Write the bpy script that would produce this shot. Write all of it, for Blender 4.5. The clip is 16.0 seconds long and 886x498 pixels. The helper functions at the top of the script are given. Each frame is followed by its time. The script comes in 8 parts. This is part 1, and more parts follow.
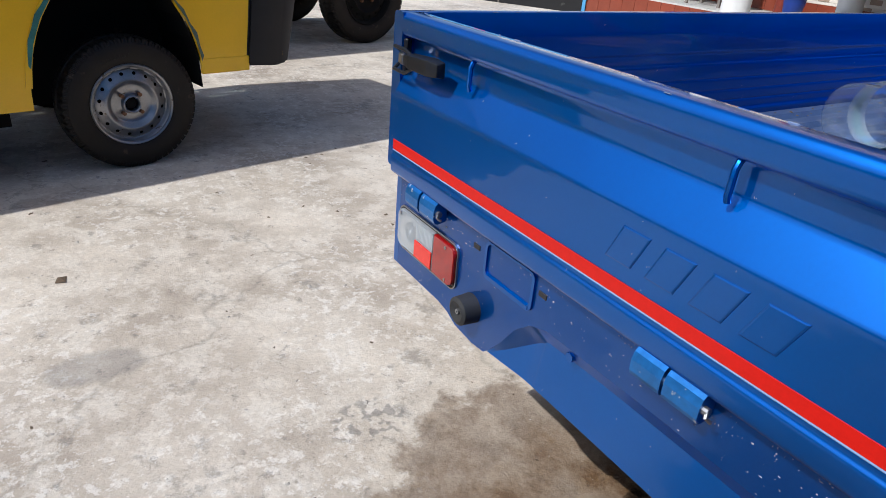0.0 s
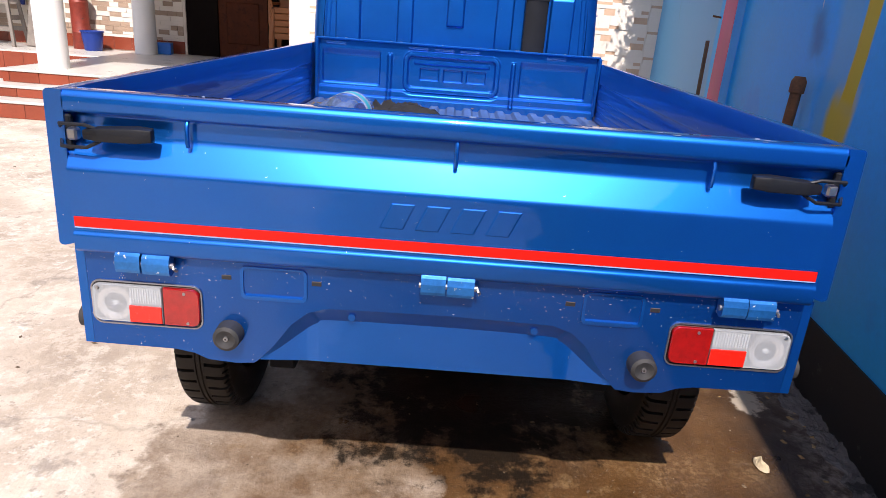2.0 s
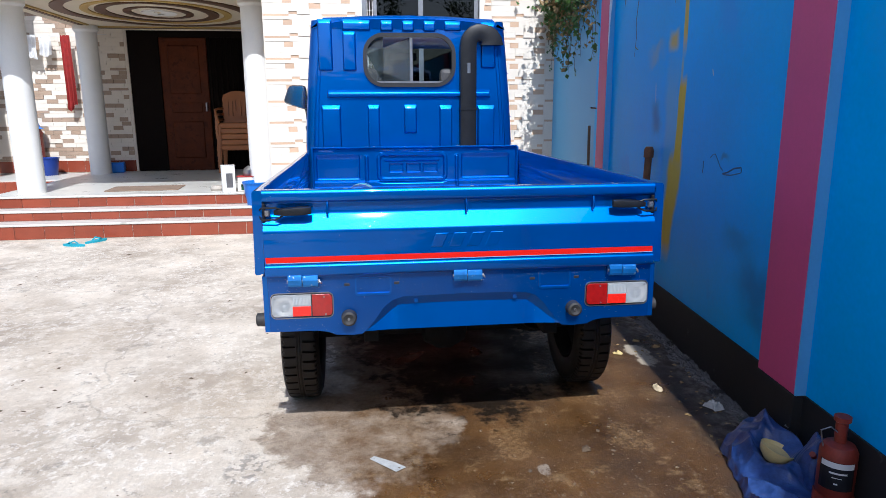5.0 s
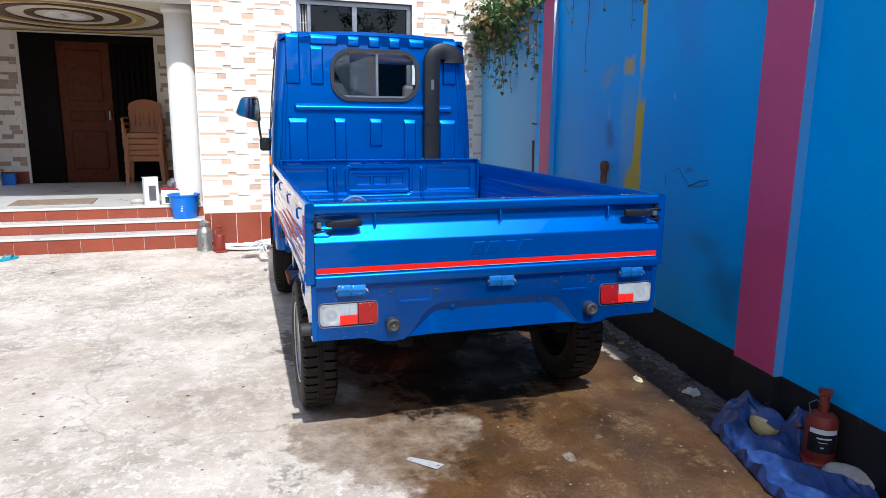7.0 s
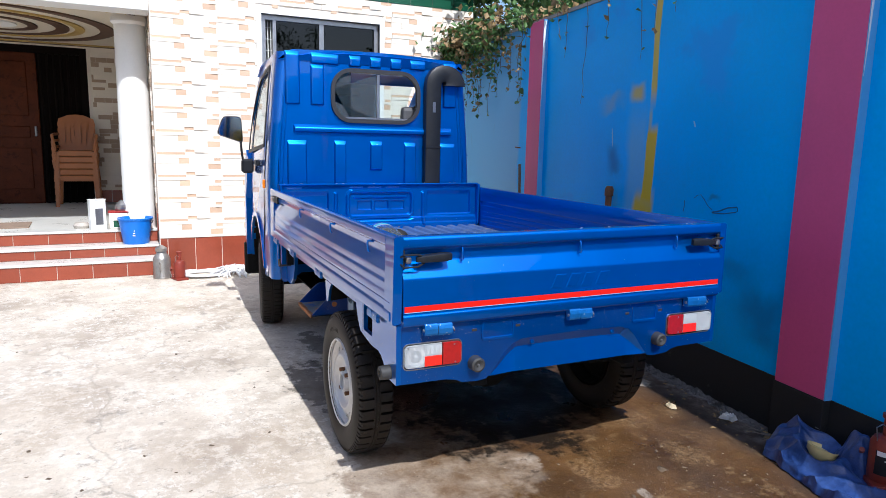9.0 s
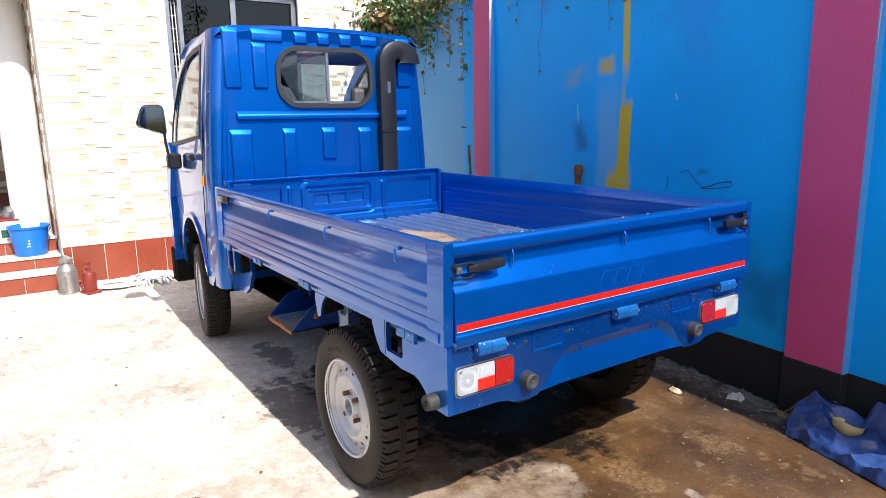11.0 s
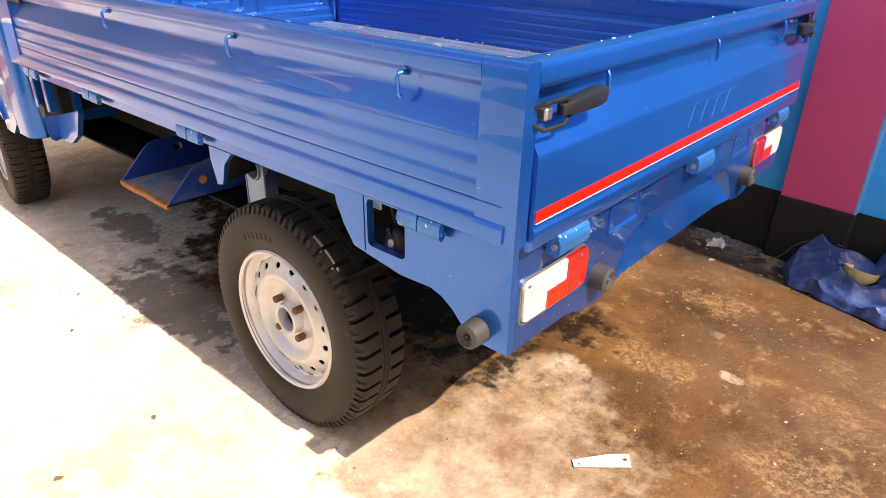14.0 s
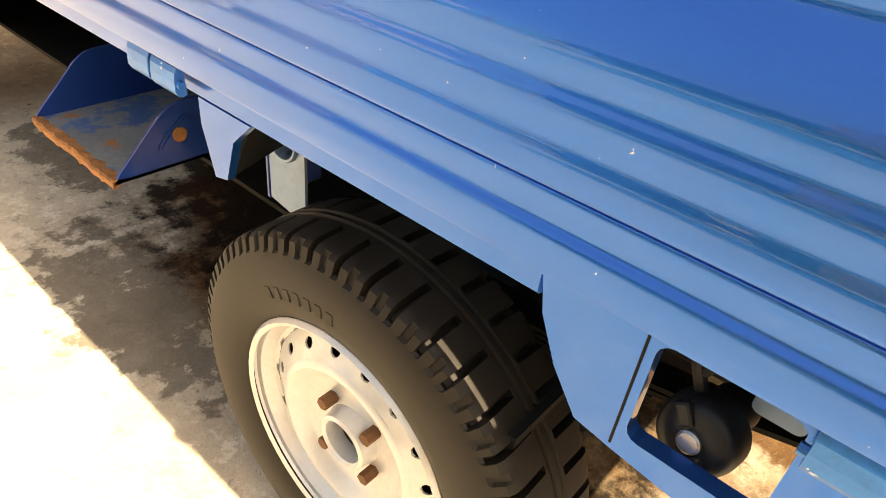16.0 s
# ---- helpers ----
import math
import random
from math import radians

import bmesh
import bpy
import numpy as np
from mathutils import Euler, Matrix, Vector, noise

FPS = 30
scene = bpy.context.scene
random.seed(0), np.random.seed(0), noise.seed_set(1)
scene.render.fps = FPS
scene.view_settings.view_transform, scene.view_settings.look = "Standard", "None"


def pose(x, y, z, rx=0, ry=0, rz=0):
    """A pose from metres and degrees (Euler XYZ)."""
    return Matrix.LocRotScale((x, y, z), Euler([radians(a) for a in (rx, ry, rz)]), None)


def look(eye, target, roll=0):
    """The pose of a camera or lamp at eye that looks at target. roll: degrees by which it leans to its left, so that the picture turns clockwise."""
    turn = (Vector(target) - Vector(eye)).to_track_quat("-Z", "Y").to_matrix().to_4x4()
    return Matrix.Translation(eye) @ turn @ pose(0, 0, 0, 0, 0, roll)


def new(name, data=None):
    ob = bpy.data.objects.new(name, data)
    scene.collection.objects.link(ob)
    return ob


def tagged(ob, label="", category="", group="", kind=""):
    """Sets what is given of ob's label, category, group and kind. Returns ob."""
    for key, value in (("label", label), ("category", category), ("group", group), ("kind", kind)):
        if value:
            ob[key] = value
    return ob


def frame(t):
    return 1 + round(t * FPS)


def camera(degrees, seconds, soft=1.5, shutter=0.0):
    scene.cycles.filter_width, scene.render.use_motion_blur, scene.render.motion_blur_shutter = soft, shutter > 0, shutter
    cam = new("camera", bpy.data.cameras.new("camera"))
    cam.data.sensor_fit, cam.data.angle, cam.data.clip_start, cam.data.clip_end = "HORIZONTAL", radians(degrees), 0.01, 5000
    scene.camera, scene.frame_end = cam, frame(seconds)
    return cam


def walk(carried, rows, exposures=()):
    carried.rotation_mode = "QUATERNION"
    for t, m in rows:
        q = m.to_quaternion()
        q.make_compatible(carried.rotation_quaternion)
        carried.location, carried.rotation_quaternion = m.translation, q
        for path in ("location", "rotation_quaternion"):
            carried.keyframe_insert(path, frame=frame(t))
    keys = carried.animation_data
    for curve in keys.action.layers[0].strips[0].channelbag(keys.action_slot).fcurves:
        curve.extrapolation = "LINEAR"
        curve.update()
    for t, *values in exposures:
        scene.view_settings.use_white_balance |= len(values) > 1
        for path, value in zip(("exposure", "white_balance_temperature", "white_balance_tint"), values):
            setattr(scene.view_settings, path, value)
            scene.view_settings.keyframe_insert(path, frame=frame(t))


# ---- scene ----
cam = camera(68.1, 16.0, soft=0.6)
PATH = [
    (0, (-0.627, -0.389, 1.232), (0.364, 1.101, 0.338), 4.9),
    (0.5, (-0.762, -0.297, 1.273), (0.667, 0.763, 0.358), 1.5),
    (1, (-0.915, -0.202, 1.221), (0.78, 0.509, 0.434), 3.3),
    (1.5, (-1.039, -0.051, 1.228), (0.744, 0.14, 0.342), 4.5),
    (2, (-1.223, 0.017, 1.254), (0.66, 0.009, 0.582), 4.4),
    (2.5, (-1.475, 0.034, 1.279), (0.42, -0.22, 0.693), 1.9),
    (3, (-1.752, 0.079, 1.31), (0.193, 0.086, 0.844), 3.5),
    (3.5, (-1.933, 0.148, 1.301), (0.014, 0.127, 0.844), 2.7),
    (4, (-2.137, 0.228, 1.335), (-0.177, 0.131, 0.947), 3.6),
    (4.2, (-2.22, 0.251, 1.339), (-0.261, 0.13, 0.958), 1.7),
    (6.3, (-2.409, 0.707, 1.357), (-0.484, 0.346, 0.952), 0.9),
    (6.5, (-2.403, 0.774, 1.354), (-0.48, 0.379, 0.972), 0.9),
    (7, (-2.401, 0.978, 1.368), (-0.524, 0.398, 0.989), 0.5),
    (7.5, (-2.386, 1.13, 1.376), (-0.519, 0.507, 1.023), 0.3),
    (8, (-2.267, 1.288, 1.354), (-0.435, 0.588, 0.962), -0.6),
    (8.5, (-2.133, 1.413, 1.37), (-0.316, 0.671, 0.98), -1.4),
    (9, (-2.043, 1.519, 1.391), (-0.25, 0.693, 1.071), 1.2),
    (9.2, (-2.01, 1.57, 1.428), (-0.239, 0.669, 1.206), 0.3),
    (11.3, (-1.424, 1.775, 1.411), (0.177, 0.649, 0.999), -0.2),
    (11.5, (-1.371, 1.78, 1.395), (0.209, 0.625, 0.982), 0.5),
    (12, (-1.205, 1.828, 1.381), (0.278, 0.564, 0.931), -0.5),
    (12.5, (-1.065, 1.858, 1.376), (0.303, 0.505, 0.829), -0.5),
    (13, (-0.882, 1.78, 1.326), (0.422, 0.413, 0.668), -1.7),
    (13.5, (-0.708, 1.655, 1.295), (0.562, 0.278, 0.595), -1.4),
    (14, (-0.56, 1.567, 1.254), (0.622, 0.219, 0.368), 1.0),
    (14.5, (-0.372, 1.494, 1.226), (0.744, 0.119, 0.296), 3.8),
    (15, (-0.172, 1.407, 1.195), (0.828, 0.033, 0.14), 5.3),
    (15.5, (0.041, 1.279, 1.144), (1.016, -0.095, 0.067), 6.0),
    (15.8, (0.199, 1.172, 1.11), (1.175, -0.149, -0.032), 6.5),
    (16, (0.279, 1.133, 1.072), (1.269, -0.166, -0.083), 7.0),
]
walk(cam, [(t, look(eye, target, roll)) for t, eye, target, roll in PATH],
     exposures=[(0, -0.22, 5800, 10), (0.5, -0.02, 5900, 14), (1.0, -0.03, 6150, 18), (2.5, 0.48, 6550, 20), (4.0, 0.1, 5650, 11), (7.0, 0.17, 5650, 11), (9.0, 0.32, 5700, 11),
                (11.5, 0.88, 6300, 13), (12.5, 1.15, 6900, 15), (13.5, 1.30, 7900, 20), (14.5, 1.28, 8100, 18), (15.0, 1.20, 8300, 14), (15.5, 1.06, 7900, 8), (16.0, 1.75, 10600, 8)])



# ---- world, sun, exposure ----
SUN_ELEV = 49.2
world = bpy.data.worlds.new("world")
scene.world = world
world.use_nodes = True
wn = world.node_tree
sky = wn.nodes.new("ShaderNodeTexSky")
sky.sky_type = "NISHITA"
sky.sun_disc = False
sky.sun_elevation = radians(SUN_ELEV)
sky.sun_rotation = radians(-89)
sky.air_density, sky.dust_density, sky.ozone_density = 1.0, 2.0, 1.2
wn.links.new(sky.outputs[0], wn.nodes["Background"].inputs[0])
wn.nodes["Background"].inputs[1].default_value = 0.135
sun = new("sun", bpy.data.lights.new("sun", "SUN"))
sun.data.energy, sun.data.angle, sun.data.color = 4.8, radians(0.53), (1.0, 0.95, 0.87)
sun.matrix_basis = look((-0.864 * 8, -0.018 * 8, 8), (0, 0, 0))

# ---- materials ----
def mat(name, col, rough=0.6, metal=0.0, var=0.25, scale=6.0, fine=60.0, bump=0.15, depth=0.004, coat=0.0, spots=None, tint=None, rand=0.0, spec=0.5, chips=None, coat_rough=0.07):
    """A surface with colour variation at two scales and fine relief. spots: (colour, scale, amount) of a third tone; rand: lightness by object."""
    m = bpy.data.materials.new(name)
    m.use_nodes = True
    nt = m.node_tree
    N, L = nt.nodes, nt.links
    b = N["Principled BSDF"]
    geo = N.new("ShaderNodeNewGeometry")
    def noise_at(s, detail=5.0, r=0.6):
        n = N.new("ShaderNodeTexNoise")
        n.inputs["Scale"].default_value, n.inputs["Detail"].default_value, n.inputs["Roughness"].default_value = s, detail, r
        L.new(geo.outputs["Position"], n.inputs["Vector"])
        return n
    n1, n2 = noise_at(scale), noise_at(fine, 3.0)
    add = N.new("ShaderNodeMath"); add.operation = "MULTIPLY_ADD"
    L.new(n1.outputs["Fac"], add.inputs[0]); add.inputs[1].default_value = 0.65
    mul = N.new("ShaderNodeMath"); mul.operation = "MULTIPLY"
    L.new(n2.outputs["Fac"], mul.inputs[0]); mul.inputs[1].default_value = 0.35
    L.new(mul.outputs[0], add.inputs[2])
    ramp = N.new("ShaderNodeValToRGB")
    ramp.color_ramp.elements[0].position, ramp.color_ramp.elements[1].position = 0.3, 0.7
    dark = [c * (1 - var) for c in col]
    lite = [min(1, c * (1 + var * 0.7)) for c in (tint or col)]
    ramp.color_ramp.elements[0].color, ramp.color_ramp.elements[1].color = (*dark, 1), (*lite, 1)
    L.new(add.outputs[0], ramp.inputs[0])
    out = ramp.outputs[0]
    if spots:
        for k, (sc, ss, amount) in enumerate(spots):
            n3 = noise_at(ss, 6.0, 0.65)
            n3.noise_dimensions = "4D"; n3.inputs["W"].default_value = 3.7 * (k + 1)
            r3 = N.new("ShaderNodeValToRGB")
            r3.color_ramp.elements[0].position, r3.color_ramp.elements[1].position = 0.62 - amount, 0.66 - amount * 0.9
            L.new(n3.outputs["Fac"], r3.inputs[0])
            mix = N.new("ShaderNodeMix"); mix.data_type = "RGBA"
            L.new(r3.outputs[0], mix.inputs[0]); L.new(out, mix.inputs[6]); mix.inputs[7].default_value = (*sc, 1)
            out = mix.outputs[2]
    if chips:                                  # flaked specks: (colour, scale, radius, share), gathered in patches
        cc, cs, cr, cp = chips
        warp = N.new("ShaderNodeVectorMath"); warp.operation = "MULTIPLY_ADD"
        wn_ = noise_at(cs * 1.7, 2.0)
        L.new(wn_.outputs["Color"], warp.inputs[0]); warp.inputs[1].default_value = (1.4 / cs,) * 3; L.new(geo.outputs["Position"], warp.inputs[2])
        vo = N.new("ShaderNodeTexVoronoi"); vo.inputs["Scale"].default_value = cs
        L.new(warp.outputs[0], vo.inputs["Vector"])
        near = N.new("ShaderNodeMath"); near.operation = "LESS_THAN"; L.new(vo.outputs["Distance"], near.inputs[0]); near.inputs[1].default_value = cr
        sp = N.new("ShaderNodeSeparateColor"); L.new(vo.outputs["Color"], sp.inputs[0])
        patchy = N.new("ShaderNodeMath"); patchy.operation = "MULTIPLY_ADD"
        L.new(noise_at(7.0, 3.0).outputs["Fac"], patchy.inputs[0]); patchy.inputs[1].default_value, patchy.inputs[2].default_value = 3.0 * cp, -1.0 * cp
        pick = N.new("ShaderNodeMath"); pick.operation = "LESS_THAN"; L.new(sp.outputs[0], pick.inputs[0]); L.new(patchy.outputs[0], pick.inputs[1])
        both = N.new("ShaderNodeMath"); both.operation = "MULTIPLY"; L.new(near.outputs[0], both.inputs[0]); L.new(pick.outputs[0], both.inputs[1])
        mixc = N.new("ShaderNodeMix"); mixc.data_type = "RGBA"
        L.new(both.outputs[0], mixc.inputs[0]); L.new(out, mixc.inputs[6]); mixc.inputs[7].default_value = (*cc, 1)
        out = mixc.outputs[2]
    if rand:
        oi = N.new("ShaderNodeObjectInfo")
        hsv = N.new("ShaderNodeHueSaturation")
        mr = N.new("ShaderNodeMapRange"); mr.inputs[3].default_value, mr.inputs[4].default_value = 1 - rand, 1 + rand
        L.new(oi.outputs["Random"], mr.inputs[0]); L.new(mr.outputs[0], hsv.inputs["Value"]); L.new(out, hsv.inputs["Color"])
        out = hsv.outputs[0]
    L.new(out, b.inputs["Base Color"])
    rr = N.new("ShaderNodeMapRange")
    rr.inputs[3].default_value, rr.inputs[4].default_value = max(0.02, rough - 0.12), min(1, rough + 0.12)
    L.new(add.outputs[0], rr.inputs[0]); L.new(rr.outputs[0], b.inputs["Roughness"])
    b.inputs["Metallic"].default_value = metal
    b.inputs["Coat Weight"].default_value, b.inputs["Coat Roughness"].default_value = coat, coat_rough
    b.inputs["Specular IOR Level"].default_value = spec
    if bump:
        bp = N.new("ShaderNodeBump")
        bp.inputs["Strength"].default_value, bp.inputs["Distance"].default_value = bump, depth
        L.new(add.outputs[0], bp.inputs["Height"]); L.new(bp.outputs[0], b.inputs["Normal"])
    return m


def glass_mat(name, tint, rough=0.02, ior=1.45, haze=0.0):
    """Thin clear sheet: light passes straight through, and Fresnel sets the gloss alone."""
    m = bpy.data.materials.new(name)
    m.use_nodes = True
    N, L = m.node_tree.nodes, m.node_tree.links
    N.remove(N["Principled BSDF"])
    out = N["Material Output"]
    clear, gloss, lw, mix = N.new("ShaderNodeBsdfTransparent"), N.new("ShaderNodeBsdfGlossy"), N.new("ShaderNodeLayerWeight"), N.new("ShaderNodeMixShader")
    clear.inputs[0].default_value = (*tint, 1)
    gloss.inputs["Roughness"].default_value = rough
    f0 = ((ior - 1) / (ior + 1)) ** 2
    lw.inputs["Blend"].default_value = 0.5
    power, scale = N.new("ShaderNodeMath"), N.new("ShaderNodeMath")
    power.operation, scale.operation = "POWER", "MULTIPLY_ADD"
    power.inputs[1].default_value = 5.0
    scale.inputs[1].default_value, scale.inputs[2].default_value = 1 - f0, f0
    L.new(lw.outputs["Facing"], power.inputs[0]); L.new(power.outputs[0], scale.inputs[0])
    L.new(scale.outputs[0], mix.inputs[0]); L.new(clear.outputs[0], mix.inputs[1]); L.new(gloss.outputs[0], mix.inputs[2])
    last = mix
    if haze:
        df, mx = N.new("ShaderNodeBsdfDiffuse"), N.new("ShaderNodeMixShader")
        df.inputs[0].default_value = (0.8, 0.85, 0.88, 1)
        mx.inputs[0].default_value = haze
        L.new(mix.outputs[0], mx.inputs[1]); L.new(df.outputs[0], mx.inputs[2])
        last = mx
    L.new(last.outputs[0], out.inputs[0])
    return m


M = {}
def lacquer(name, col, metal, rough, chips, var=0.08, wave=0.19):
    """Metallic enamel under a clear gloss coat that waves a little, as pressed sheet does."""
    m = mat(name, col, rough, metal, var, 3.0, 220.0, 0.012, 0.001, coat=1.0, coat_rough=0.035, spec=0.2, chips=chips)
    N, L = m.node_tree.nodes, m.node_tree.links
    b = N["Principled BSDF"]
    b.inputs["Coat IOR"].default_value = 1.40
    geo, mul, nz, bp = N.new("ShaderNodeNewGeometry"), N.new("ShaderNodeVectorMath"), N.new("ShaderNodeTexNoise"), N.new("ShaderNodeBump")
    mul.operation = "MULTIPLY"
    mul.inputs[1].default_value = (2.2, 2.2, 13.0)
    nz.inputs["Scale"].default_value, nz.inputs["Detail"].default_value, nz.inputs["Roughness"].default_value = 1.0, 2.0, 0.45
    bp.inputs["Strength"].default_value, bp.inputs["Distance"].default_value = wave, 0.006
    L.new(geo.outputs["Position"], mul.inputs[0]); L.new(mul.outputs[0], nz.inputs["Vector"])
    L.new(nz.outputs["Fac"], bp.inputs["Height"]); L.new(bp.outputs[0], b.inputs["Coat Normal"])
    return m


M["blue"] = lacquer("blue_metallic_paint", (0.003, 0.119, 0.49), 0.82, 0.37, ((0.40, 0.46, 0.55), 110.0, 0.13, 0.03))
M["blue_worn"] = lacquer("blue_paint_chipped", (0.003, 0.088, 0.39), 0.84, 0.41, ((0.62, 0.66, 0.72), 130.0, 0.24, 0.30), 0.15)
M["hinge"] = mat("scuffed_hinge_paint", (0.018, 0.17, 0.50), 0.36, 0.6, 0.3, 22.0, 120.0, 0.25, 0.003, coat=0.3, chips=((0.55, 0.60, 0.66), 90.0, 0.24, 0.25))
M["guard"] = mat("pale_dusty_guard", (0.22, 0.33, 0.48), 0.42, 0.2, 0.2, 9.0, 90.0, 0.1, 0.002, spots=[((0.13, 0.17, 0.22), 14.0, -0.03)])
M["tray_floor"] = mat("dusty_rusting_tray_floor", (0.17, 0.185, 0.20), 0.7, 0.05, 0.35, 9.0, 110.0, 0.2, 0.002, spots=[((0.045, 0.11, 0.27), 8.0, 0.04), ((0.33, 0.125, 0.040), 13.0, 0.02), ((0.10, 0.028, 0.012), 26.0, -0.02)])
M["tray_side"] = mat("dark_blue_tray_paint", (0.003, 0.045, 0.26), 0.35, 0.3, 0.25, 9.0, 110.0, 0.08, 0.001, coat=0.4, spots=[((0.20, 0.16, 0.13), 19.0, -0.03)])
M["bright_rust"] = mat("orange_flaking_rust", (0.34, 0.14, 0.050), 0.85, 0.0, 0.5, 26.0, 140.0, 0.5, 0.003, spots=[((0.10, 0.035, 0.018), 30.0, 0.0)])
M["mirror"] = mat("silvered_mirror_glass", (0.75, 0.77, 0.78), 0.02, 1.0, 0.03, 5.0, 60.0, 0.0)
M["bare"] = mat("bare_white_plaster", (0.70, 0.72, 0.74), 0.8, 0, 0.15, 14.0, 90.0, 0.3, 0.003)
M["lens"] = glass_mat("clear_lens_plastic", (0.92, 0.93, 0.92), 0.04, 1.5, 0.30)
M["speck"] = mat("white_paint_specks", (0.46, 0.48, 0.52), 0.7, 0, 0.2, 60.0, 300.0, 0.0)
M["flake"] = mat("bare_flaked_paint", (0.26, 0.32, 0.42), 0.6, 0.1, 0.3, 60.0, 300.0, 0.1, 0.001)
M["bed"] = mat("bed_floor_scuffed_paint", (0.075, 0.115, 0.215), 0.42, 0.15, 0.35, 5.0, 90.0, 0.15, 0.002, spots=[((0.17, 0.19, 0.23), 6.0, 0.05), ((0.05, 0.075, 0.17), 12.0, 0.03), ((0.24, 0.22, 0.18), 40.0, -0.05)])
M["black"] = mat("black_plastic", (0.010, 0.011, 0.014), 0.45, 0, 0.3, 20.0, 200.0, 0.1, 0.001, spec=0.3)
M["grey_rubber"] = mat("grey_rubber", (0.026, 0.026, 0.026), 0.65, 0, 0.3, 20.0, 150.0, 0.2, 0.002)
M["rubber"] = mat("tyre_rubber", (0.0145, 0.0108, 0.0080), 0.58, 0, 0.45, 9.0, 120.0, 0.25, 0.002, spec=0.28, spots=[((0.050, 0.034, 0.022), 10.0, 0.01)])
M["rim"] = mat("silver_painted_steel", (0.62, 0.62, 0.62), 0.38, 0.35, 0.12, 9.0, 110.0, 0.06, 0.001, spots=[((0.28, 0.25, 0.20), 20.0, -0.05)])
M["dullrim"] = mat("dull_galvanised_rim", (0.30, 0.30, 0.31), 0.32, 0.85, 0.2, 9.0, 110.0, 0.06, 0.001, spots=[((0.10, 0.08, 0.06), 16.0, 0.0)])
M["steel"] = mat("dull_steel", (0.35, 0.35, 0.36), 0.35, 0.9, 0.2, 14.0, 140.0, 0.1, 0.001)
# near-black for grime, and for parts whose shade is put into the colour
M["under"] = mat("underbody_grime_and_shade", (0.008, 0.0075, 0.007), 0.85, 0.0, 0.4, 9.0, 60.0, 0.3, 0.004, spec=0.2, spots=[((0.05, 0.033, 0.022), 12.0, -0.03)])
M["rust"] = mat("rusty_iron", (0.16, 0.07, 0.03), 0.85, 0.1, 0.5, 18.0, 120.0, 0.3, 0.003)
M["tape"] = mat("red_reflective_tape", (0.60, 0.010, 0.004), 0.35, 0, 0.10, 90.0, 420.0, 0.10, 0.0008, spec=0.25)
M["tape_edge"] = mat("pale_step_highlight", (0.26, 0.42, 0.66), 0.4, 0, 0.05, 20.0, 300.0, 0.0)
M["lamp_red"] = mat("red_lamp_lens", (0.30, 0.006, 0.005), 0.12, 0, 0.3, 60.0, 320.0, 0.6, 0.002, coat=0.8)
M["lamp_clear"] = mat("clear_lamp_lens", (0.50, 0.48, 0.46), 0.14, 0.7, 0.35, 38.0, 240.0, 0.9, 0.003, coat=0.8)
M["reflector"] = mat("bright_red_reflector", (0.72, 0.016, 0.006), 0.25, 0, 0.15, 90.0, 400.0, 0.3, 0.001, coat=0.6)
M["lamp_amber"] = mat("amber_lamp_lens", (0.75, 0.20, 0.01), 0.2, 0, 0.1, 50.0, 300.0, 0.3, 0.001, coat=0.4)
M["pane"] = glass_mat("window_glass", (0.80, 0.86, 0.86), 0.01, 1.5)
M["rearpane"] = glass_mat("dusty_tinted_glass", (0.42, 0.48, 0.50), 0.02, 1.55, 0.05)
M["darkpane"] = glass_mat("tinted_window_glass", (0.07, 0.085, 0.09), 0.01, 1.5)
M["bottle"] = glass_mat("clear_bottle_plastic", (0.90, 0.94, 0.96), 0.03, 1.40, 0.04)
M["trim"] = mat("dark_trim", (0.02, 0.02, 0.022), 0.5, 0, 0.2, 20.0, 200.0, 0.05, 0.001)
M["seat"] = mat("grey_seat_vinyl", (0.06, 0.06, 0.065), 0.6, 0, 0.2, 14.0, 120.0, 0.15, 0.002)
M["yellow"] = mat("yellow_van_paint", (0.86, 0.49, 0.004), 0.36, 0, 0.08, 4.0, 150.0, 0.04, 0.001, coat=0.25)
M["putty"] = mat("grey_filler_patch", (0.10, 0.13, 0.10), 0.8, 0, 0.4, 20.0, 120.0, 0.2, 0.002)
M["putty_teal"] = mat("teal_filler_patch", (0.04, 0.18, 0.16), 0.8, 0, 0.4, 20.0, 120.0, 0.2, 0.002)
M["cream"] = mat("cream_split_tile", (0.76, 0.69, 0.59), 0.6, 0, 0.07, 5.0, 90.0, 0.12, 0.002, rand=0.03)
M["peach"] = mat("tan_split_tile", (0.58, 0.40, 0.27), 0.6, 0, 0.12, 8.0, 90.0, 0.2, 0.003, rand=0.10)
# darker copy of the tan tile, with the porch shade in its colour
M["taupe"] = mat("shaded_tan_split_tile", (0.40, 0.29, 0.205), 0.6, 0, 0.15, 8.0, 90.0, 0.2, 0.003, rand=0.14)
M["grout"] = mat("cream_grout", (0.70, 0.63, 0.54), 0.85, 0, 0.1, 7.0, 80.0, 0.2, 0.003)
M["redtile"] = mat("brick_red_glazed_tile", (0.25, 0.055, 0.028), 0.22, 0, 0.15, 5.0, 70.0, 0.05, 0.001, rand=0.1)
M["greentile"] = mat("dark_green_glazed_tile", (0.012, 0.075, 0.040), 0.2, 0, 0.15, 5.0, 70.0, 0.05, 0.001, rand=0.1)
M["joint"] = mat("pale_tile_joint", (0.52, 0.46, 0.40), 0.85, 0, 0.15, 9.0, 90.0, 0.2, 0.002)
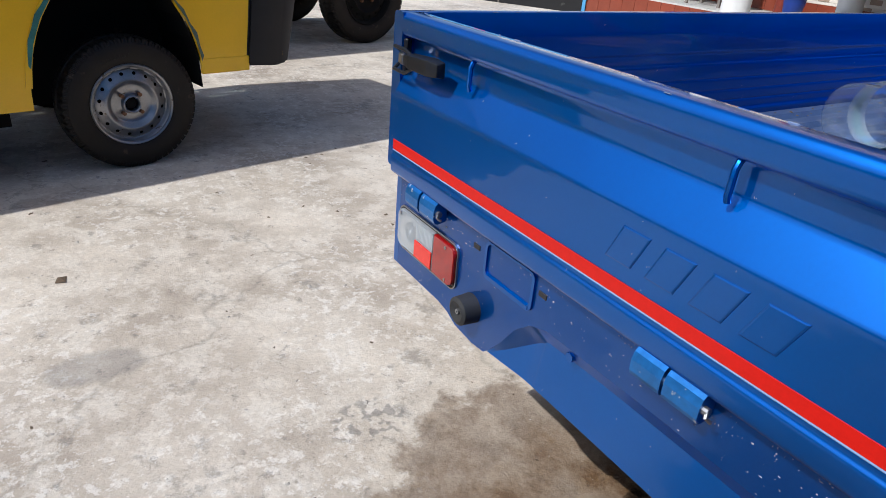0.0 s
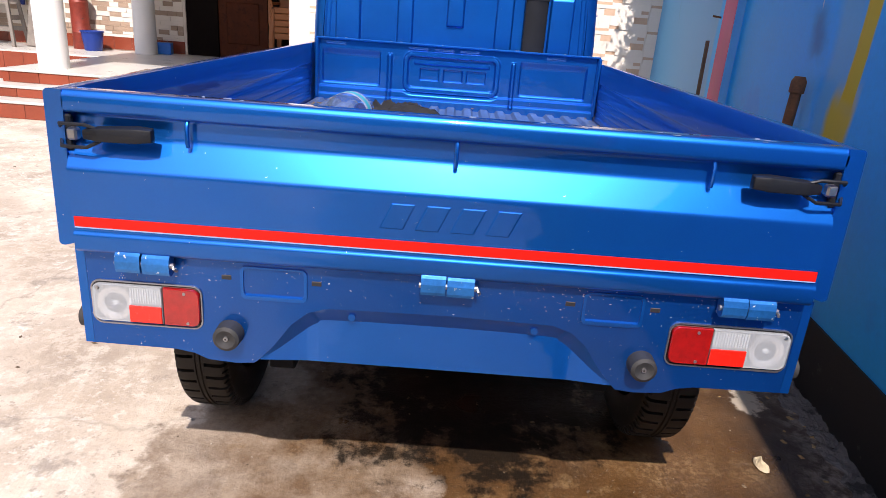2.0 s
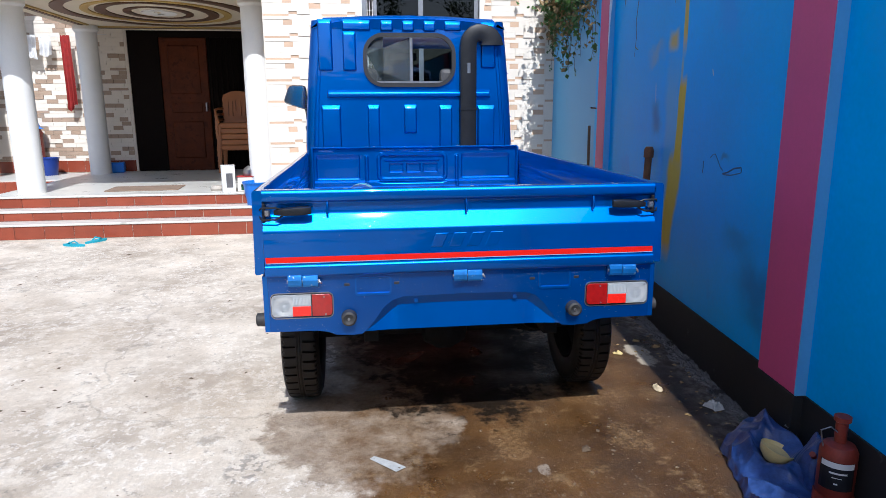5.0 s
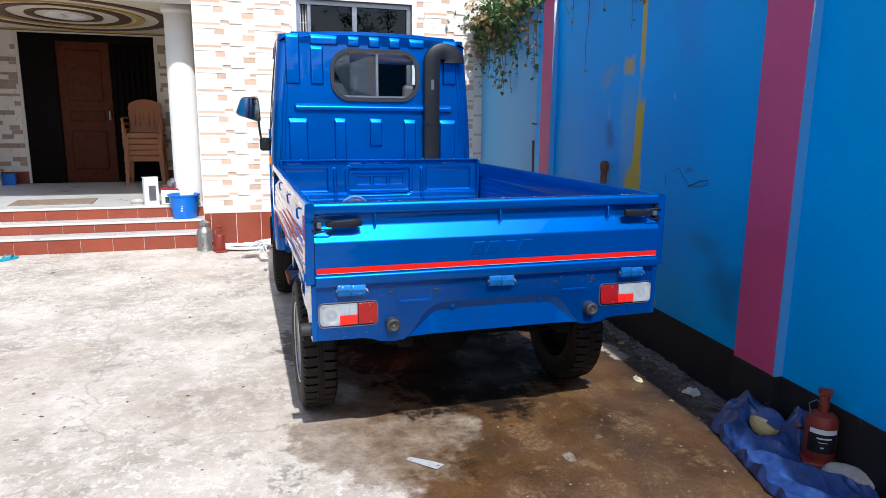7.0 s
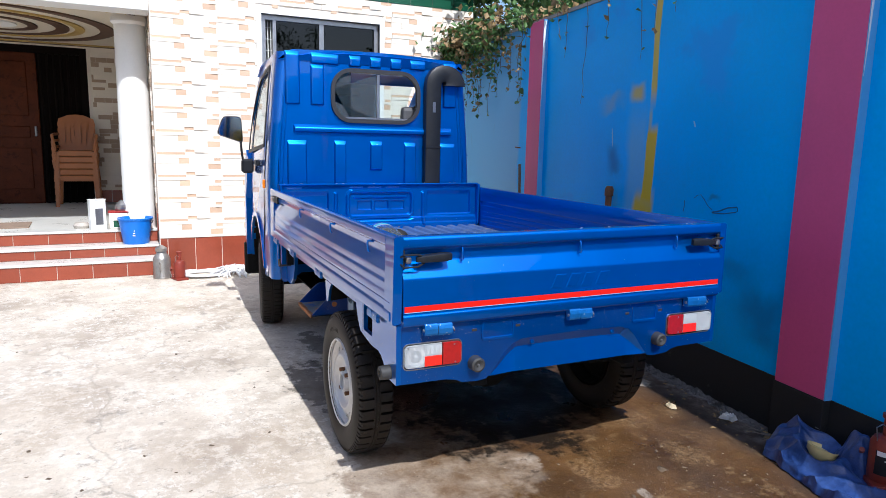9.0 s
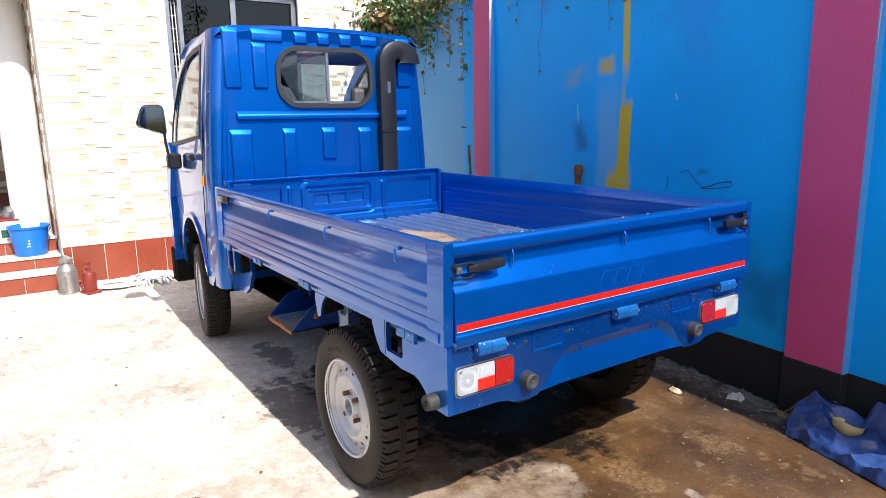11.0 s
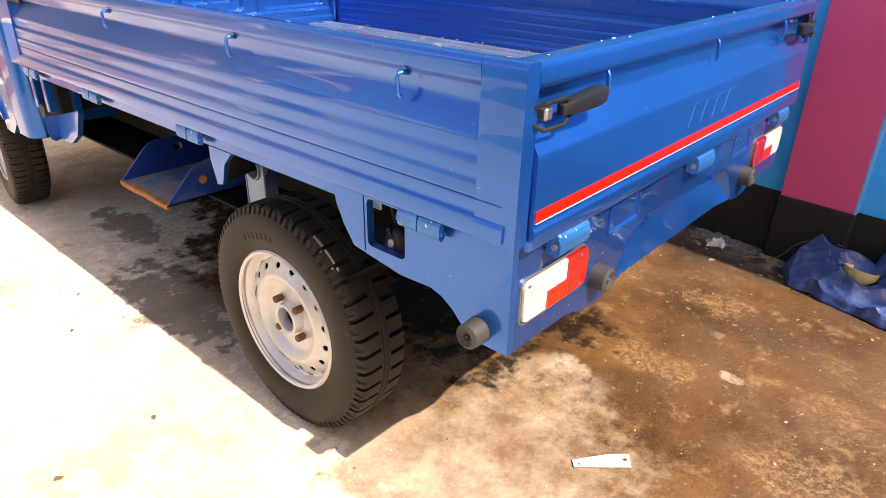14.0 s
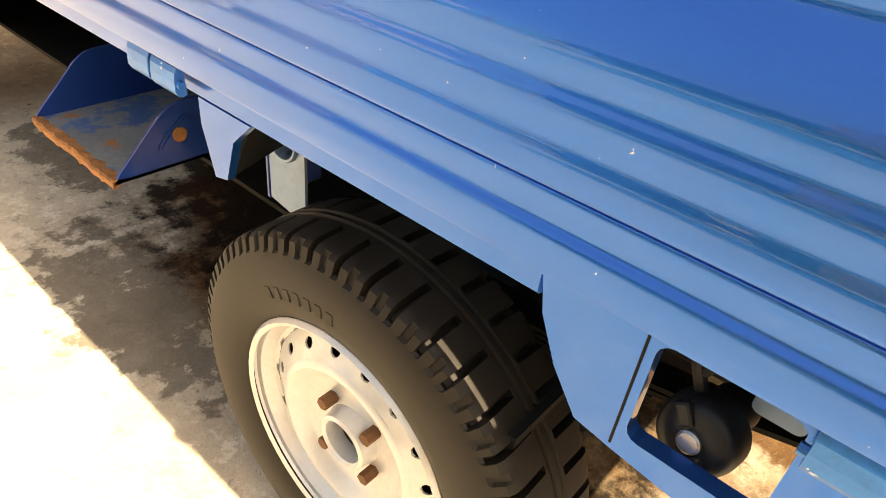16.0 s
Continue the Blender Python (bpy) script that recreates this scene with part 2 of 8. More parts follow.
M["marble"] = mat("pale_stone_floor", (0.60, 0.59, 0.54), 0.30, 0, 0.12, 3.0, 50.0, 0.05, 0.001, spots=[((0.42, 0.41, 0.36), 2.4, 0.02)])
M["white"] = mat("white_plaster", (0.74, 0.73, 0.70), 0.75, 0, 0.06, 3.0, 60.0, 0.15, 0.003)
M["ceil"] = mat("cream_ceiling_paint", (0.62, 0.55, 0.42), 0.7, 0, 0.06, 3.0, 60.0, 0.1, 0.002)
M["brownpaint"] = mat("brown_ornament_paint", (0.10, 0.05, 0.025), 0.6, 0, 0.15, 6.0, 60.0, 0.1, 0.002)
M["goldpaint"] = mat("ochre_ornament_paint", (0.45, 0.30, 0.08), 0.6, 0, 0.15, 6.0, 60.0, 0.1, 0.002)
M["wood"] = mat("dark_varnished_door_wood", (0.085, 0.021, 0.007), 0.5, 0, 0.35, 6.0, 70.0, 0.15, 0.003, spec=0.12, spots=[((0.05, 0.012, 0.005), 16.0, 0.06)])
M["darkwood"] = mat("near_black_frame_and_interior", (0.008, 0.005, 0.004), 0.7, 0, 0.3, 8.0, 80.0, 0.1, 0.002, spec=0.06)
M["greywood"] = mat("weathered_grey_timber", (0.20, 0.175, 0.15), 0.8, 0, 0.35, 9.0, 90.0, 0.3, 0.003)
M["greypaint"] = mat("grey_painted_steel", (0.30, 0.31, 0.33), 0.55, 0.2, 0.2, 8.0, 90.0, 0.1, 0.002)
M["chair"] = mat("brown_moulded_plastic", (0.36, 0.125, 0.032), 0.42, 0, 0.1, 8.0, 120.0, 0.05, 0.001)
M["bluepl"] = mat("bright_blue_plastic", (0.01, 0.16, 0.62), 0.35, 0, 0.1, 8.0, 120.0, 0.05, 0.001)
M["navypl"] = mat("dark_blue_plastic", (0.006, 0.035, 0.24), 0.4, 0, 0.15, 8.0, 120.0, 0.05, 0.001)
M["cyanpl"] = mat("turquoise_foam", (0.02, 0.32, 0.42), 0.6, 0, 0.15, 30.0, 200.0, 0.1, 0.001)
M["redcloth"] = mat("dark_red_cloth", (0.30, 0.020, 0.018), 0.9, 0, 0.3, 14.0, 200.0, 0.2, 0.003)
M["whitecloth"] = mat("white_cloth", (0.72, 0.72, 0.72), 0.9, 0, 0.15, 14.0, 200.0, 0.2, 0.003)
M["redpaint"] = mat("worn_red_enamel", (0.22, 0.030, 0.016), 0.5, 0.1, 0.35, 16.0, 120.0, 0.2, 0.002, spots=[((0.06, 0.04, 0.03), 14.0, -0.01)])
M["tin"] = mat("tarnished_tin", (0.34, 0.32, 0.29), 0.4, 0.7, 0.3, 14.0, 120.0, 0.15, 0.002)
M["paper"] = mat("white_card", (0.72, 0.72, 0.70), 0.7, 0, 0.08, 14.0, 120.0, 0.05, 0.001)
M["strip"] = mat("milky_plastic_strip", (0.46, 0.47, 0.46), 0.35, 0, 0.30, 30.0, 160.0, 0.1, 0.001)
M["palescrap"] = mat("pale_dirty_scrap", (0.55, 0.46, 0.30), 0.8, 0, 0.3, 20.0, 160.0, 0.2, 0.002)
M["cardboard"] = mat("brown_dirty_sheet", (0.24, 0.17, 0.12), 0.85, 0, 0.3, 12.0, 120.0, 0.2, 0.002)
M["blackcloth"] = mat("black_rag", (0.012, 0.012, 0.013), 0.85, 0, 0.3, 20.0, 200.0, 0.3, 0.003)
M["tarp"] = mat("blue_tarpaulin", (0.006, 0.030, 0.165), 0.33, 0, 0.5, 9.0, 55.0, 0.6, 0.010, tint=(0.036, 0.075, 0.22))
M["yellowpl"] = mat("pale_yellow_plastic", (0.62, 0.50, 0.22), 0.5, 0, 0.15, 12.0, 120.0, 0.1, 0.001)
M["stone"] = mat("pale_rough_stone", (0.42, 0.38, 0.33), 0.85, 0, 0.3, 14.0, 90.0, 0.5, 0.008)
M["mortar"] = mat("grey_mortar_crumbs", (0.105, 0.10, 0.097), 0.85, 0, 0.5, 16.0, 110.0, 0.6, 0.006, spots=[((0.022, 0.021, 0.020), 11.0, 0.06)])
M["grit"] = mat("tan_grit", (0.15, 0.105, 0.06), 0.85, 0, 0.3, 30.0, 120.0, 0.2, 0.003)
M["leaf"] = mat("green_leaf", (0.055, 0.125, 0.022), 0.5, 0, 0.35, 3.0, 30.0, 0.0, rand=0.2)
M["dryleaf"] = mat("dry_tan_leaf", (0.24, 0.16, 0.065), 0.7, 0, 0.35, 3.0, 30.0, 0.0)
M["bark"] = mat("brown_bark", (0.11, 0.075, 0.045), 0.85, 0, 0.35, 12.0, 80.0, 0.5, 0.006)
M["lightblue"] = mat("pale_blue_wall_paint", (0.10, 0.36, 0.66), 0.6, 0, 0.1, 3.0, 60.0, 0.1, 0.002)
M["pink"] = mat("magenta_wall_paint", (0.58, 0.070, 0.21), 0.55, 0, 0.10, 3.0, 60.0, 0.12, 0.003, spots=[((0.44, 0.05, 0.15), 9.0, -0.06)])
M["blackwall"] = mat("black_wall_paint", (0.0085, 0.0082, 0.0090), 0.75, 0, 0.4, 5.0, 60.0, 0.2, 0.004, spots=[((0.05, 0.048, 0.045), 7.0, -0.02)])
M["scuff"] = mat("dark_rubbed_scuff", (0.012, 0.105, 0.26), 0.7, 0, 0.3, 30.0, 200.0, 0.1, 0.001)
M["plainwall"] = mat("plain_grey_render", (0.36, 0.34, 0.31), 0.85, 0, 0.15, 2.0, 40.0, 0.2, 0.004)

# ---- mesh helpers ----
def part(name, bm, material, parent=None, label="", smooth=False):
    """Links a bmesh as one mesh object, under a thing or a part where one is given."""
    me = bpy.data.meshes.new(name)
    bmesh.ops.recalc_face_normals(bm, faces=bm.faces)
    if smooth:
        for f in bm.faces:
            f.smooth = True
        for e in bm.edges:
            if len(e.link_faces) == 2 and e.calc_face_angle(0) > 0.6:
                e.smooth = False
    bm.to_mesh(me)
    bm.free()
    me.materials.append(material)
    ob = new(name, me)
    if parent is not None:
        ob.parent = parent
    if label:
        ob["label"] = label
    return ob


def thing(name, label, category, group="", at=(0, 0, 0), turn=0.0, kind=""):
    """An empty at a thing's base."""
    ob = new(name)
    ob.empty_display_size = 0.1
    ob.matrix_basis = pose(*at, 0, 0, turn)
    return tagged(ob, label, category, group, kind)


def solid(name, bm, material, label, category, group="", kind="", smooth=False):
    return tagged(part(name, bm, material, None, "", smooth), label, category, group, kind)


def box(bm, x0, x1, y0, y1, z0, z1, bev=0.0, seg=1, m=None):
    g = bmesh.ops.create_cube(bm, size=1.0)
    vs = g["verts"]
    for v in vs:
        v.co = Vector(((x0 + x1) / 2 + v.co.x * (x1 - x0), (y0 + y1) / 2 + v.co.y * (y1 - y0), (z0 + z1) / 2 + v.co.z * (z1 - z0)))
    if bev:
        es = {e for v in vs for e in v.link_edges}
        r = bmesh.ops.bevel(bm, geom=list(es), offset=bev, segments=seg, profile=0.5, affect="EDGES")
        vs = list({v for f in r["faces"] for v in f.verts} | {v for v in vs if v.is_valid})
    if m is not None:
        bmesh.ops.transform(bm, matrix=m, verts=vs)
    return bm


def B(*a, **k):
    return box(bmesh.new(), *a, **k)


def sweep(bm, profile, path, close_profile=True, caps=True):
    """Sweeps profile points (a function of path index gives 3D points) as a skin: path is a list of rings of equal length."""
    rings = [[bm.verts.new(p) for p in ring] for ring in path]
    n = len(rings[0])
    for a, b in zip(rings, rings[1:]):
        for i in range(n if close_profile else n - 1):
            j = (i + 1) % n
            bm.faces.new((a[i], a[j], b[j], b[i]))
    if caps and close_profile:
        bm.faces.new(rings[0][::-1])
        bm.faces.new(rings[-1])
    return bm


def extrude_profile(bm, pts, axis, a0, a1):
    """Extrudes a closed 2D outline along an axis: 'y' takes (x, z), 'x' takes (y, z), 'z' takes (x, y)."""
    put = {"y": lambda p, a: (p[0], a, p[1]), "x": lambda p, a: (a, p[0], p[1]), "z": lambda p, a: (p[0], p[1], a)}[axis]
    return sweep(bm, None, [[put(p, a0) for p in pts], [put(p, a1) for p in pts]])


def eased(pts, r=0.004):
    """A closed outline with each corner drawn as a small arc, so that shading turns softly there."""
    out, n = [], len(pts)
    for i in range(n):
        a, b, c = Vector(pts[i - 1]), Vector(pts[i]), Vector(pts[(i + 1) % n])
        p, q = b + (a - b).normalized() * min(r, (a - b).length * 0.4), b + (c - b).normalized() * min(r, (c - b).length * 0.4)
        out += [tuple(p), tuple(p * 0.25 + b * 0.5 + q * 0.25), tuple(q)]
    return out


def soft_edges(bm, limit=0.75):
    for e in bm.edges:
        e.smooth = e.calc_face_angle(0) < limit
    return bm


def lathe(bm, prof, n=32, m=None):
    """Turns (radius, height) points round the z axis."""
    rings = []
    for k in range(n):
        a = 2 * math.pi * k / n
        rings.append([(r * math.cos(a), r * math.sin(a), h) for r, h in prof])
    vs = [[bm.verts.new(p) for p in ring] for ring in rings]
    for k in range(n):
        a, b = vs[k], vs[(k + 1) % n]
        for i in range(len(prof) - 1):
            f = [a[i], b[i], b[i + 1], a[i + 1]]
            if prof[i][0] < 1e-6:
                f = [a[i], b[i + 1], a[i + 1]]
            elif prof[i + 1][0] < 1e-6:
                f = [a[i], b[i], a[i + 1]]
            bm.faces.new(f)
    bmesh.ops.remove_doubles(bm, verts=bm.verts, dist=1e-6)
    if m is not None:
        bmesh.ops.transform(bm, matrix=m, verts=[v for ring in vs for v in ring if v.is_valid])
    return bm


def rod(bm, pts, r, n=8, r1=None):
    """A round bar along points, tapering from r to r1."""
    pts = [Vector(p) for p in pts]
    rings = []
    side = None
    for i, p in enumerate(pts):
        d = (pts[min(i + 1, len(pts) - 1)] - pts[max(i - 1, 0)]).normalized()
        if side is None:
            side = d.orthogonal().normalized()
        side = (side - d * side.dot(d)).normalized()
        up = d.cross(side)
        rr = r + ((r1 if r1 is not None else r) - r) * i / max(1, len(pts) - 1)
        rings.append([p + rr * (math.cos(2 * math.pi * k / n) * side + math.sin(2 * math.pi * k / n) * up) for k in range(n)])
    return sweep(bm, None, rings)


def rounded(u0, u1, v0, v1, r, n=5):
    """A rounded rectangle as a list of points."""
    out = []
    for cu, cv, a0 in ((u1 - r, v1 - r, 0), (u0 + r, v1 - r, 90), (u0 + r, v0 + r, 180), (u1 - r, v0 + r, 270)):
        for k in range(n + 1):
            a = radians(a0 + 90 * k / n)
            out.append((cu + r * math.cos(a), cv + r * math.sin(a)))
    return out


def plate(bm, outer, holes, place, thick):
    """A sheet with holes: 2D outlines, put into space by place(u, v, depth), with depth 0 and thick as its two faces."""
    tmp = bmesh.new()
    for loop in (outer, *holes):
        vs = [tmp.verts.new((u, v, 0)) for u, v in loop]
        for i in range(len(vs)):
            tmp.edges.new((vs[i], vs[(i + 1) % len(vs)]))
    bmesh.ops.triangle_fill(tmp, use_beauty=True, use_dissolve=False, edges=tmp.edges[:])
    tmp.verts.index_update()
    flat = [(v.co.x, v.co.y) for v in tmp.verts]
    a = [bm.verts.new(place(u, v, 0)) for u, v in flat]
    b = [bm.verts.new(place(u, v, thick)) for u, v in flat]
    for f in tmp.faces:
        idx = [v.index for v in f.verts]
        bm.faces.new([a[i] for i in idx])
        bm.faces.new([b[i] for i in reversed(idx)])
    for e in tmp.edges:
        if len(e.link_faces) == 1:
            i, j = e.verts[0].index, e.verts[1].index
            bm.faces.new((a[i], a[j], b[j], b[i]))
    tmp.free()
    return bm


# ---- ground ----
def ground_material():
    m = bpy.data.materials.new("stained_concrete")
    m.use_nodes = True
    N, L = m.node_tree.nodes, m.node_tree.links
    b = N["Principled BSDF"]
    geo = N.new("ShaderNodeNewGeometry")
    P = geo.outputs["Position"]
    def nz(s, detail=6.0, r=0.6, w=None):
        n = N.new("ShaderNodeTexNoise")
        n.inputs["Scale"].default_value, n.inputs["Detail"].default_value, n.inputs["Roughness"].default_value = s, detail, r
        if w is not None:
            n.noise_dimensions = "4D"; n.inputs["W"].default_value = w
        L.new(P, n.inputs["Vector"])
        return n.outputs["Fac"]
    def ramp(fac, p0, p1, c0=(0, 0, 0), c1=(1, 1, 1)):
        r = N.new("ShaderNodeValToRGB")
        r.color_ramp.elements[0].position, r.color_ramp.elements[1].position = p0, p1
        r.color_ramp.elements[0].color, r.color_ramp.elements[1].color = (*c0, 1), (*c1, 1)
        L.new(fac, r.inputs[0])
        return r.outputs[0]
    def mix(fac, a, c, amount=1.0):
        x = N.new("ShaderNodeMix"); x.data_type = "RGBA"
        if amount < 1:
            q = N.new("ShaderNodeMath"); q.operation = "MULTIPLY"; L.new(fac, q.inputs[0]); q.inputs[1].default_value = amount
            fac = q.outputs[0]
        L.new(fac, x.inputs[0]); L.new(a, x.inputs[6])
        if isinstance(c, tuple):
            x.inputs[7].default_value = (*c, 1)
        else:
            L.new(c, x.inputs[7])
        return x.outputs[2]
    def mth(op, a, c):
        x = N.new("ShaderNodeMath"); x.operation = op
        for k, v in enumerate((a, c)):
            if isinstance(v, (int, float)):
                x.inputs[k].default_value = v
            else:
                L.new(v, x.inputs[k])
        return x.outputs[0]
    base = ramp(nz(1.3, 7, 0.65), 0.36, 0.62, (0.37, 0.305, 0.235), (0.68, 0.595, 0.485))
    base = mix(ramp(nz(7.0, 8, 0.76, 2.0), 0.49, 0.56), base, (0.76, 0.69, 0.585), 0.50)
    flake = mth("MULTIPLY", ramp(nz(20.0, 7, 0.78, 21.0), 0.535, 0.555), ramp(nz(1.7, 4, 0.6, 23.0), 0.44, 0.52))
    base = mix(flake, base, (0.80, 0.75, 0.67), 0.6)
    base = mix(ramp(nz(3.2, 8, 0.78, 5.0), 0.57, 0.62), base, (0.22, 0.195, 0.165), 0.60)
    base = mix(ramp(nz(11.0, 7, 0.78, 51.0), 0.585, 0.615), base, (0.19, 0.165, 0.14), 0.55)
    base = mix(ramp(nz(75.0, 3, 0.6, 53.0), 0.66, 0.70), base, (0.13, 0.115, 0.10), 0.6)
    base = mix(ramp(nz(16.0, 6, 0.7, 11.0), 0.60, 0.66), base, (0.15, 0.135, 0.115), 0.6)
    base = mix(ramp(nz(0.9, 4, 0.6, 13.0), 0.55, 0.70), base, (0.46, 0.36, 0.25), 0.4)
    base = mix(ramp(nz(55.0, 3, 0.6, 1.0), 0.35, 0.7), base, (0.28, 0.255, 0.225), 0.24)
    vor = N.new("ShaderNodeTexVoronoi"); vor.feature = "DISTANCE_TO_EDGE"; vor.inputs["Scale"].default_value = 0.33
    wv = N.new("ShaderNodeVectorMath"); wv.operation = "MULTIPLY_ADD"
    wn3 = N.new("ShaderNodeTexNoise"); wn3.inputs["Scale"].default_value, wn3.inputs["Detail"].default_value = 2.5, 6.0; L.new(P, wn3.inputs["Vector"])
    L.new(wn3.outputs["Color"], wv.inputs[0]); wv.inputs[1].default_value = (0.5, 0.5, 0.5); L.new(P, wv.inputs[2])
    L.new(wv.outputs[0], vor.inputs["Vector"])
    crack = ramp(vor.outputs["Distance"], 0.0, 0.003, (1, 1, 1), (0, 0, 0))
    base = mix(crack, base, (0.20, 0.18, 0.15), 0.35)
    # the wet, muddy part by the wall: everything beyond a wavering line
    sep = N.new("ShaderNodeSeparateXYZ"); L.new(P, sep.inputs[0])
    wob = mth("SUBTRACT", nz(1.9, 5, 0.6, 7.0), 0.5)
    frayed = mth("SUBTRACT", nz(9.0, 8, 0.72, 71.0), 0.5)
    edge = mth("ADD", sep.outputs[1], mth("ADD", mth("MULTIPLY", wob, 1.5), mth("MULTIPLY", frayed, 0.30)))
    edge = mth("ADD", edge, mth("MULTIPLY", sep.outputs[0], 0.10))
    mr = N.new("ShaderNodeMapRange"); mr.interpolation_type = "SMOOTHSTEP"
    L.new(edge, mr.inputs[0]); mr.inputs[1].default_value, mr.inputs[2].default_value = 0.50, 0.30
    wet = mr.outputs[0]
    near = N.new("ShaderNodeMapRange"); near.interpolation_type = "SMOOTHSTEP"
    L.new(mth("ADD", sep.outputs[0], mth("MULTIPLY", wob, 1.2)), near.inputs[0]); near.inputs[1].default_value, near.inputs[2].default_value = 2.6, 1.7
    wet = mth("MULTIPLY", wet, near.outputs[0])
    def blob(cx, cy, rx, ry, fray=0.0):
        dx = mth("DIVIDE", mth("SUBTRACT", sep.outputs[0], cx), rx)
        dy = mth("DIVIDE", mth("SUBTRACT", sep.outputs[1], cy), ry)
        d = mth("ADD", mth("ADD", mth("MULTIPLY", dx, dx), mth("MULTIPLY", dy, dy)), mth("ADD", mth("MULTIPLY", wob, 2.6), mth("MULTIPLY", frayed, fray)))
        k = N.new("ShaderNodeMapRange"); k.interpolation_type = "SMOOTHSTEP"; L.new(d, k.inputs[0])
        k.inputs[1].default_value, k.inputs[2].default_value = 1.0, 0.55
        return k.outputs[0]
    wet = mth("MULTIPLY", wet, mth("SUBTRACT", 1.0, mth("MULTIPLY", blob(0.20, 0.42, 0.20, 0.44), 0.34)))
    dried = blob(0.28, 0.17, 0.14, 0.22, 2.0)
    wet = mth("MULTIPLY", wet, mth("SUBTRACT", 1.0, mth("MULTIPLY", dried, 0.55)))
    # wetness widened under the truck so that its shadow reads darker in the colour
    wet = mth("MAXIMUM", wet, mth("MULTIPLY", blob(1.15, 0.05, 1.05, 0.62), 0.95))
    wetcol = ramp(nz(2.6, 6, 0.65, 3.0), 0.3, 0.7, (0.028, 0.0120, 0.0036), (0.140, 0.068, 0.022))
    wetcol = mix(ramp(nz(7.0, 6, 0.7, 9.0), 0.56, 0.66), wetcol, (0.29, 0.185, 0.085), 0.62)
    wetcol = mix(ramp(nz(45.0, 3, 0.6, 4.0), 0.62, 0.70), wetcol, (0.30, 0.235, 0.155), 0.5)
    clump = ramp(nz(2.6, 6, 0.7, 61.0), 0.53, 0.66)
    for cx, cy, rx, ry in ((0.08, -0.20, 0.15, 0.09), (0.04, -0.71, 0.15, 0.11), (-0.45, 0.02, 0.16, 0.10)):
        clump = mth("MAXIMUM", clump, blob(cx, cy, rx, ry, 6.0))
    wetcol = mix(mth("MULTIPLY", clump, ramp(nz(48.0, 9, 0.85, 14.0), 0.47, 0.57)), wetcol, (0.34, 0.215, 0.100), 0.56)
    wetcol = mix(blob(-0.14, -0.28, 0.05, 0.035, 5.0), wetcol, (0.40, 0.34, 0.27), 0.55)
    wetcol = mix(ramp(nz(150.0, 4, 0.75, 15.0), 0.55, 0.60), wetcol, (0.24, 0.155, 0.080), 0.32)
    wetcol = mix(ramp(nz(40.0, 3, 0.6, 63.0), 0.685, 0.70), wetcol, (0.50, 0.46, 0.40), 0.8)
    wetcol = mix(ramp(nz(85.0, 4, 0.7, 17.0), 0.57, 0.64), wetcol, (0.022, 0.013, 0.006), 0.55)
    damp = mth("MAXIMUM", blob(1.5, 0.62, 0.44, 0.19, 7.0), blob(2.3, 0.45, 0.3, 0.12, 6.0))
    base = mix(damp, base, (0.065, 0.052, 0.040), 0.70)
    base = mix(blob(-0.60, 1.40, 0.15, 0.10), base, (0.18, 0.165, 0.15), 0.45)
    drops = mth("MULTIPLY", blob(0.0, 0.85, 0.13, 0.10), ramp(nz(34.0, 2, 0.4, 41.0), 0.50, 0.56))
    base = mix(drops, base, (0.17, 0.155, 0.14), 0.6)
    col = mix(dried, mix(wet, base, wetcol), mix(ramp(nz(6.0, 6, 0.7, 81.0), 0.30, 0.50), base, (0.25, 0.18, 0.12), 0.93), 0.88)
    col = mix(blob(0.24, 0.42, 0.48, 0.42, 2.5), col, mix(ramp(nz(9.0, 6, 0.75, 83.0), 0.42, 0.62), wetcol, (0.30, 0.228, 0.158)), 0.72)
    # the truck's shade on the ground, painted as a near-black oval
    truck_shade = blob(1.42, -0.14, 1.12, 0.70, 3.0)
    col = mix(truck_shade, col, (0.009, 0.0075, 0.006), 0.93)
    # pale cement dust and crumbs along the foot of the wall
    foot = mth("ADD", mth("ADD", sep.outputs[1], mth("MULTIPLY", sep.outputs[0], 0.1)), 1.30)
    fm = N.new("ShaderNodeMapRange"); fm.interpolation_type = "SMOOTHSTEP"
    L.new(mth("ADD", foot, mth("MULTIPLY", wob, 0.25)), fm.inputs[0]); fm.inputs[1].default_value, fm.inputs[2].default_value = 0.26, 0.06
    # dark strip by the wall: mud, with the shade there painted in
    silt_shade = N.new("ShaderNodeMapRange"); silt_shade.interpolation_type = "SMOOTHSTEP"
    L.new(mth("ADD", foot, mth("MULTIPLY", wob, 0.35)), silt_shade.inputs[0]); silt_shade.inputs[1].default_value, silt_shade.inputs[2].default_value = 0.42, 0.22
    col = mix(silt_shade.outputs[0], col, (0.020, 0.018, 0.017), 0.72)
    dust = mth("MULTIPLY", fm.outputs[0], ramp(nz(19.0, 6, 0.75, 31.0), 0.46, 0.60))
    col = mix(dust, col, (0.34, 0.31, 0.27), 0.75)
    col = mix(blob(0.96, -1.15, 0.20, 0.075, 5.0), col, (0.50, 0.43, 0.33), 0.75)
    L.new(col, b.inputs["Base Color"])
    rough = mix(wet, ramp(nz(8.0), 0.3, 0.7, (0.78,) * 3, (0.95,) * 3), ramp(nz(3.0, 5, 0.6, 6.0), 0.35, 0.65, (0.22,) * 3, (0.75,) * 3))
    L.new(rough, b.inputs["Roughness"])
    # gloss lowered inside that painted shade
    L.new(mth("SUBTRACT", 0.5, mth("MULTIPLY", truck_shade, 0.42)), b.inputs["Specular IOR Level"])
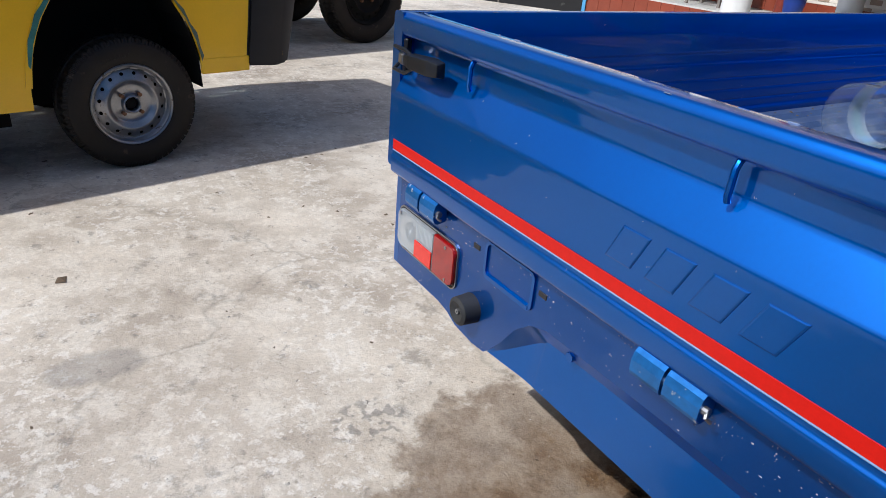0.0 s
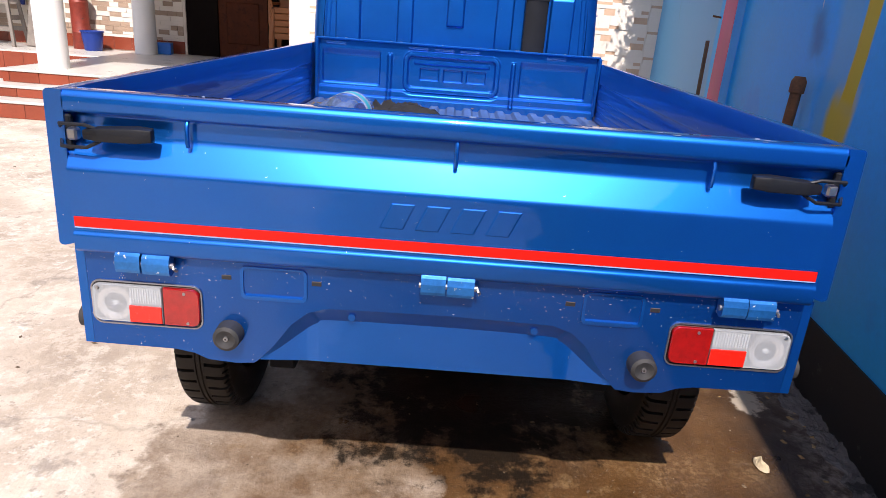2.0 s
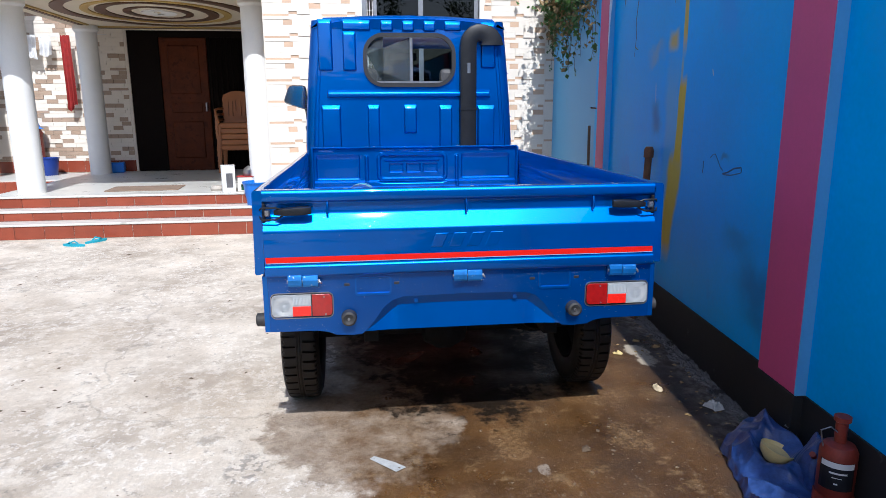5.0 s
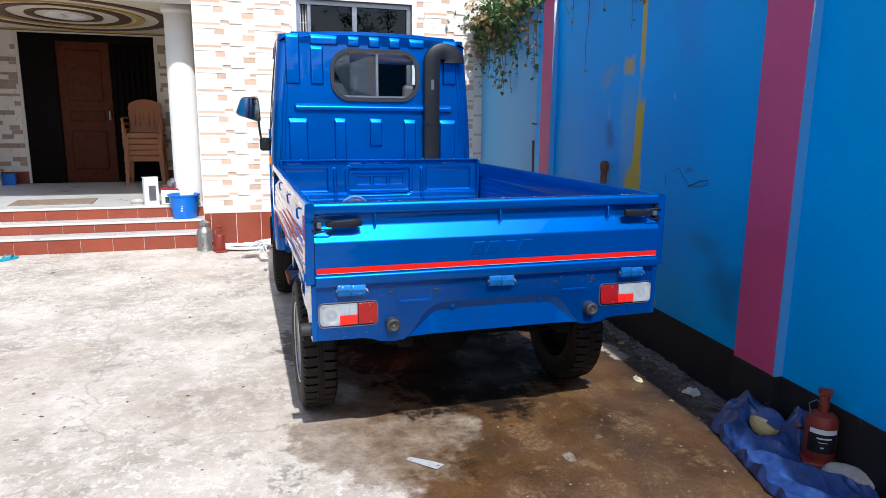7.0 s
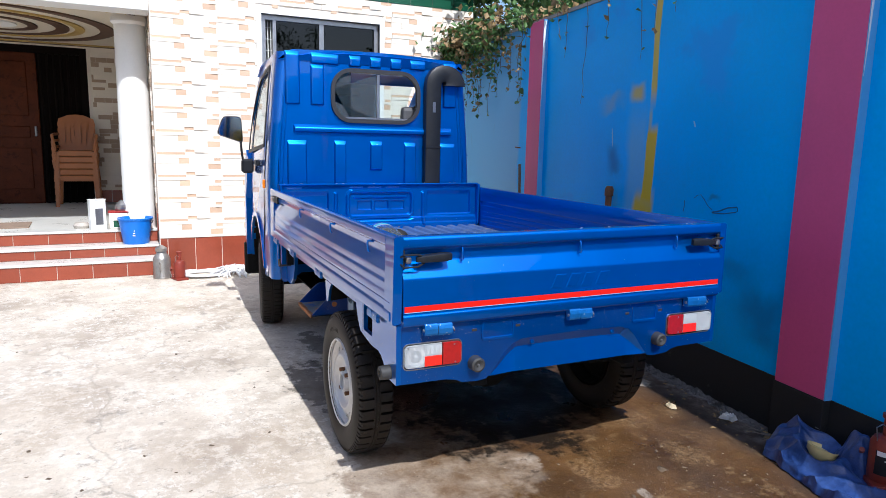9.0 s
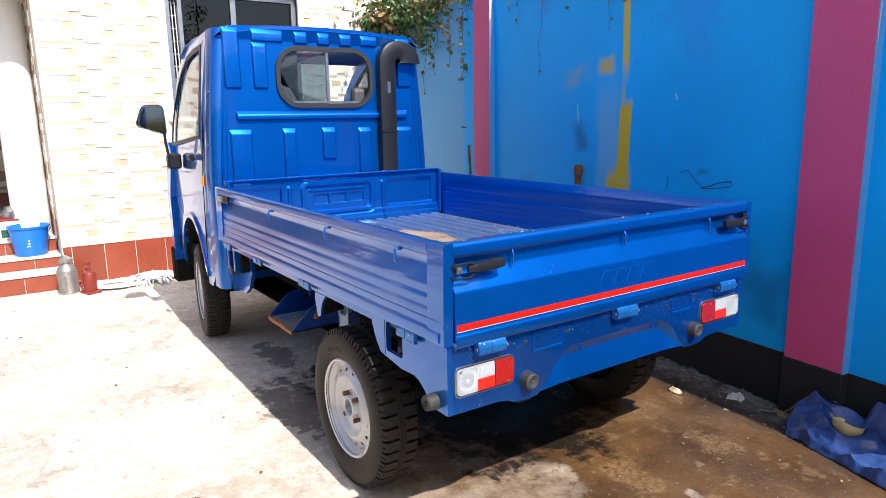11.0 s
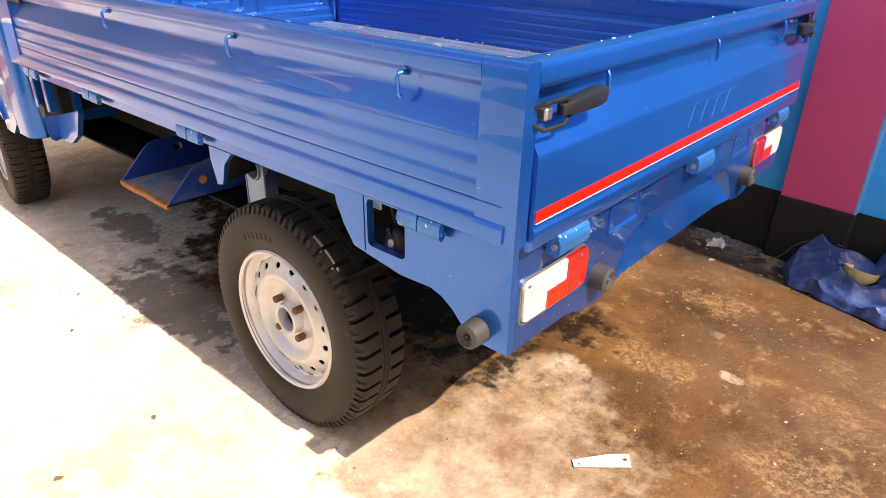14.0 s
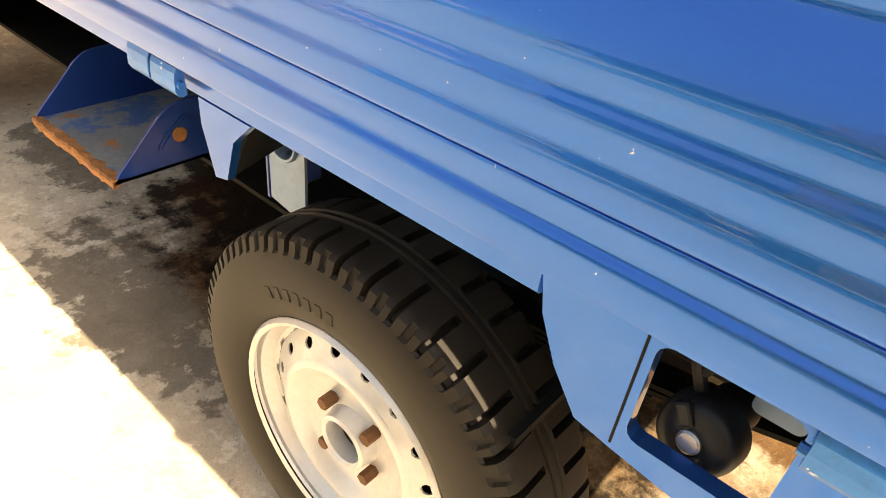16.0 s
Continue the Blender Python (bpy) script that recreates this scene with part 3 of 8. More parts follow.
    bp = N.new("ShaderNodeBump"); bp.inputs["Strength"].default_value, bp.inputs["Distance"].default_value = 0.5, 0.012
    h = mth("ADD", mth("MULTIPLY", nz(12.0, 8, 0.7), 1.0), mth("MULTIPLY", nz(90.0, 4, 0.7), 0.5))
    L.new(h, bp.inputs["Height"]); L.new(bp.outputs[0], b.inputs["Normal"])
    return m


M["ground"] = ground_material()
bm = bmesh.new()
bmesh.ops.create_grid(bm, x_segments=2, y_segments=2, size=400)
solid("ground", bm, M["ground"], "sunlit stained concrete yard, wet and muddy beside the wall, shade painted under the truck", "ground", kind="structure")


# ---- blue boundary wall: it runs at a slight angle to the yard ----
def wall_material():
    m = mat("bright_blue_wall_paint", (0.010, 0.41, 0.92), 0.5, 0, 0.12, 1.3, 50.0, 0.12, 0.003, spec=0.2, spots=[((0.02, 0.35, 0.85), 1.1, 0.05)])
    N, L = m.node_tree.nodes, m.node_tree.links
    b = N["Principled BSDF"]
    src = b.inputs["Base Color"].links[0].from_socket
    tc = N.new("ShaderNodeTexCoord")
    sep = N.new("ShaderNodeSeparateXYZ"); L.new(tc.outputs["Object"], sep.inputs[0])
    nzn = N.new("ShaderNodeTexNoise"); nzn.inputs["Scale"].default_value = 3.0; nzn.inputs["Detail"].default_value = 5.0
    L.new(tc.outputs["Object"], nzn.inputs["Vector"])
    def mth(op, a, c):
        x = N.new("ShaderNodeMath"); x.operation = op
        for k, v in enumerate((a, c)):
            if isinstance(v, (int, float)):
                x.inputs[k].default_value = v
            else:
                L.new(v, x.inputs[k])
        return x.outputs[0]
    def patch(u0, w, z0, z1, wob, soft, col, amount, src, slant=0.0):
        """A patch of colour about u0, w wide, from height z0 to z1, leaning by slant."""
        u = mth("ADD", sep.outputs[0], mth("MULTIPLY", mth("SUBTRACT", nzn.outputs["Fac"], 0.5), wob))
        u = mth("ADD", u, mth("MULTIPLY", mth("SUBTRACT", sep.outputs[2], (z0 + z1) / 2), -slant))
        du = mth("ABSOLUTE", mth("SUBTRACT", u, u0), 0.0)
        a = N.new("ShaderNodeMapRange"); a.interpolation_type = "SMOOTHSTEP"; L.new(du, a.inputs[0])
        a.inputs[1].default_value, a.inputs[2].default_value = w, w * (1 - soft)
        v = mth("ADD", sep.outputs[2], mth("MULTIPLY", mth("SUBTRACT", nzn.outputs["Fac"], 0.5), wob * 1.5))
        dz = mth("ABSOLUTE", mth("SUBTRACT", v, (z0 + z1) / 2), 0.0)
        c = N.new("ShaderNodeMapRange"); c.interpolation_type = "SMOOTHSTEP"; L.new(dz, c.inputs[0])
        h = (z1 - z0) / 2
        c.inputs[1].default_value, c.inputs[2].default_value = h, h * (0.9 - soft * 0.85)
        f = mth("MULTIPLY", mth("MULTIPLY", a.outputs[0], c.outputs[0]), amount)
        x = N.new("ShaderNodeMix"); x.data_type = "RGBA"
        L.new(f, x.inputs[0]); L.new(src, x.inputs[6]); x.inputs[7].default_value = (*col, 1)
        return x.outputs[2]
    src = patch(1.38, 0.15, 0.45, 1.78, 0.15, 0.6, (0.30, 0.46, 0.52), 0.42, src)
    src = patch(1.72, 0.22, 1.62, 1.80, 0.3, 0.95, (0.42, 0.38, 0.25), 0.35, src)
    src = patch(1.243, 0.034, 1.60, 2.50, 0.05, 0.35, (0.66, 0.45, 0.02), 0.92, src)
    src = patch(1.255, 0.025, 1.44, 1.66, 0.05, 0.8, (0.45, 0.45, 0.25), 0.7, src)
    src = patch(1.240, 0.056, 1.00, 1.53, 0.08, 0.25, (0.68, 0.45, 0.005), 0.97, src, -0.10)
    src = patch(1.330, 0.115, 0.42, 1.17, 0.12, 0.40, (0.68, 0.45, 0.005), 0.95, src, -0.20)
    src = patch(1.420, 0.105, 1.66, 1.84, 0.15, 0.8, (0.62, 0.43, 0.03), 0.85, src)
    # darker blue patch low on the wall
    src = patch(0.22, 0.24, 0.34, 0.78, 0.35, 0.9, (0.008, 0.12, 0.32), 0.6, src)
    src = patch(0.45, 0.22, 0.62, 0.90, 0.4, 0.95, (0.012, 0.06, 0.16), 0.28, src)
    src = patch(1.66, 0.11, 1.19, 1.43, 0.3, 0.95, (0.006, 0.13, 0.38), 0.7, src)
    src = patch(0.60, 0.07, 1.02, 1.09, 0.4, 0.9, (0.012, 0.07, 0.16), 0.5, src)
    src = patch(1.675, 0.006, 1.38, 1.52, 0.02, 0.4, (0.60, 0.68, 0.72), 0.7, src, 0.12)
    src = patch(0.844, 0.007, 1.505, 1.545, 0.02, 0.4, (0.60, 0.68, 0.72), 0.7, src, 0.4)
    src = patch(4.35, 0.03, 1.30, 1.52, 0.1, 0.8, (0.03, 0.10, 0.20), 0.6, src, 0.2)
    src = patch(3.75, 0.02, 1.45, 1.62, 0.1, 0.8, (0.03, 0.10, 0.20), 0.5, src)
    src = patch(4.4, 1.25, -0.5, 2.6, 0.1, 0.05, (0.13, 0.36, 0.60), 0.85, src)
    L.new(src, b.inputs["Base Color"])
    return m


M["wall"] = wall_material()
WALL_YAW = math.degrees(math.atan(-0.1))
WALL = pose(0, -1.30, 0, 0, 0, WALL_YAW)


bm = B(-9.0, 5.6, -0.14, 0, 0, 2.40, 0.004)
w = solid("wall_south", bm, M["wall"], "tall bright blue painted yard wall with paint stains", "wall", kind="structure")
w.matrix_basis = WALL
box(bm := bmesh.new(), -9.0, 5.6, 0.0, 0.008, 0, 0.275)
part("plinth_band", bm, M["blackwall"], w, "black painted wall base")
bm = B(-9.0, 5.6, -0.16, 0.012, 2.40, 2.425)
part("coping", bm, M["plainwall"], w)
for u0, u1 in ((-0.212, 0.066), (2.70, 2.94), (-3.10, -2.84), (5.40, 5.6)):
    core = part("pilaster", B(u0 + 0.0, u1, 0.0, 0.045, 0.275, 2.40, 0.003), M["pink"], w, "magenta painted pilaster")
    # returns take a paler blue: the sunlight on them is in the colour
    part("pilaster_side", B(u0 - 0.006, u0, 0.0, 0.044, 0.275, 2.40), M["lightblue"], core, "blue painted pilaster return, paled for the sun on it")
    part("bare_edge", extrude_profile(bmesh.new(), [(0.0455, 1.70), (0.039, 1.86), (0.034, 2.02), (0.026, 2.14), (0.027, 2.30), (0.020, 2.39), (0.0455, 2.39)], "x", u0 - 0.008, u0 - 0.0062), M["bare"], core, "bare chipped plaster edge") if -1 < u0 < 5 else None
    part("pilaster_foot", B(u0 - 0.006, u1 + 0.004, 0.0, 0.05, 0, 0.275, 0.003), M["blackwall"], core, "black painted pilaster foot")

# rubbed dark scuffs and a nail on the blue paint
for pts, r_ in ((((0.885, 1.02), (0.878, 1.05), (0.880, 1.085)), 0.0025), (((0.80, 1.105), (0.77, 1.125), (0.744, 1.128), (0.715, 1.105), (0.68, 1.07), (0.65, 1.055)), 0.002),
                (((0.645, 1.040), (0.59, 1.052), (0.53, 1.075), (0.462, 1.085)), 0.004), (((0.640, 1.036), (0.56, 1.040), (0.468, 1.058)), 0.003), (((0.46, 1.085), (0.455, 1.066), (0.47, 1.056)), 0.002)):
    part("scuff_mark", rod(bmesh.new(), [(u, 0.0006, z) for u, z in pts], r_, 6), M["scuff"], w, "dark rubbed scuff")
part("nail", rod(bmesh.new(), [(3.145, 0.0, 1.36), (3.145, 0.05, 1.365)], 0.006, 8), M["rust"], w)

# plain walls that close the yard
solid("wall_west", B(-9.2, -9.0, -1.0, 13.5, 0, 2.2), M["plainwall"], "plain rendered yard wall", "wall", kind="structure")
side_wall = solid("wall_yard_side", B(0, 5.2, 0, 0.16, 0.0, 1.5, 0.004), M["lightblue"], "yard wall painted blue over a black base", "wall", kind="structure")
side_wall.matrix_basis = pose(7.75, 8.40, 0, 0, 0, 120.6)
part("plinth_band", B(0.06, 5.2, 0.162, 0.17, 0, 0.40), M["blackwall"], side_wall, "black painted wall base")
part("painted_panel", B(3.05, 5.2, 0.162, 0.168, 0.405, 1.2), M["yellow"], side_wall, "yellow painted panel")
part("painted_panel", B(1.62, 1.86, 0.162, 0.168, 0.405, 1.2), M["pink"], side_wall, "magenta painted panel")
solid("wall_north", B(-9.2, 12.2, 13.5, 13.7, 0, 2.2), M["plainwall"], "plain rendered yard wall", "wall", kind="structure")

# ---- house ----
HX = 5.12          # plane of the front wall
PF = 0.42          # porch floor
BX = 8.80          # back wall of the porch
CEIL = 2.62

wall_front = bmesh.new()
plate(wall_front, [(-2.1, 0), (1.38, 0), (1.38, 3.12), (-2.1, 3.12)], [[(-0.95, 1.50), (0.33, 1.50), (0.33, 2.66), (-0.95, 2.66)]], lambda u, v, d: (HX + d, u, v), 0.2)
wall_front = solid("wall_front", wall_front, M["grout"], "sunlit house front clad in cream and tan split tiles", "wall", kind="structure")
porch_side = solid("wall_porch_side", B(HX + 0.2, BX, 1.18, 1.38, 0, 3.12), M["grout"], "tiled side wall of the porch", "wall", kind="structure")
back = bmesh.new()
plate(back, [(1.0, 0.0), (12.0, 0.0), (12.0, 3.12), (1.0, 3.12)], [[(2.15, PF), (3.96, PF), (3.96, 2.60), (2.15, 2.60)]], lambda u, v, d: (BX + d, u, v), 0.2)
back = solid("wall_porch_back", back, M["grout"], "shaded back wall clad in cream and taupe split tiles", "wall", kind="structure")
# wall coloured near-black so that the inside reads as unlit
solid("wall_east", B(BX + 1.4, BX + 1.5, 0.9, 12.2, 0, 3.12), M["darkwood"], "inside wall of the house, near-black in place of its shade", "wall", kind="structure")
solid("wall_inner", B(HX + 0.2, HX + 2.9, -2.1, -2.0, 0, 3.1), M["plainwall"], "plain side wall of the house", "wall", kind="structure")
solid("wall_room_back", B(HX + 2.8, HX + 2.9, -2.0, 1.18, 0, 3.1), M["plainwall"], "plain inside wall of a room", "wall", kind="structure")
solid("roof_slab", B(HX + 0.2, BX + 1.5, -2.1, 1.38, 3.12, 3.24), M["plainwall"], "flat concrete roof slab", "roof", kind="structure")
solid("porch_floor", B(5.80, BX + 1.4, 1.38, 4.62, 0, PF, 0.004), M["marble"], "pale polished stone porch floor", "floor", kind="structure")
solid("ledge_floor", B(7.65, BX, 4.625, 8.46, 0, PF - 0.012, 0.004), M["marble"], "raised stone ledge in front of the house", "floor", kind="structure")
ceil_ob = solid("ceiling", B(HX + 0.3, BX, 1.38, 4.62, CEIL, CEIL + 0.1), M["ceil"], "cream porch ceiling with painted oval ornament", "ceiling", kind="structure")


def ellipse_band(bm, cx, cy, a, b, w, z0, z1, n=48):
    rings = []
    for k in range(n + 1):
        t = 2 * math.pi * k / n
        c, s = math.cos(t), math.sin(t)
        ww = w * (0.35 + 0.65 * abs(s))
        rings.append([(cx + (a - ww) * c, cy + (b - ww) * s, z0), (cx + a * c, cy + b * s, z0), (cx + a * c, cy + b * s, z1), (cx + (a - ww) * c, cy + (b - ww) * s, z1)])
    return sweep(bm, None, rings, caps=False)


for a, b, w, mt in ((1.36, 1.22, 0.16, "brownpaint"), (1.02, 0.90, 0.10, "goldpaint"), (0.86, 0.74, 0.14, "brownpaint"), (0.52, 0.42, 0.10, "brownpaint"), (0.24, 0.22, 0.2, "white")):
    part("ornament", ellipse_band(bmesh.new(), 7.0, 2.94, a, b, w, CEIL - 0.014, CEIL), M[mt], ceil_ob)
fr = bmesh.new()
for x0, x1, y0, y1 in ((5.45, 8.62, 1.50, 1.56), (5.45, 8.62, 4.36, 4.42), (5.45, 5.51, 1.56, 4.36), (8.56, 8.62, 1.56, 4.36)):
    box(fr, x0, x1, y0, y1, CEIL - 0.02, CEIL)
part("ceiling_border", fr, M["brownpaint"], ceil_ob)
fr = bmesh.new()
for x0, x1, y0, y1 in ((5.53, 8.54, 1.58, 1.62), (5.53, 8.54, 4.30, 4.34), (5.53, 5.57, 1.62, 4.30), (8.50, 8.54, 1.62, 4.30)):
    box(fr, x0, x1, y0, y1, CEIL - 0.018, CEIL)
part("ceiling_border", fr, M["goldpaint"], ceil_ob)

beam = solid("porch_beam", B(HX - 0.02, HX + 0.30, 1.384, 4.62, 2.58, 2.76, 0.004), M["white"], "white porch beam with painted coloured bands", "beam", kind="structure")
part("band", B(HX - 0.05, HX + 0.30, 1.384, 4.62, 2.76, 2.785), M["pink"], beam)
part("band", B(HX - 0.06, HX + 0.30, 1.384, 4.62, 2.785, 2.81), M["goldpaint"], beam)
part("band", B(HX - 0.07, HX + 0.30, 1.384, 4.62, 2.81, 2.87), M["lightblue"], beam)
solid("porch_parapet", B(HX - 0.03, HX + 0.30, 1.384, 4.62, 2.87, 3.5), M["joint"], "parapet over the porch faced with red tiles", "wall", kind="structure")
solid("porch_roof", B(HX + 0.30, BX + 1.5, 1.38, 4.62, 2.72, 2.87), M["plainwall"], "concrete slab over the porch", "roof", kind="structure")


def column(x, y, r, z0, z1, label):
    c = thing("column", label, "column", "porch columns", (x, y, z0), kind="structure")
    h = z1 - z0
    part("shaft", lathe(bmesh.new(), [(0, 0), (r * 1.02, 0), (r, 0.03), (r * 0.985, h * 0.5), (r * 0.97, h - 0.1), (0, h - 0.1)], 40), M["white"], c, smooth=True)
    part("capital", lathe(bmesh.new(), [(0, h - 0.1), (r * 0.99, h - 0.1), (r * 1.16, h - 0.07), (r * 1.16, h - 0.03), (r * 1.05, h), (0, h)], 40), M["white"], c, smooth=True)
    return c


column(5.76, 1.558, 0.155, PF, 2.62, "round white plaster column at the porch edge")
column(5.95, 4.28, 0.150, PF, 2.62, "round white plaster column at the porch corner")
column(8.42, 4.40, 0.150, PF, 2.62, "round grey-white column in front of the tiled wall")

# steps: three tiled risers with pale treads that wrap round the porch corner
STEPS = ((HX, 5.10, 0.0, 0.17), (HX + 0.23, 4.86, 0.17, 0.285), (HX + 0.46, 4.62, 0.285, PF))
steps = thing("porch_steps", "three porch steps with red tiled risers and pale stone treads", "steps", kind="structure")
for i, (x0, y1, z0, z1) in enumerate(STEPS):
    part("tread", B(x0 - 0.012, 5.80, 1.38, y1 + 0.012, z1 - 0.025, z1, 0.004), M["marble"], steps, "pale stone step tread")
    part("step_core", B(x0 + 0.012, 5.80, 1.384, y1 - 0.012, 0.0 if i == 0 else z0, z1 - 0.025), M["joint"], steps)


# ---- tiles as pieces ----
bm = bmesh.new()
box(bm, -0.5, 0.5, -0.5, 0.5, -0.5, 0.5)
UNIT = {}
for key in ("cream", "peach", "taupe", "redtile", "greentile"):
    me = bpy.data.meshes.new("tile")
    bm.to_mesh(me)
    me.materials.append(M[key])
    UNIT[key] = me
bm.free()


def tile(parent, key, x0, x1, y0, y1, z0, z1, name="tile"):
    ob = new(name, UNIT[key])
    ob.parent = parent
    ob.location = ((x0 + x1) / 2, (y0 + y1) / 2, (z0 + z1) / 2)
    ob.scale = (x1 - x0, y1 - y0, z1 - z0)
    return ob


def bars(u0, u1, v0, v1, h, holes, rng, key2):
    """Rows of split tile bars of several lengths: (u0, u1, v0, v1, proud, tone)."""
    out = []
    v, row = v0, 0
    while v < v1 - 0.01:
        hh = h if rng.random() < 0.65 else h * 0.62
        top = min(v + hh, v1)
        u = u0 - rng.random() * 0.2
        while u < u1:
            brown = rng.random() < 0.46
            w = rng.uniform(0.09, 0.20) if brown else rng.uniform(0.12, 0.34)
            a, c = max(u, u0), min(u + w, u1)
            spans = [(a, c)]
            for (p0, p1, q0, q1) in holes:
                if top > q0 and v < q1:
                    spans = [s for (s0, s1) in spans for s in ((s0, min(s1, p0)), (max(s0, p1), s1)) if s[1] - s[0] > 0.012]
            for s0, s1 in spans:
                if s1 - s0 > 0.012:
                    out.append((s0 + 0.0015, s1 - 0.0015, v + 0.0015, top - 0.0015, rng.uniform(0.006, 0.018), key2 if brown else "cream"))
            u += w
        v, row = top, row + 1
    return out


def relief_tiles(u0, u1, v0, v1, holes, rng, uo, vo):
    """Pressed wall tiles that repeat: one tile is four courses of bars, some tan, some thin and proud. (uo, vo): a tile's corner."""
    U, V = 0.617, 0.2244
    c = V / 4
    one = []                                   # (from, to, bottom, top, proud, tone) within a tile, u running down the wall's length
    for row, cells in enumerate((((0, 115, 0), (115, 168, 1), (168, 236, 0), (236, 300, 0), (300, 335, 2), (335, 340, 0)),
                                 ((0, 64, 0), (64, 150, 0), (150, 268, 0), (268, 335, 1), (335, 340, 0)),
                                 ((0, 95, 0), (95, 150, 0), (150, 198, 3), (198, 272, 4), (272, 340, 0)),
                                 ((0, 5, 0), (5, 150, 2), (150, 245, 0), (245, 340, 0)))):
        top = V - row * c
        for a, b, kind in cells:
            p, q = a / 340 * U, b / 340 * U
            proud = rng.uniform(0.007, 0.010)
            if kind in (2, 3):
                k = 0.5 if kind == 3 or a == 300 else 0.42
                hi = (top - c, top - c + c * k) if kind == 3 else (top - c * k, top)
                lo = (top - c + c * k, top) if kind == 3 else (top - c, top - c * k)
                one += [(p, q, *hi, proud, 1), (p, q, *lo, proud + 0.006, 0)]
            else:
                one.append((p, q, top - c, top, proud + (0.010 if kind == 4 else 0), 1 if kind == 1 else 0))
    out = []
    for i in range(int((uo - u1) / U) - 1, int((uo - u0) / U) + 2):
        for j in range(int((v0 - vo) / V) - 1, int((v1 - vo) / V) + 2):
            for p, q, b, t, d, tone in one:
                a, e = max(uo - i * U - q, u0), min(uo - i * U - p, u1)
                lo, hi = max(vo + j * V + b, v0), min(vo + j * V + t, v1)
                if hi - lo < 0.008:
                    continue
                spans = [(a, e)]
                for (p0, p1, q0, q1) in holes:
                    if hi > q0 and lo < q1:
                        spans = [s for (s0, s1) in spans for s in ((s0, min(s1, p0)), (max(s0, p1), s1)) if s[1] - s[0] > 0.012]
                for s0, s1 in spans:
                    if s1 - s0 > 0.012:
                        out.append((s0 + 0.0004, s1 - 0.0004, lo + 0.0004, hi - 0.0004, d, "peach" if tone else "cream"))
    return out


rng = random.Random(5)
house_bars = relief_tiles(-2.1, 1.38, 0.375, 2.90, [(-1.0, 0.38, 1.46, 2.71)], rng, 1.377, 2.083)
house_bars.sort(key=lambda b: abs((b[0] + b[1]) / 2 - 0.9))
FRONT_PIECES = house_bars[:300]
rest = {"cream": bmesh.new(), "peach": bmesh.new(), "taupe": bmesh.new()}
for u0, u1, v0, v1, d, key in house_bars[300:]:
    box(rest[key], HX - d, HX, u0, u1, v0, v1)
for key in ("cream", "peach"):
    tagged(part("tiles", rest[key], M[key], wall_front), kind="stuff")
rest = {"cream": bmesh.new(), "taupe": bmesh.new()}
for u0, u1, v0, v1, d, key in bars(1.38, 9.5, 0.60, 3.0, 0.066, [(2.10, 4.0, 0.3, 2.66)], rng, "taupe"):
    box(rest[key], BX - d, BX, u0, u1, v0, v1)
for key in ("cream", "taupe"):
    tagged(part("tiles", rest[key], M[key], back), kind="stuff")
rest = {"cream": bmesh.new(), "taupe": bmesh.new()}
for u0, u1, v0, v1, d, key in bars(HX + 0.3, BX - 0.02, 0.60, 2.60, 0.066, [], rng, "taupe"):
    box(rest[key], u0, u1, 1.38, 1.38 + d, v0, v1)
for key in ("cream", "taupe"):
    tagged(part("tiles", rest[key], M[key], porch_side), kind="stuff")

# green tiled band under the roof edge, with a thin ledge, and the red tiled parapet behind
solid("eave_ledge", B(HX - 0.12, HX + 0.2, -2.1, 1.20, 3.12, 3.14), M["trim"], "thin dark ledge over the green tile band", "ledge", kind="structure")
roof_front = solid("roof_parapet", B(HX + 0.35, HX + 0.45, -1.6, 1.38, 3.24, 3.9), M["joint"], "red tiled parapet on the roof", "wall", kind="structure")

# window in the house front
win = thing("window_1", "sliding house window with dark glass and a steel frame", "window", kind="structure")
frw = bmesh.new()
plate(frw, [(-0.95, 1.50), (0.33, 1.50), (0.33, 2.66), (-0.95, 2.66)], [[(-0.90, 1.55), (0.28, 1.55), (0.28, 2.61), (-0.90, 2.61)]], lambda u, v, d: (HX + 0.03 + d, u, v), 0.06)
part("window_frame", frw, M["steel"], win)
part("mullion", B(HX + 0.035, HX + 0.085, -0.335, -0.285, 1.55, 2.61), M["steel"], win)
part("mullion", B(HX + 0.035, HX + 0.085, 0.17, 0.205, 1.55, 2.61), M["steel"], win)
part("pane", B(HX + 0.06, HX + 0.066, -0.90, -0.335, 1.55, 2.61), M["darkpane"], win)
part("pane", B(HX + 0.06, HX + 0.066, -0.285, 0.17, 1.55, 2.61), M["darkpane"], win)
g = bmesh.new()
for y in (0.215, 0.245, 0.272):
    rod(g, [(HX + 0.1, y, 1.55), (HX + 0.1, y, 2.61)], 0.005, 6)
for k in range(9):
    rod(g, [(HX + 0.1, 0.205, 1.62 + 0.115 * k), (HX + 0.1, 0.28, 1.62 + 0.115 * k)], 0.004, 6)
part("grille", g, M["white"], win, "white window grille bars")
part("sill", B(HX - 0.05, HX + 0.03, -1.0, 0.38, 1.455, 1.50, 0.003), M["white"], win)
part("architrave", B(HX - 0.03, HX + 0.03, -1.0, -0.95, 1.50, 2.71), M["white"], win)
part("architrave", B(HX - 0.03, HX + 0.03, 0.33, 0.38, 1.50, 2.71), M["white"], win)
part("architrave", B(HX - 0.03, HX + 0.03, -0.95, 0.33, 2.66, 2.71), M["white"], win)
solid("room_floor", B(HX + 0.2, HX + 2.8, -2.0, 1.18, 0, 0.45), M["marble"], "stone floor of the room behind the window", "floor", kind="structure")

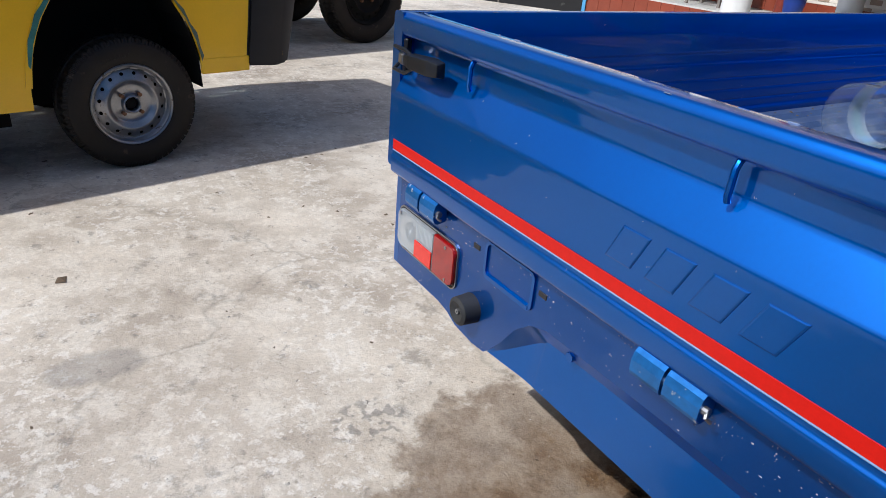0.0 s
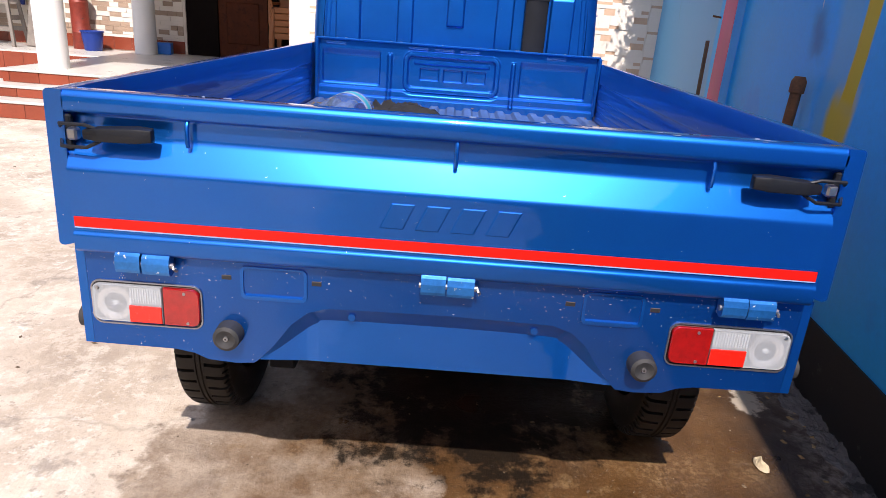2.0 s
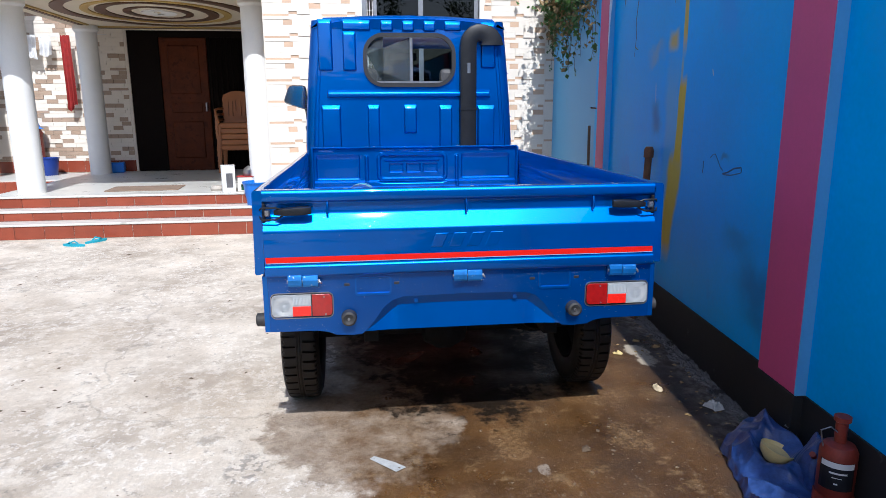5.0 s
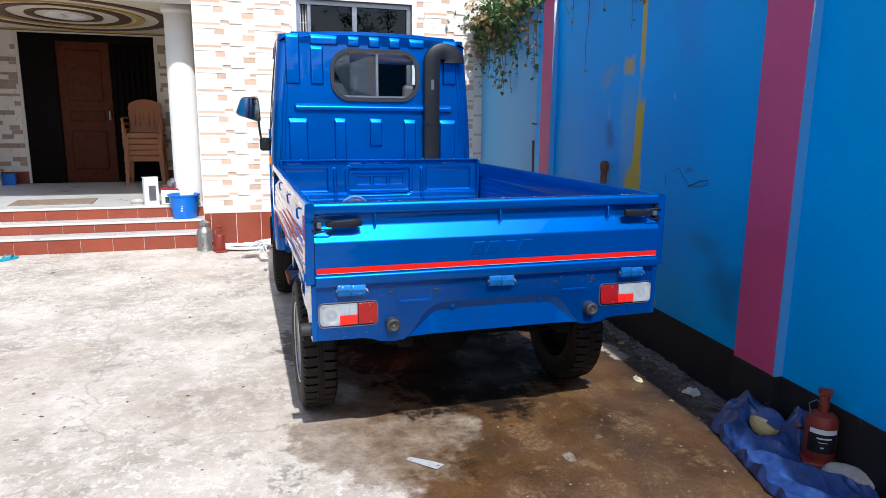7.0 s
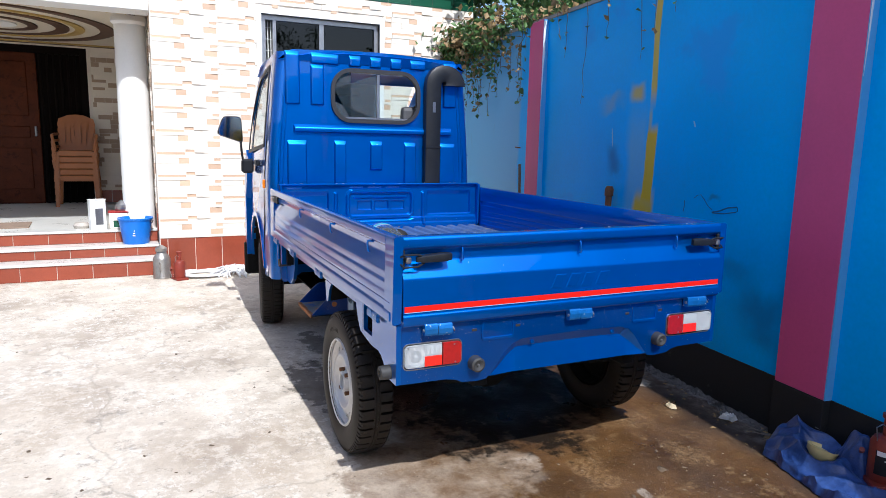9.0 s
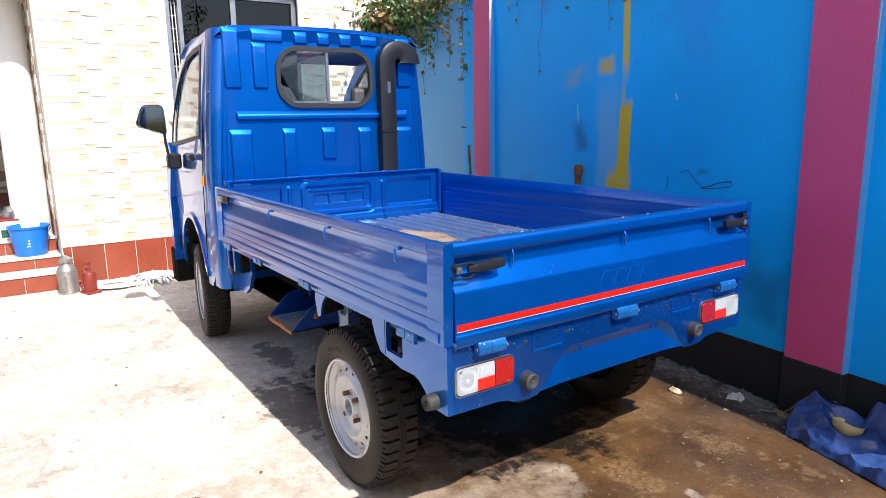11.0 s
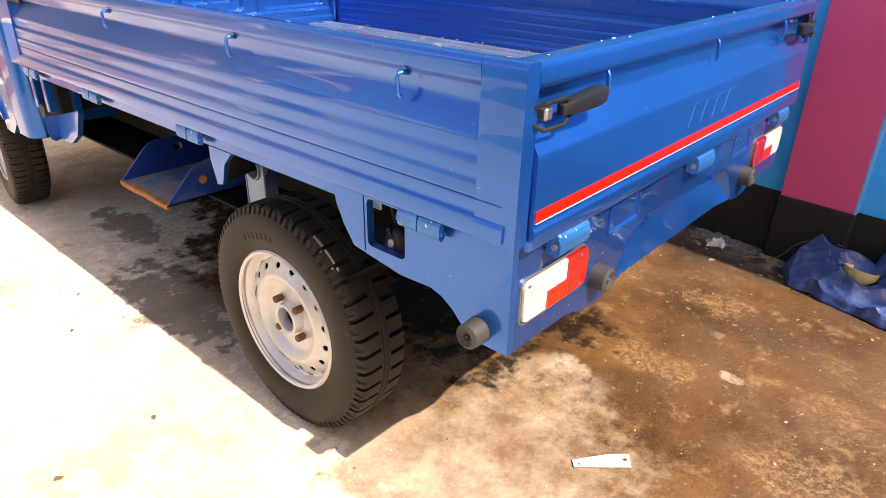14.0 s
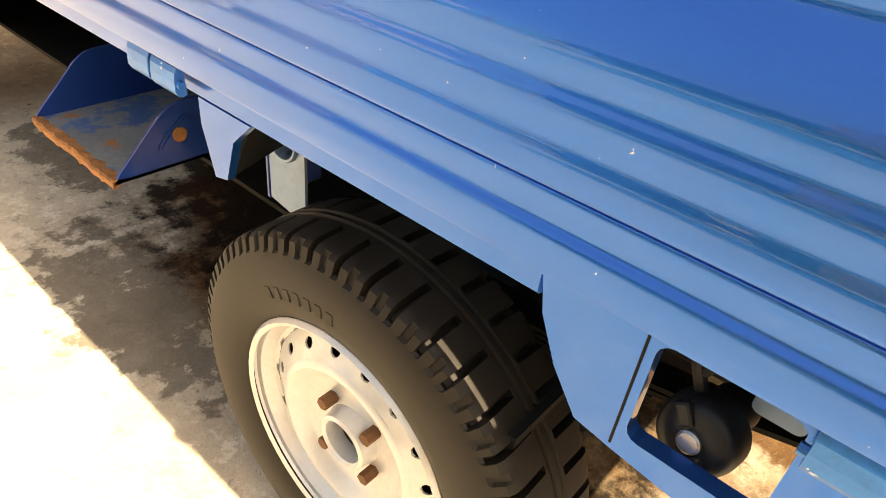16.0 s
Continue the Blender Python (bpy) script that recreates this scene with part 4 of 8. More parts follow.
# front door: a brown carved leaf between a dark frame and a painted dark opening, with a folding iron grille at one
# side
door = thing("door_1", "dark brown carved wooden door in a near-black frame, beside an opening painted dark", "door", kind="structure")
# this wide piece stands for the open doorway, its shade as near-black colour
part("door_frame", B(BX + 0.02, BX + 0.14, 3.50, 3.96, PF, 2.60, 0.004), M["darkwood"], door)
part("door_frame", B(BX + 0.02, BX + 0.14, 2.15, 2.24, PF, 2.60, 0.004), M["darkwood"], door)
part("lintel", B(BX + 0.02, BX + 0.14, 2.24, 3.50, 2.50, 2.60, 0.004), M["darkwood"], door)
leafd = part("door_leaf", B(BX + 0.05, BX + 0.10, 2.78, 3.50, PF, 2.50, 0.006), M["wood"], door)
for z0, z1 in ((0.62, 1.20), (1.34, 1.50), (1.64, 2.38)):
    part("panel", B(BX + 0.035, BX + 0.06, 2.90, 3.38, z0, z1, 0.012), M["wood"], leafd)
part("door_handle", B(BX + 0.0, BX + 0.05, 2.82, 2.845, 1.36, 1.50, 0.006), M["steel"], leafd, "bright door handle")
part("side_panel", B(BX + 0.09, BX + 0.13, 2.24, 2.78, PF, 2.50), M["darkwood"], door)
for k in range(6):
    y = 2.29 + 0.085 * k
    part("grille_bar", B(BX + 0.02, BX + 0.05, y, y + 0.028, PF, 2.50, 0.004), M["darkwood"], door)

# ---- the blue mini truck ----
truck = thing("mini_truck", "bright blue metallic mini truck with an open cargo bed", "truck")
RAIL = 1.076


def tailgate():
    prof = [(0.030, RAIL), (0.030, 0.765), (-0.018, 0.762), (-0.026, 0.770), (-0.027, 0.800), (-0.023, 0.806), (-0.023, 0.925), (-0.0222, 0.9325), (0.0090, 0.986), (0.0105, 0.992),
            (0.010, 1.026), (0.006, 1.032), (-0.010, 1.034), (-0.014, 1.040), (-0.014, 1.066), (-0.008, RAIL)]
    gate = part("tailgate", soft_edges(extrude_profile(bmesh.new(), eased(prof, 0.0035), "y", -0.722, 0.732)), M["blue"], truck, "blue drop-down tailgate with a sloped highlight band", smooth=True)
    part("reflective_tape", B(-0.0250, -0.0225, -0.717, 0.728, 0.8165, 0.8365), M["tape"], gate, "red reflective tape")
    # thin pale strip: the gate step's highlight put in as colour
    part("tape_edge", B(-0.0256, -0.0225, -0.717, 0.728, 0.8142, 0.8160), M["tape_edge"], gate, "pale line for the highlight on the gate step")
    # pressed name, kept as plain raised bars
    for y0, y1 in ((0.074, 0.134), (0.006, 0.066), (-0.062, -0.002), (-0.130, -0.070)):
        c = (y0 + y1) / 2
        bm = bmesh.new()
        rings = [[(x, c - 0.012 * (z - 0.884) / 0.028 + e * w, z) for e in (-1, 1) for z in ((0.858 + g, 0.911 - g) if e < 0 else (0.911 - g, 0.858 + g))] for x, w, g in ((-0.0215, 0.024, 0.0), (-0.0238, 0.0225, 0.0012), (-0.0245, 0.020, 0.003))]
        sweep(bm, None, rings)
        part("raised_bar", bm, M["blue"], gate)
    for y in (0.505, 0.0, -0.483):
        part("hook", rod(bmesh.new(), [(0.002, y, 1.036), (-0.004, y, 1.030), (-0.008, y, 1.022), (-0.009, y, 0.992), (-0.006, y, 0.984)], 0.0042, 8), M["blue"], gate, smooth=True)
    for y in (0.604, 0.0, -0.598):
        curl = [(-0.002, 0.728), (-0.020, 0.724), (-0.028, 0.727), (-0.031, 0.734), (-0.0315, 0.750), (-0.028, 0.762), (-0.022, 0.768), (-0.002, 0.768)]
        h = part("hinge", extrude_profile(bmesh.new(), curl, "y", y - 0.056, y - 0.002), M["hinge"], gate, "scuffed pale blue hinge")
        part("hinge_leaf", extrude_profile(bmesh.new(), [(u - 0.002, v + 0.002) for u, v in curl], "y", y + 0.001, y + 0.050), M["hinge"], h)
        part("hinge_pin", rod(bmesh.new(), [(-0.022, y - 0.063, 0.746), (-0.022, y + 0.054, 0.746)], 0.006, 10), M["steel"], h, smooth=True)
        part("split_pin", rod(bmesh.new(), [(-0.022, y - 0.060, 0.750), (-0.028, y - 0.064, 0.742), (-0.022, y - 0.068, 0.736)], 0.003, 6), M["steel"], h)
    for s, yo in ((1, 0.744), (-1, -0.732)):
        l = part("latch", B(-0.010, 0.004, yo - 0.022 if s > 0 else yo - 0.010, yo + 0.010 if s > 0 else yo + 0.022, 0.962, 1.030, 0.003), M["black"], gate, "black toggle latch")
        y0 = yo - s * 0.055
        y1 = yo - s * 0.185
        hb = bmesh.new()
        sec = lambda y, zc, h, x0, x1: [(x0, y, zc - h), (x1, y, zc - h * 0.8), (x1, y, zc + h * 0.8), (x0, y, zc + h)]
        sweep(hb, None, [sec(y0, 0.999, 0.010, -0.020, -0.034), sec(y0 - s * 0.03, 1.001, 0.015, -0.022, -0.042), sec(y1 + s * 0.03, 1.004, 0.017, -0.020, -0.044), sec(y1, 1.005, 0.014, -0.022, -0.040)])
        bmesh.ops.bevel(hb, geom=hb.edges[:], offset=0.003, segments=2, profile=0.5, affect="EDGES")
        part("latch_handle", hb, M["black"], l, smooth=True)
        for dz in (0.020, -0.022):
            part("latch_wire", rod(bmesh.new(), [(-0.008, yo - s * 0.002, 0.996 + dz * 0.5), (-0.028, yo - s * 0.012, 0.996 + dz), (-0.032, yo - s * 0.060, 0.997 + dz), (-0.030, yo - s * 0.085, 0.999 + dz * 0.5)], 0.0035, 8), M["black"], l, smooth=True)
        part("latch_hook", B(-0.026, -0.006, yo - s * 0.030 - 0.010, yo - s * 0.030 + 0.010, 0.985, 1.008, 0.004), M["steel"], l)


def rear_panel():
    arch = [(-0.365, 0.541), (-0.335, 0.575), (-0.300, 0.625), (-0.265, 0.655), (-0.225, 0.668), (0.0, 0.672), (0.24, 0.668), (0.28, 0.655), (0.315, 0.625), (0.350, 0.575), (0.380, 0.541)]
    o = [(0.7295, 0.551), (0.7295, 0.766), (-0.7235, 0.766), (-0.7235, 0.551), (-0.54, 0.549), (-0.505, 0.543), (-0.475, 0.530), (-0.415, 0.526), (-0.375, 0.530), *arch,
         (0.392, 0.530), (0.430, 0.526), (0.490, 0.530), (0.520, 0.543), (0.556, 0.549)]
    bm = bmesh.new()
    plate(bm, o, [rounded(0.498, 0.722, 0.604, 0.696, 0.018, 3), rounded(-0.716, -0.466, 0.602, 0.694, 0.018, 3)], lambda u, v, d: (d, u, v), 0.02)
    p = part("rear_panel", bm, M["blue_worn"], truck, "blue rear panel with chipped paint specks")
    # pressed arch: a shelf over a bulged lower skirt
    inner = [(-0.365, 0.5395), (-0.330, 0.562), (-0.285, 0.597), (-0.250, 0.622), (-0.215, 0.631), (0.0, 0.634), (0.23, 0.631), (0.265, 0.622), (0.30, 0.597), (0.345, 0.562), (0.380, 0.5395)]
    low = [(y, 0.5385) for y, _ in inner]
    def finer(line, k=6):
        out = []
        for i in range(len(line) - 1):
            p0, p1, p2, p3 = (Vector(line[min(max(q, 0), len(line) - 1)]) for q in (i - 1, i, i + 1, i + 2))
            for j in range(k):
                f = j / k
                out.append(tuple(0.5 * ((2 * p1) + (p2 - p0) * f + (2 * p0 - 5 * p1 + 4 * p2 - p3) * f * f + (3 * p1 - p0 - 3 * p2 + p3) * f ** 3)))
        return out + [line[-1]]
    arch, inner, low = finer(arch), finer(inner), finer(low)
    bm = bmesh.new()
    sweep(bm, None, [[(0.0, *a), (0.024 * k, *b), (0.011 * k, *c), (0.011 * k + 0.012, *c), (0.024 * k + 0.012, *b), (0.012, *a)] for a, b, c in zip(arch, inner, low) for k in (min(1, max(0, (a[1] - 0.541) / 0.10)),)], caps=True)
    part("bumper_skirt", bm, M["blue"], p, "pressed blue lower skirt", smooth=True)
    for y0, y1 in ((0.281, 0.416), (-0.405, -0.280)):
        # a pressed pocket: a shallow recessed frame
        bm = bmesh.new()
        plate(bm, rounded(y0, y1, 0.678, 0.750, 0.012, 3), [rounded(y0 + 0.006, y1 - 0.006, 0.686, 0.746, 0.010, 3)], lambda u, v, d: (-0.004 + d, u, v), 0.005)
        part("pressed_pocket", bm, M["blue"], p)
        part("pocket_ledge", extrude_profile(bmesh.new(), [(0.001, 0.6905), (-0.005, 0.687), (-0.005, 0.681), (0.001, 0.679)], "y", y0 + 0.008, y1 - 0.008), M["blue"], p)
    rs_ = random.Random(41)
    sp = bmesh.new()
    for _ in range(380):
        y = rs_.choice((rs_.uniform(-0.715, 0.72), rs_.gauss(-0.25, 0.22), rs_.gauss(0.60, 0.06)))
        z = rs_.choice((0.752 - abs(rs_.gauss(0, 0.012)), 0.745 - abs(rs_.gauss(0, 0.035)), rs_.uniform(0.56, 0.75)))
        if not -0.715 < y < 0.722 or z < 0.56 or (0.600 < z < 0.70 and (y > 0.494 or y < -0.462)) or (z < 0.67 and -0.39 < y < 0.40):
            continue
        a, b = rs_.uniform(0.0003, 0.0010) * rs_.choice((1, 1, 1, 2.6)), rs_.uniform(0.0003, 0.0008) * rs_.choice((1, 1, 1, 2.2))
        q = [(a * math.cos(k * 1.257) * rs_.uniform(0.6, 1.3), b * math.sin(k * 1.257) * rs_.uniform(0.6, 1.3)) for k in range(5)]
        sweep(sp, None, [[(x, y + u, z + v) for u, v in q] for x in (0.0004, -0.0006)])
    tagged(part("paint_specks", sp, M["speck"], p, "white specks of lost paint"), kind="stuff")
    for y, z in ((0.445, 0.722), (0.262, 0.722), (-0.255, 0.720), (-0.428, 0.720)):
        # dark plate for the shade inside a slot
        part("slot", B(-0.0015, 0.004, y - 0.010, y + 0.010, z - 0.005, z + 0.005, 0.001), M["trim"], p)
    for y, z in ((0.19, 0.649), (-0.19, 0.649)):
        part("bolt", rod(bmesh.new(), [(0.006, y, z), (0.03, y, z)], 0.008, 8), M["blue"], p)
    for y, z in ((0.441, 0.598), (-0.418, 0.598)):
        b = part("rubber_buffer", lathe(bmesh.new(), [(0, 0.036), (0.006, 0.030), (0.020, 0.036), (0.027, 0.032), (0.029, 0.0), (0, 0)], 28, pose(0, y, z, 0, -90, 0)), M["grey_rubber"], p, "round grey rubber buffer", smooth=True)
        part("buffer_bolt", rod(bmesh.new(), [(-0.034, y, z), (-0.030, y, z)], 0.005, 8), M["steel"], b)
    for s, y0, y1 in ((1, 0.500, 0.720), (-1, -0.714, -0.468)):
        lamp = part("tail_lamp", B(-0.003, 0.018, y0, y1, 0.604, 0.694, 0.004), M["trim"], p, "rectangular red and clear tail lamp")
        w = y1 - y0
        red_in = (y0, y0 + w * 0.34) if s > 0 else (y1 - w * 0.34, y1)
        red_mid = (y0 + w * 0.345, y0 + w * 0.655) if s > 0 else (y1 - w * 0.655, y1 - w * 0.345)
        clear_out = (y0 + w * 0.345, y1) if s > 0 else (y0, y1 - w * 0.345)
        def lens(ya, yb, depth, sides):
            """A lens block with rounded corners on its outer ends only, its face slightly domed."""
            def ring(x, g):
                pts, r = [], 0.016
                for cy_, cz_, a0, on in ((yb, 0.691, 0, sides > 0), (ya, 0.691, 90, sides < 0), (ya, 0.609, 180, sides < 0), (yb, 0.609, 270, sides > 0)):
                    q = r if on else 0.0015
                    oy, oz = (-q if cy_ == yb else q), (-q if cz_ > 0.65 else q)
                    pts += [(x, cy_ + oy + (q - g) * math.cos(radians(a0 + k * 22.5)), cz_ + oz + (q - g) * math.sin(radians(a0 + k * 22.5))) for k in range(5)]
                return pts
            return sweep(bmesh.new(), None, [ring(-0.001, 0.0), ring(-depth + 0.003, 0.0), ring(-depth + 0.001, 0.0006), ring(-depth, 0.0013)])
        b1, b2 = bmesh.new(), bmesh.new()
        b1 = lens(red_in[0], red_in[1] - 0.001, 0.011, -s)
        b2 = lens(clear_out[0] + 0.001, clear_out[1], 0.010, s)
        part("red_lens", b1, M["lamp_red"], lamp)
        part("clear_lens", b2, M["lens"], lamp).visible_shadow = False
        part("reflector_plate", B(0.0005, 0.004, clear_out[0] + 0.002, clear_out[1] - 0.003, 0.612, 0.688, 0.001), M["lamp_clear"], lamp)
        yc_ = clear_out[1] - 0.045 if s > 0 else clear_out[0] + 0.045
        part("reflector_bowl", lathe(bmesh.new(), [(0, -0.002), (0.014, 0.0), (0.026, 0.004), (0.034, 0.0085), (0.036, 0.0085), (0.036, -0.004), (0, -0.004)], 28, pose(0.0, yc_, 0.648, 0, -90, 0)), M["lamp_clear"], lamp, "bright lamp reflector", smooth=True)
        part("bulb", lathe(bmesh.new(), [(0, 0.0075), (0.004, 0.0068), (0.007, 0.003), (0.007, -0.002), (0, -0.002)], 14, pose(0.0, yc_, 0.648, 0, -90, 0)), M["lens"], lamp, smooth=True)
        part("red_reflector", B(-0.0125, -0.009, red_mid[0] + 0.002, red_mid[1], 0.611, 0.648, 0.001), M["reflector"], lamp)
        for k in range(13):
            yk = red_mid[0] + 0.004 + k * (red_mid[1] - red_mid[0] - 0.008) / 12
            part("lens_flute", B(-0.0104, -0.0090, yk - 0.0015, yk + 0.0015, 0.653, 0.687, 0.001), M["lens"], lamp)
        for yy, zz in ((clear_out[1] - 0.014 if s > 0 else clear_out[0] + 0.014, 0.684), (red_in[0] + 0.03, 0.682), (red_in[0] + 0.025, 0.616)):
            part("lens_screw", rod(bmesh.new(), [(-0.0122, yy, zz), (-0.008, yy, zz)], 0.0035, 8), M["steel"], lamp)
        bm = bmesh.new()
        plate(bm, rounded(y0 - 0.004, y1 + 0.004, 0.604 - 0.004, 0.694 + 0.004, 0.020, 4), [rounded(y0 - 0.001, y1 + 0.001, 0.603, 0.695, 0.017, 4)], lambda u, v, d: (-0.004 + d, u, v), 0.004)
        part("lamp_bezel", bm, M["steel"], lamp, "thin silver lamp rim")


def side_board(s):
    """s = 1 the driver's yard side, -1 the wall side."""
    yo = 0.760 if s > 0 else -0.748          # outer face
    f = lambda d: yo - s * d                  # d metres inwards of it
    lo = lambda a, b: (min(a, b), max(a, b))
    prof = [(f(0.026), RAIL), (f(0.032), 1.030), (f(0.032), 0.975), (f(0.024), 0.968), (f(0.024), 0.945), (f(0.0285), 0.940), (f(0.0285), 0.905), (f(0.025), 0.901), (f(0.0285), 0.897), (f(0.0285), 0.872), (f(0.025), 0.868), (f(0.0285), 0.864), (f(0.0285), 0.842), (f(0.025), 0.838), (f(0.0285), 0.834), (f(0.0285), 0.815), (f(0.034), 0.808), (f(0.034), 0.778), (f(0.006), 0.773), (f(-0.003), 0.776), (f(-0.003), 0.800), (f(-0.0022), 0.804), (f(0.0022), 0.810), (f(0.0026), 0.813), (f(0.0010), 0.824), (f(0.0), 0.8370),
            (f(0.0026), 0.8375), (f(0.0026), 0.8385), (f(0.0), 0.8390), (f(-0.0006), 0.850), (f(-0.0004), 0.862), (f(0.0012), 0.869), (f(0.0016), 0.873), (f(0.0002), 0.886), (f(-0.0004), 0.896), (f(0.0004), 0.901), (f(0.0030), 0.908), (f(0.0034), 0.912), (f(0.0016), 0.924), (f(0.0010), 0.936), (f(0.0024), 0.942), (f(0.0050), 0.950),
            (f(0.0130), 0.972), (f(0.0215), 0.995), (f(0.0200), 1.003), (f(0.009), 1.030), (f(-0.001), 1.037), (f(-0.005), 1.042), (f(-0.005), 1.070), (f(0.001), RAIL)]
    # the board's lean towards its hinges and its raised ribs are shaped to fit the camera's view
    lean = lambda line: [(y + s * 0.006 * min(1, max(0, (1.05 - z) / 0.28)), z) for y, z in line]
    raised = lambda z: z + 0.007 * max(0, min(1, (z - 0.775) / 0.025, (1.03 - z) / 0.06))
    prof = lean([(y, raised(z)) for y, z in prof])
    body = part("side_board", soft_edges(extrude_profile(bmesh.new(), eased(prof, 0.004), "x", 0.072, 2.175)), M["blue"], truck, "blue ribbed drop side of the bed", smooth=True)
    flat = [(f(0.030), RAIL), (f(0.030), 0.778), (f(0.006), 0.771), (f(-0.003), 0.775), (f(-0.004), 1.070), (f(0.001), RAIL)]
    flat = lean(flat)
    part("end_post", soft_edges(extrude_profile(bmesh.new(), eased(flat, 0.004), "x", -0.014, 0.0715)), M["blue"], body, smooth=True)
    part("end_post", extrude_profile(bmesh.new(), flat, "x", 2.1755, 2.285), M["blue"], body)
    # the lowest rib runs on across the post and stops short of the corner
    foot = [(f(-0.0045), 0.781), (f(-0.0125), 0.783), (f(-0.0125), 0.807), (f(-0.0105), 0.812), (f(-0.0045), 0.820)]
    part("rib_end", soft_edges(extrude_profile(bmesh.new(), eased(foot, 0.002), "x", 0.010, 0.0712)), M["blue"], body, smooth=True)
    # thin dark strip painted as the shade of a pressed groove
    part("press_line", B(0.016, 0.0712, *lo(f(-0.0070), f(-0.0094)), 0.8447, 0.8457), M["tray_side"], body)
    for x in (0.247, 0.777, 1.394):
        part("hook", rod(bmesh.new(), [(x - 0.006, f(0.010), 1.026), (x - 0.004, f(-0.004), 1.029), (x + 0.000, f(-0.010), 1.027), (x + 0.003, f(-0.011), 1.020), (x + 0.003, f(-0.009), 0.992), (x + 0.002, f(-0.003), 0.986)], 0.0042, 8), M["blue"], body, smooth=True)
    for x in (0.205, 1.03, 1.62, 2.12):
        y0, y1 = lo(f(-0.006), f(-0.020))
        curl = [(f(0.004), 0.740), (f(-0.002), 0.738), (f(-0.007), 0.740), (f(-0.0105), 0.746), (f(-0.0105), 0.757), (f(-0.009), 0.768), (f(-0.006), 0.774), (f(0.002), 0.776)]
        h = part("hinge", extrude_profile(bmesh.new(), curl, "x", x - 0.056, x - 0.002), M["hinge"], body, "scuffed blue side hinge")
        part("hinge_leaf", extrude_profile(bmesh.new(), [(u + s * 0.001, v + 0.002) for u, v in curl], "x", x + 0.001, x + 0.050), M["hinge"], h)
        part("hinge_pin", rod(bmesh.new(), [(x - 0.062, f(-0.004), 0.754), (x + 0.056, f(-0.004), 0.754)], 0.005, 10), M["hinge"], h, smooth=True)
    y0, y1 = lo(f(-0.016), f(0.010))
    l = part("latch", B(2.140, 2.215, y0, y1, 1.003, 1.030, 0.004), M["steel"], body, "pale front latch")
    part("latch_slot", B(2.05, 2.235, *lo(f(-0.006), f(0.004)), 0.996, 1.036, 0.002), M["black"], l)


def skirt(s):
    yo = 0.748 if s > 0 else -0.742
    o = [(0.0, 0.551), (0.0, 0.764), (0.470, 0.764), (0.462, 0.725), (0.440, 0.680), (0.410, 0.640), (0.376, 0.634), (0.270, 0.619), (0.188, 0.622), (0.160, 0.614), (0.132, 0.596), (0.108, 0.572), (0.092, 0.551)]
    hole = rounded(0.258, 0.366, 0.655, 0.760, 0.012, 3)
    bm = bmesh.new()
    plate(bm, o, [hole], lambda u, v, d: (u, yo - s * d, v), 0.018)
    k = part("side_skirt", bm, M["blue"], truck, "blue corner skirt with a filler opening")
    lo = lambda a, b: (min(a, b), max(a, b))
    part("seam", B(0.3735, 0.3758, *lo(yo + s * 0.0008, yo - s * 0.004), 0.640, 0.762), M["under"], k)
    b = part("side_buffer", lathe(bmesh.new(), [(0, 0.040), (0.006, 0.034), (0.018, 0.040), (0.0245, 0.036), (0.0265, 0.0), (0, 0)], 28, pose(0.066, yo, 0.580, -90 * s, 0, 0)), M["grey_rubber"], k, "grey rubber side buffer", smooth=True)
    # dark disc drawn for the shaded depth of the buffer's hole
    part("buffer_hole", rod(bmesh.new(), [(0.066, yo + s * 0.030, 0.580), (0.066, yo + s * 0.0365, 0.580)], 0.007, 10), M["under"], b)
    if s > 0:
        lean = pose(0.318, 0.684, 0.656, -90, 0, 0) @ pose(0, 0, 0, 10, 8, 0)
        cap = part("filler_cap", lathe(bmesh.new(), [(0, 0.036), (0.020, 0.036), (0.030, 0.033), (0.0345, 0.028), (0.036, 0.020), (0.036, 0.004), (0.031, 0.0), (0.022, -0.004), (0.022, -0.05), (0, -0.05)], 32, lean), M["black"], k, "black fuel filler cap with a grip ridge", smooth=True)
        g = bmesh.new()
        for a, b, w_, h_ in ((-0.034, -0.012, 0.007, 0.040), (0.012, 0.034, 0.007, 0.040)):
            box(g, -w_, w_, a, b, 0.026, h_, 0.003, 2, lean @ pose(0, 0, 0, 0, 0, 35))
        part("grip", g, M["black"], cap)
        part("cap_lock", lathe(bmesh.new(), [(0, 0.0415), (0.0085, 0.0415), (0.0105, 0.040), (0.0105, 0.034), (0, 0.034)], 20, lean), M["steel"], cap, "pale metal lock", smooth=True)
        part("cap_tether", rod(bmesh.new(), [(0.335, 0.690, 0.690), (0.345, 0.690, 0.712), (0.352, 0.688, 0.730), (0.342, 0.686, 0.744), (0.330, 0.686, 0.738), (0.332, 0.688, 0.722), (0.340, 0.689, 0.708)], 0.006, 8), M["black"], cap, smooth=True)
        part("pipe_bracket", plate(bmesh.new(), rounded(0.255, 0.300, 0.672, 0.735, 0.008, 3), [rounded(0.266, 0.282, 0.690, 0.716, 0.007, 4)], lambda u, v, d: (u, 0.655 + d, v), 0.004), M["guard"], k, "dusty pale pipe bracket")
        part("filler_tray", B(0.25, 0.37, 0.60, 0.61, 0.65, 0.77), M["under"], k)
        part("filler_neck", rod(bmesh.new(), [(0.318, 0.64, 0.70), (0.30, 0.56, 0.67), (0.27, 0.45, 0.60)], 0.022, 12), M["under"], k, smooth=True)
